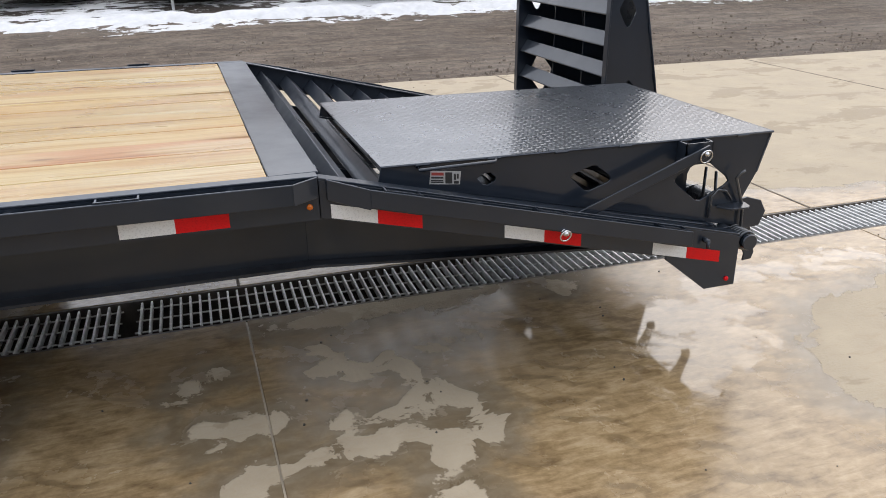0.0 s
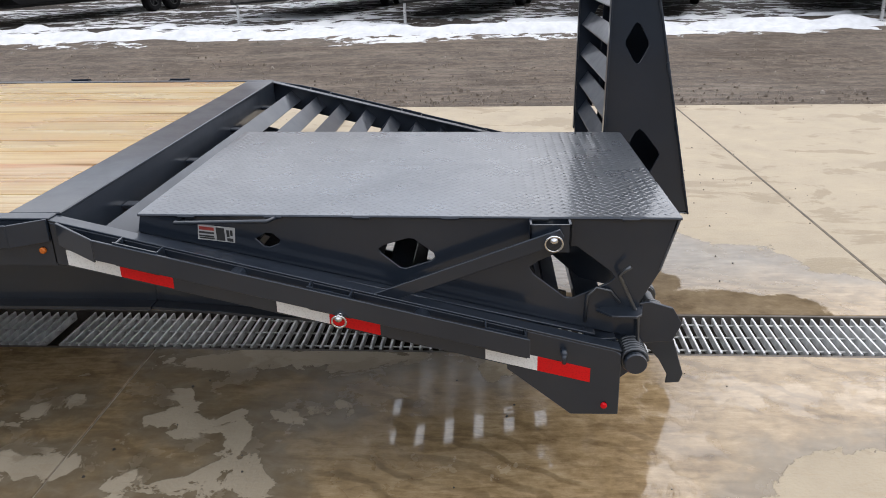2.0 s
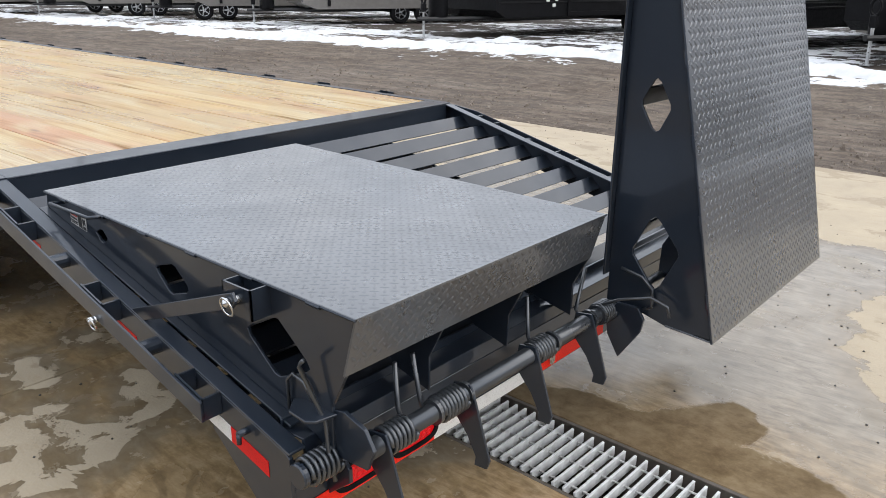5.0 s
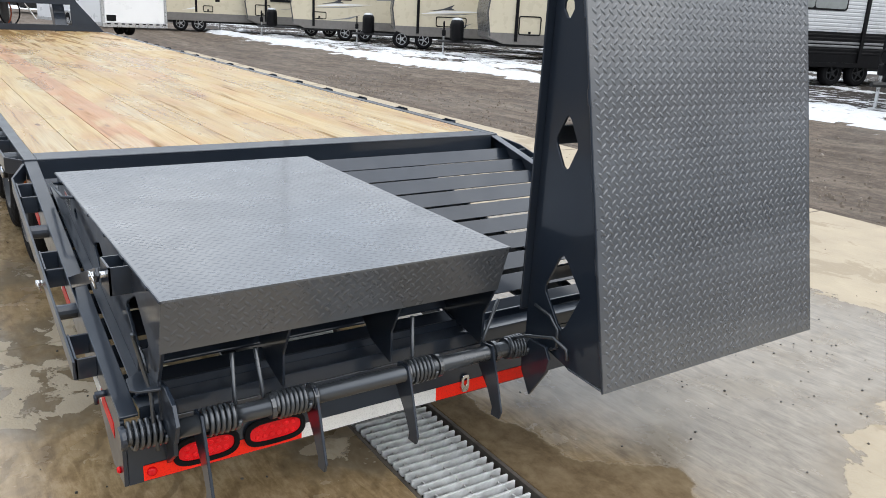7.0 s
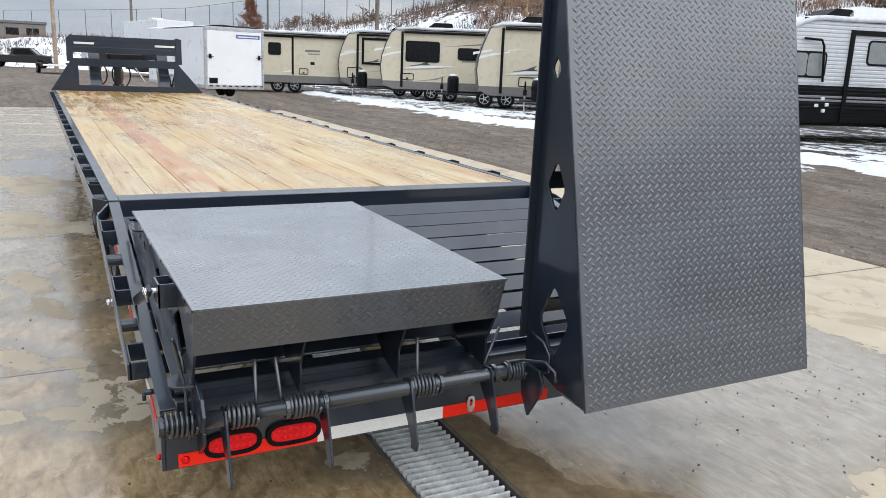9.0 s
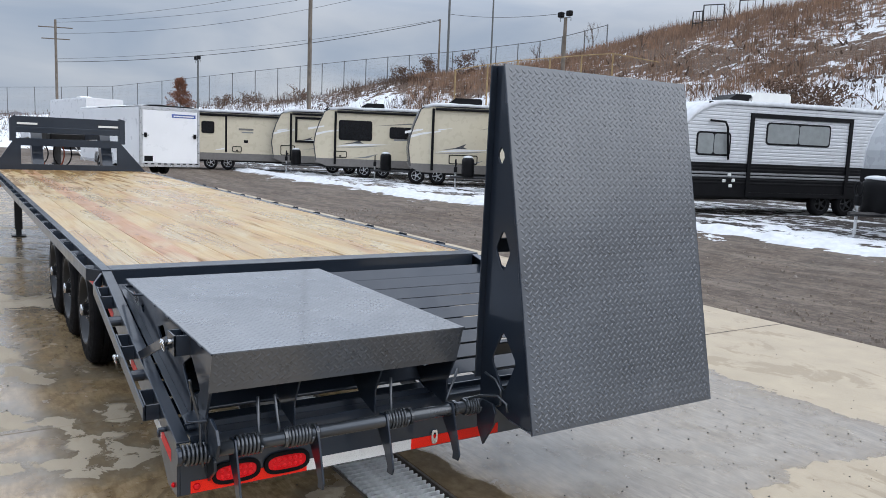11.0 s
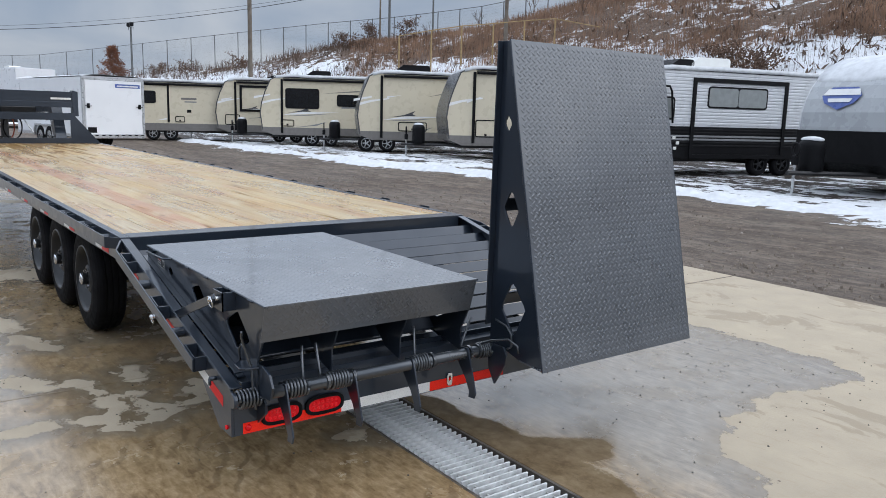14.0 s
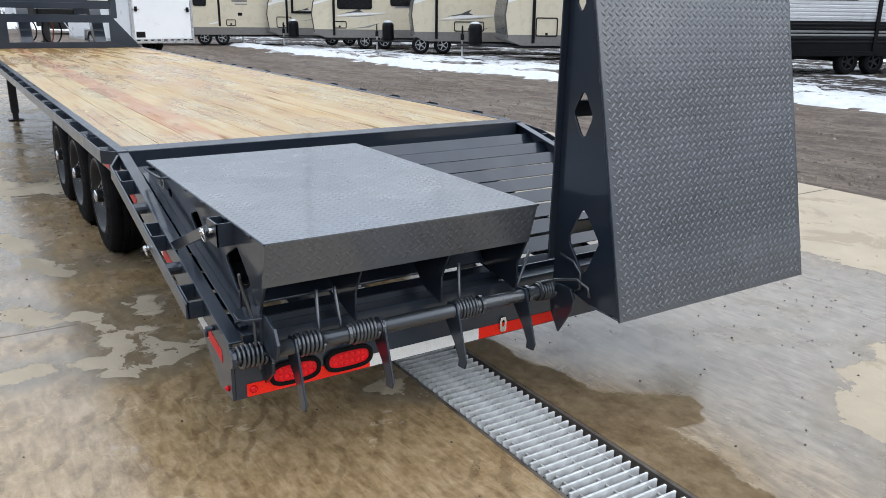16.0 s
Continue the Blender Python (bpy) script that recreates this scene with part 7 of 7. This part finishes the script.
prev = None
az = 136.0
mesh_bm = B()
while az < 182:
    el, foot, top = hill_at(az)
    r = top + 1.0
    b = polar(az, r, hill_point(az, 1.02).z - 0.3)
    tz = 1.68 + fence_top(az) * r
    bm = B()
    tube(bm, [(b.x, b.y, b.z), (b.x, b.y, tz + 0.05)], 0.05, 6)
    part("post", bm, M_FENCE, fence)
    cur = (b, Vector((b.x, b.y, tz)))
    if prev:
        bm = B()
        tube(bm, [prev[1], cur[1]], 0.03, 5)
        part("top_rail", bm, M_FENCE, fence)
        for i in range(1, 9):
            f = i / 9
            tube(mesh_bm, [prev[0] + (prev[1] - prev[0]) * f, cur[0] + (cur[1] - cur[0]) * f], 0.0025, 3)
        for i in range(1, 22):
            f = i / 22
            tube(mesh_bm, [prev[0] + (cur[0] - prev[0]) * f, prev[1] + (cur[1] - prev[1]) * f], 0.0025, 3)
    prev = cur
    az += 1.55
part("mesh", mesh_bm, M_FENCE, fence, "chain-link mesh")["kind"] = "stuff"

rail = tagged(empty("guard_rail"), "tan painted pipe rail on the bank", "rail")
pts = []
for az, eb, et in ((146.5, 0.062, 0.100), (144.2, 0.072, 0.108), (142.05, 0.0815, 0.1142), (139.8, 0.085, 0.118), (137.6, 0.095, 0.122), (135.45, 0.098, 0.1249)):
    r = 52.0
    a, b = polar(az, r, 1.68 + eb * r - 0.8), polar(az, r, 1.68 + et * r)
    bm = B()
    tube(bm, [a, b], 0.055, 6)
    part("post", bm, M_YELLOW, rail)
    pts.append(b)
pts.append(polar(132.3, 52, 1.68 + 0.1151 * 52))
for a, b in zip(pts, pts[1:]):
    bm = B()
    tube(bm, [a, b], 0.035, 6)
    part("top_rail", bm, M_YELLOW, rail)

# steel railing panels on the brow of the hill
M_RAILBLACK = simple("black_railing", (0.012, 0.012, 0.013), 0.5)
for a0, a1, eb, et in ((130.32, 129.70, 0.160, 0.174), (129.66, 128.35, 0.163, 0.1815), (127.40, 125.95, 0.169, 0.186)):
    r = 60.0
    p0, p1 = polar(a0, r, 1.68 + eb * r), polar(a1, r, 1.68 + eb * r + 0.05)
    hgt = (et - eb) * r
    panel = tagged(empty("railing_panel"), "black steel railing panel on the brow of the hill", "railing", group="railing panels on the hill")
    for f in (0.0, 0.34, 0.67, 1.0):
        q = p0 + (p1 - p0) * f
        bm = B()
        tube(bm, [q - Vector((0, 0, 1.2)), q + Vector((0, 0, hgt))], 0.045 if f in (0.0, 1.0) else 0.02, 6)
        part("post", bm, M_RAILBLACK, panel)
    for k in (0.05, 1.0):
        bm = B()
        tube(bm, [p0 + Vector((0, 0, hgt * k)), p1 + Vector((0, 0, hgt * k))], 0.04, 6)
        part("rail", bm, M_RAILBLACK, panel)

# distant wooded ridge, building and towers
M_FAR = simple("hazy_far_woods", (0.17, 0.18, 0.20), 0.95, vary=0.25, scale=0.02)
bm = B()
rows = []
for i in range(140):
    az = 150 + i * 0.7
    h = 9 + 7 * noise.noise((az * 0.13, 0, 0)) + 2.5 * noise.noise((az * 0.9, 3, 0))
    rows.append((bm.verts.new(polar(az, 420, -2)), bm.verts.new(polar(az, 430, 1.68 + h)), bm.verts.new(polar(az, 520, -2))))
for a, b in zip(rows, rows[1:]):
    for j in range(2):
        bm.faces.new((a[j], a[j + 1], b[j + 1], b[j]))
far = part("far_woods", bm, M_FAR, smooth=True)
tagged(far, "hazy wooded ridge far off", "woods", kind="structure")

M_BRICK = simple("brown_cladding", (0.17, 0.14, 0.12), 0.8, vary=0.1, scale=0.3)
c = Vector((-147.0, -3.3, 0.0))
blt = tagged(empty("brown_building", Matrix.Translation((c.x, c.y, 0))), "flat-roofed brown building beyond the yard", "building")
bm = B()
box(bm, -4, 4, -9, 5.5, 0, 6.3, 0.1)
part("wall", bm, M_BRICK, blt)
bm = B()
box(bm, -4.2, 4.2, -9.2, 5.7, 6.3, 6.7, 0.05)
part("roof", bm, M_POLEGREY, blt)
for i in range(4):
    bm = B()
    box(bm, 4.0, 4.06, -6 + i * 2.9, -4.2 + i * 2.9, 4.5, 5.6, 0.02)
    part("window", bm, M_GLASSDK, blt)

# ---------------------------------------------------------------- deck planks
n_planks = 13
pw = (2.49 - 0.05) / n_planks
for i in range(n_planks):
    bm = B()
    box(bm, DECK_X0, DECK_X1 - 0.002, 0.05 + i * pw + 0.0009, 0.05 + (i + 1) * pw - 0.0009, 0.900, 0.943 + 0.0015 * ((i * 7) % 3 - 1), 0.0016)
    part("plank", sheared(bm), M_WOOD, trailer)
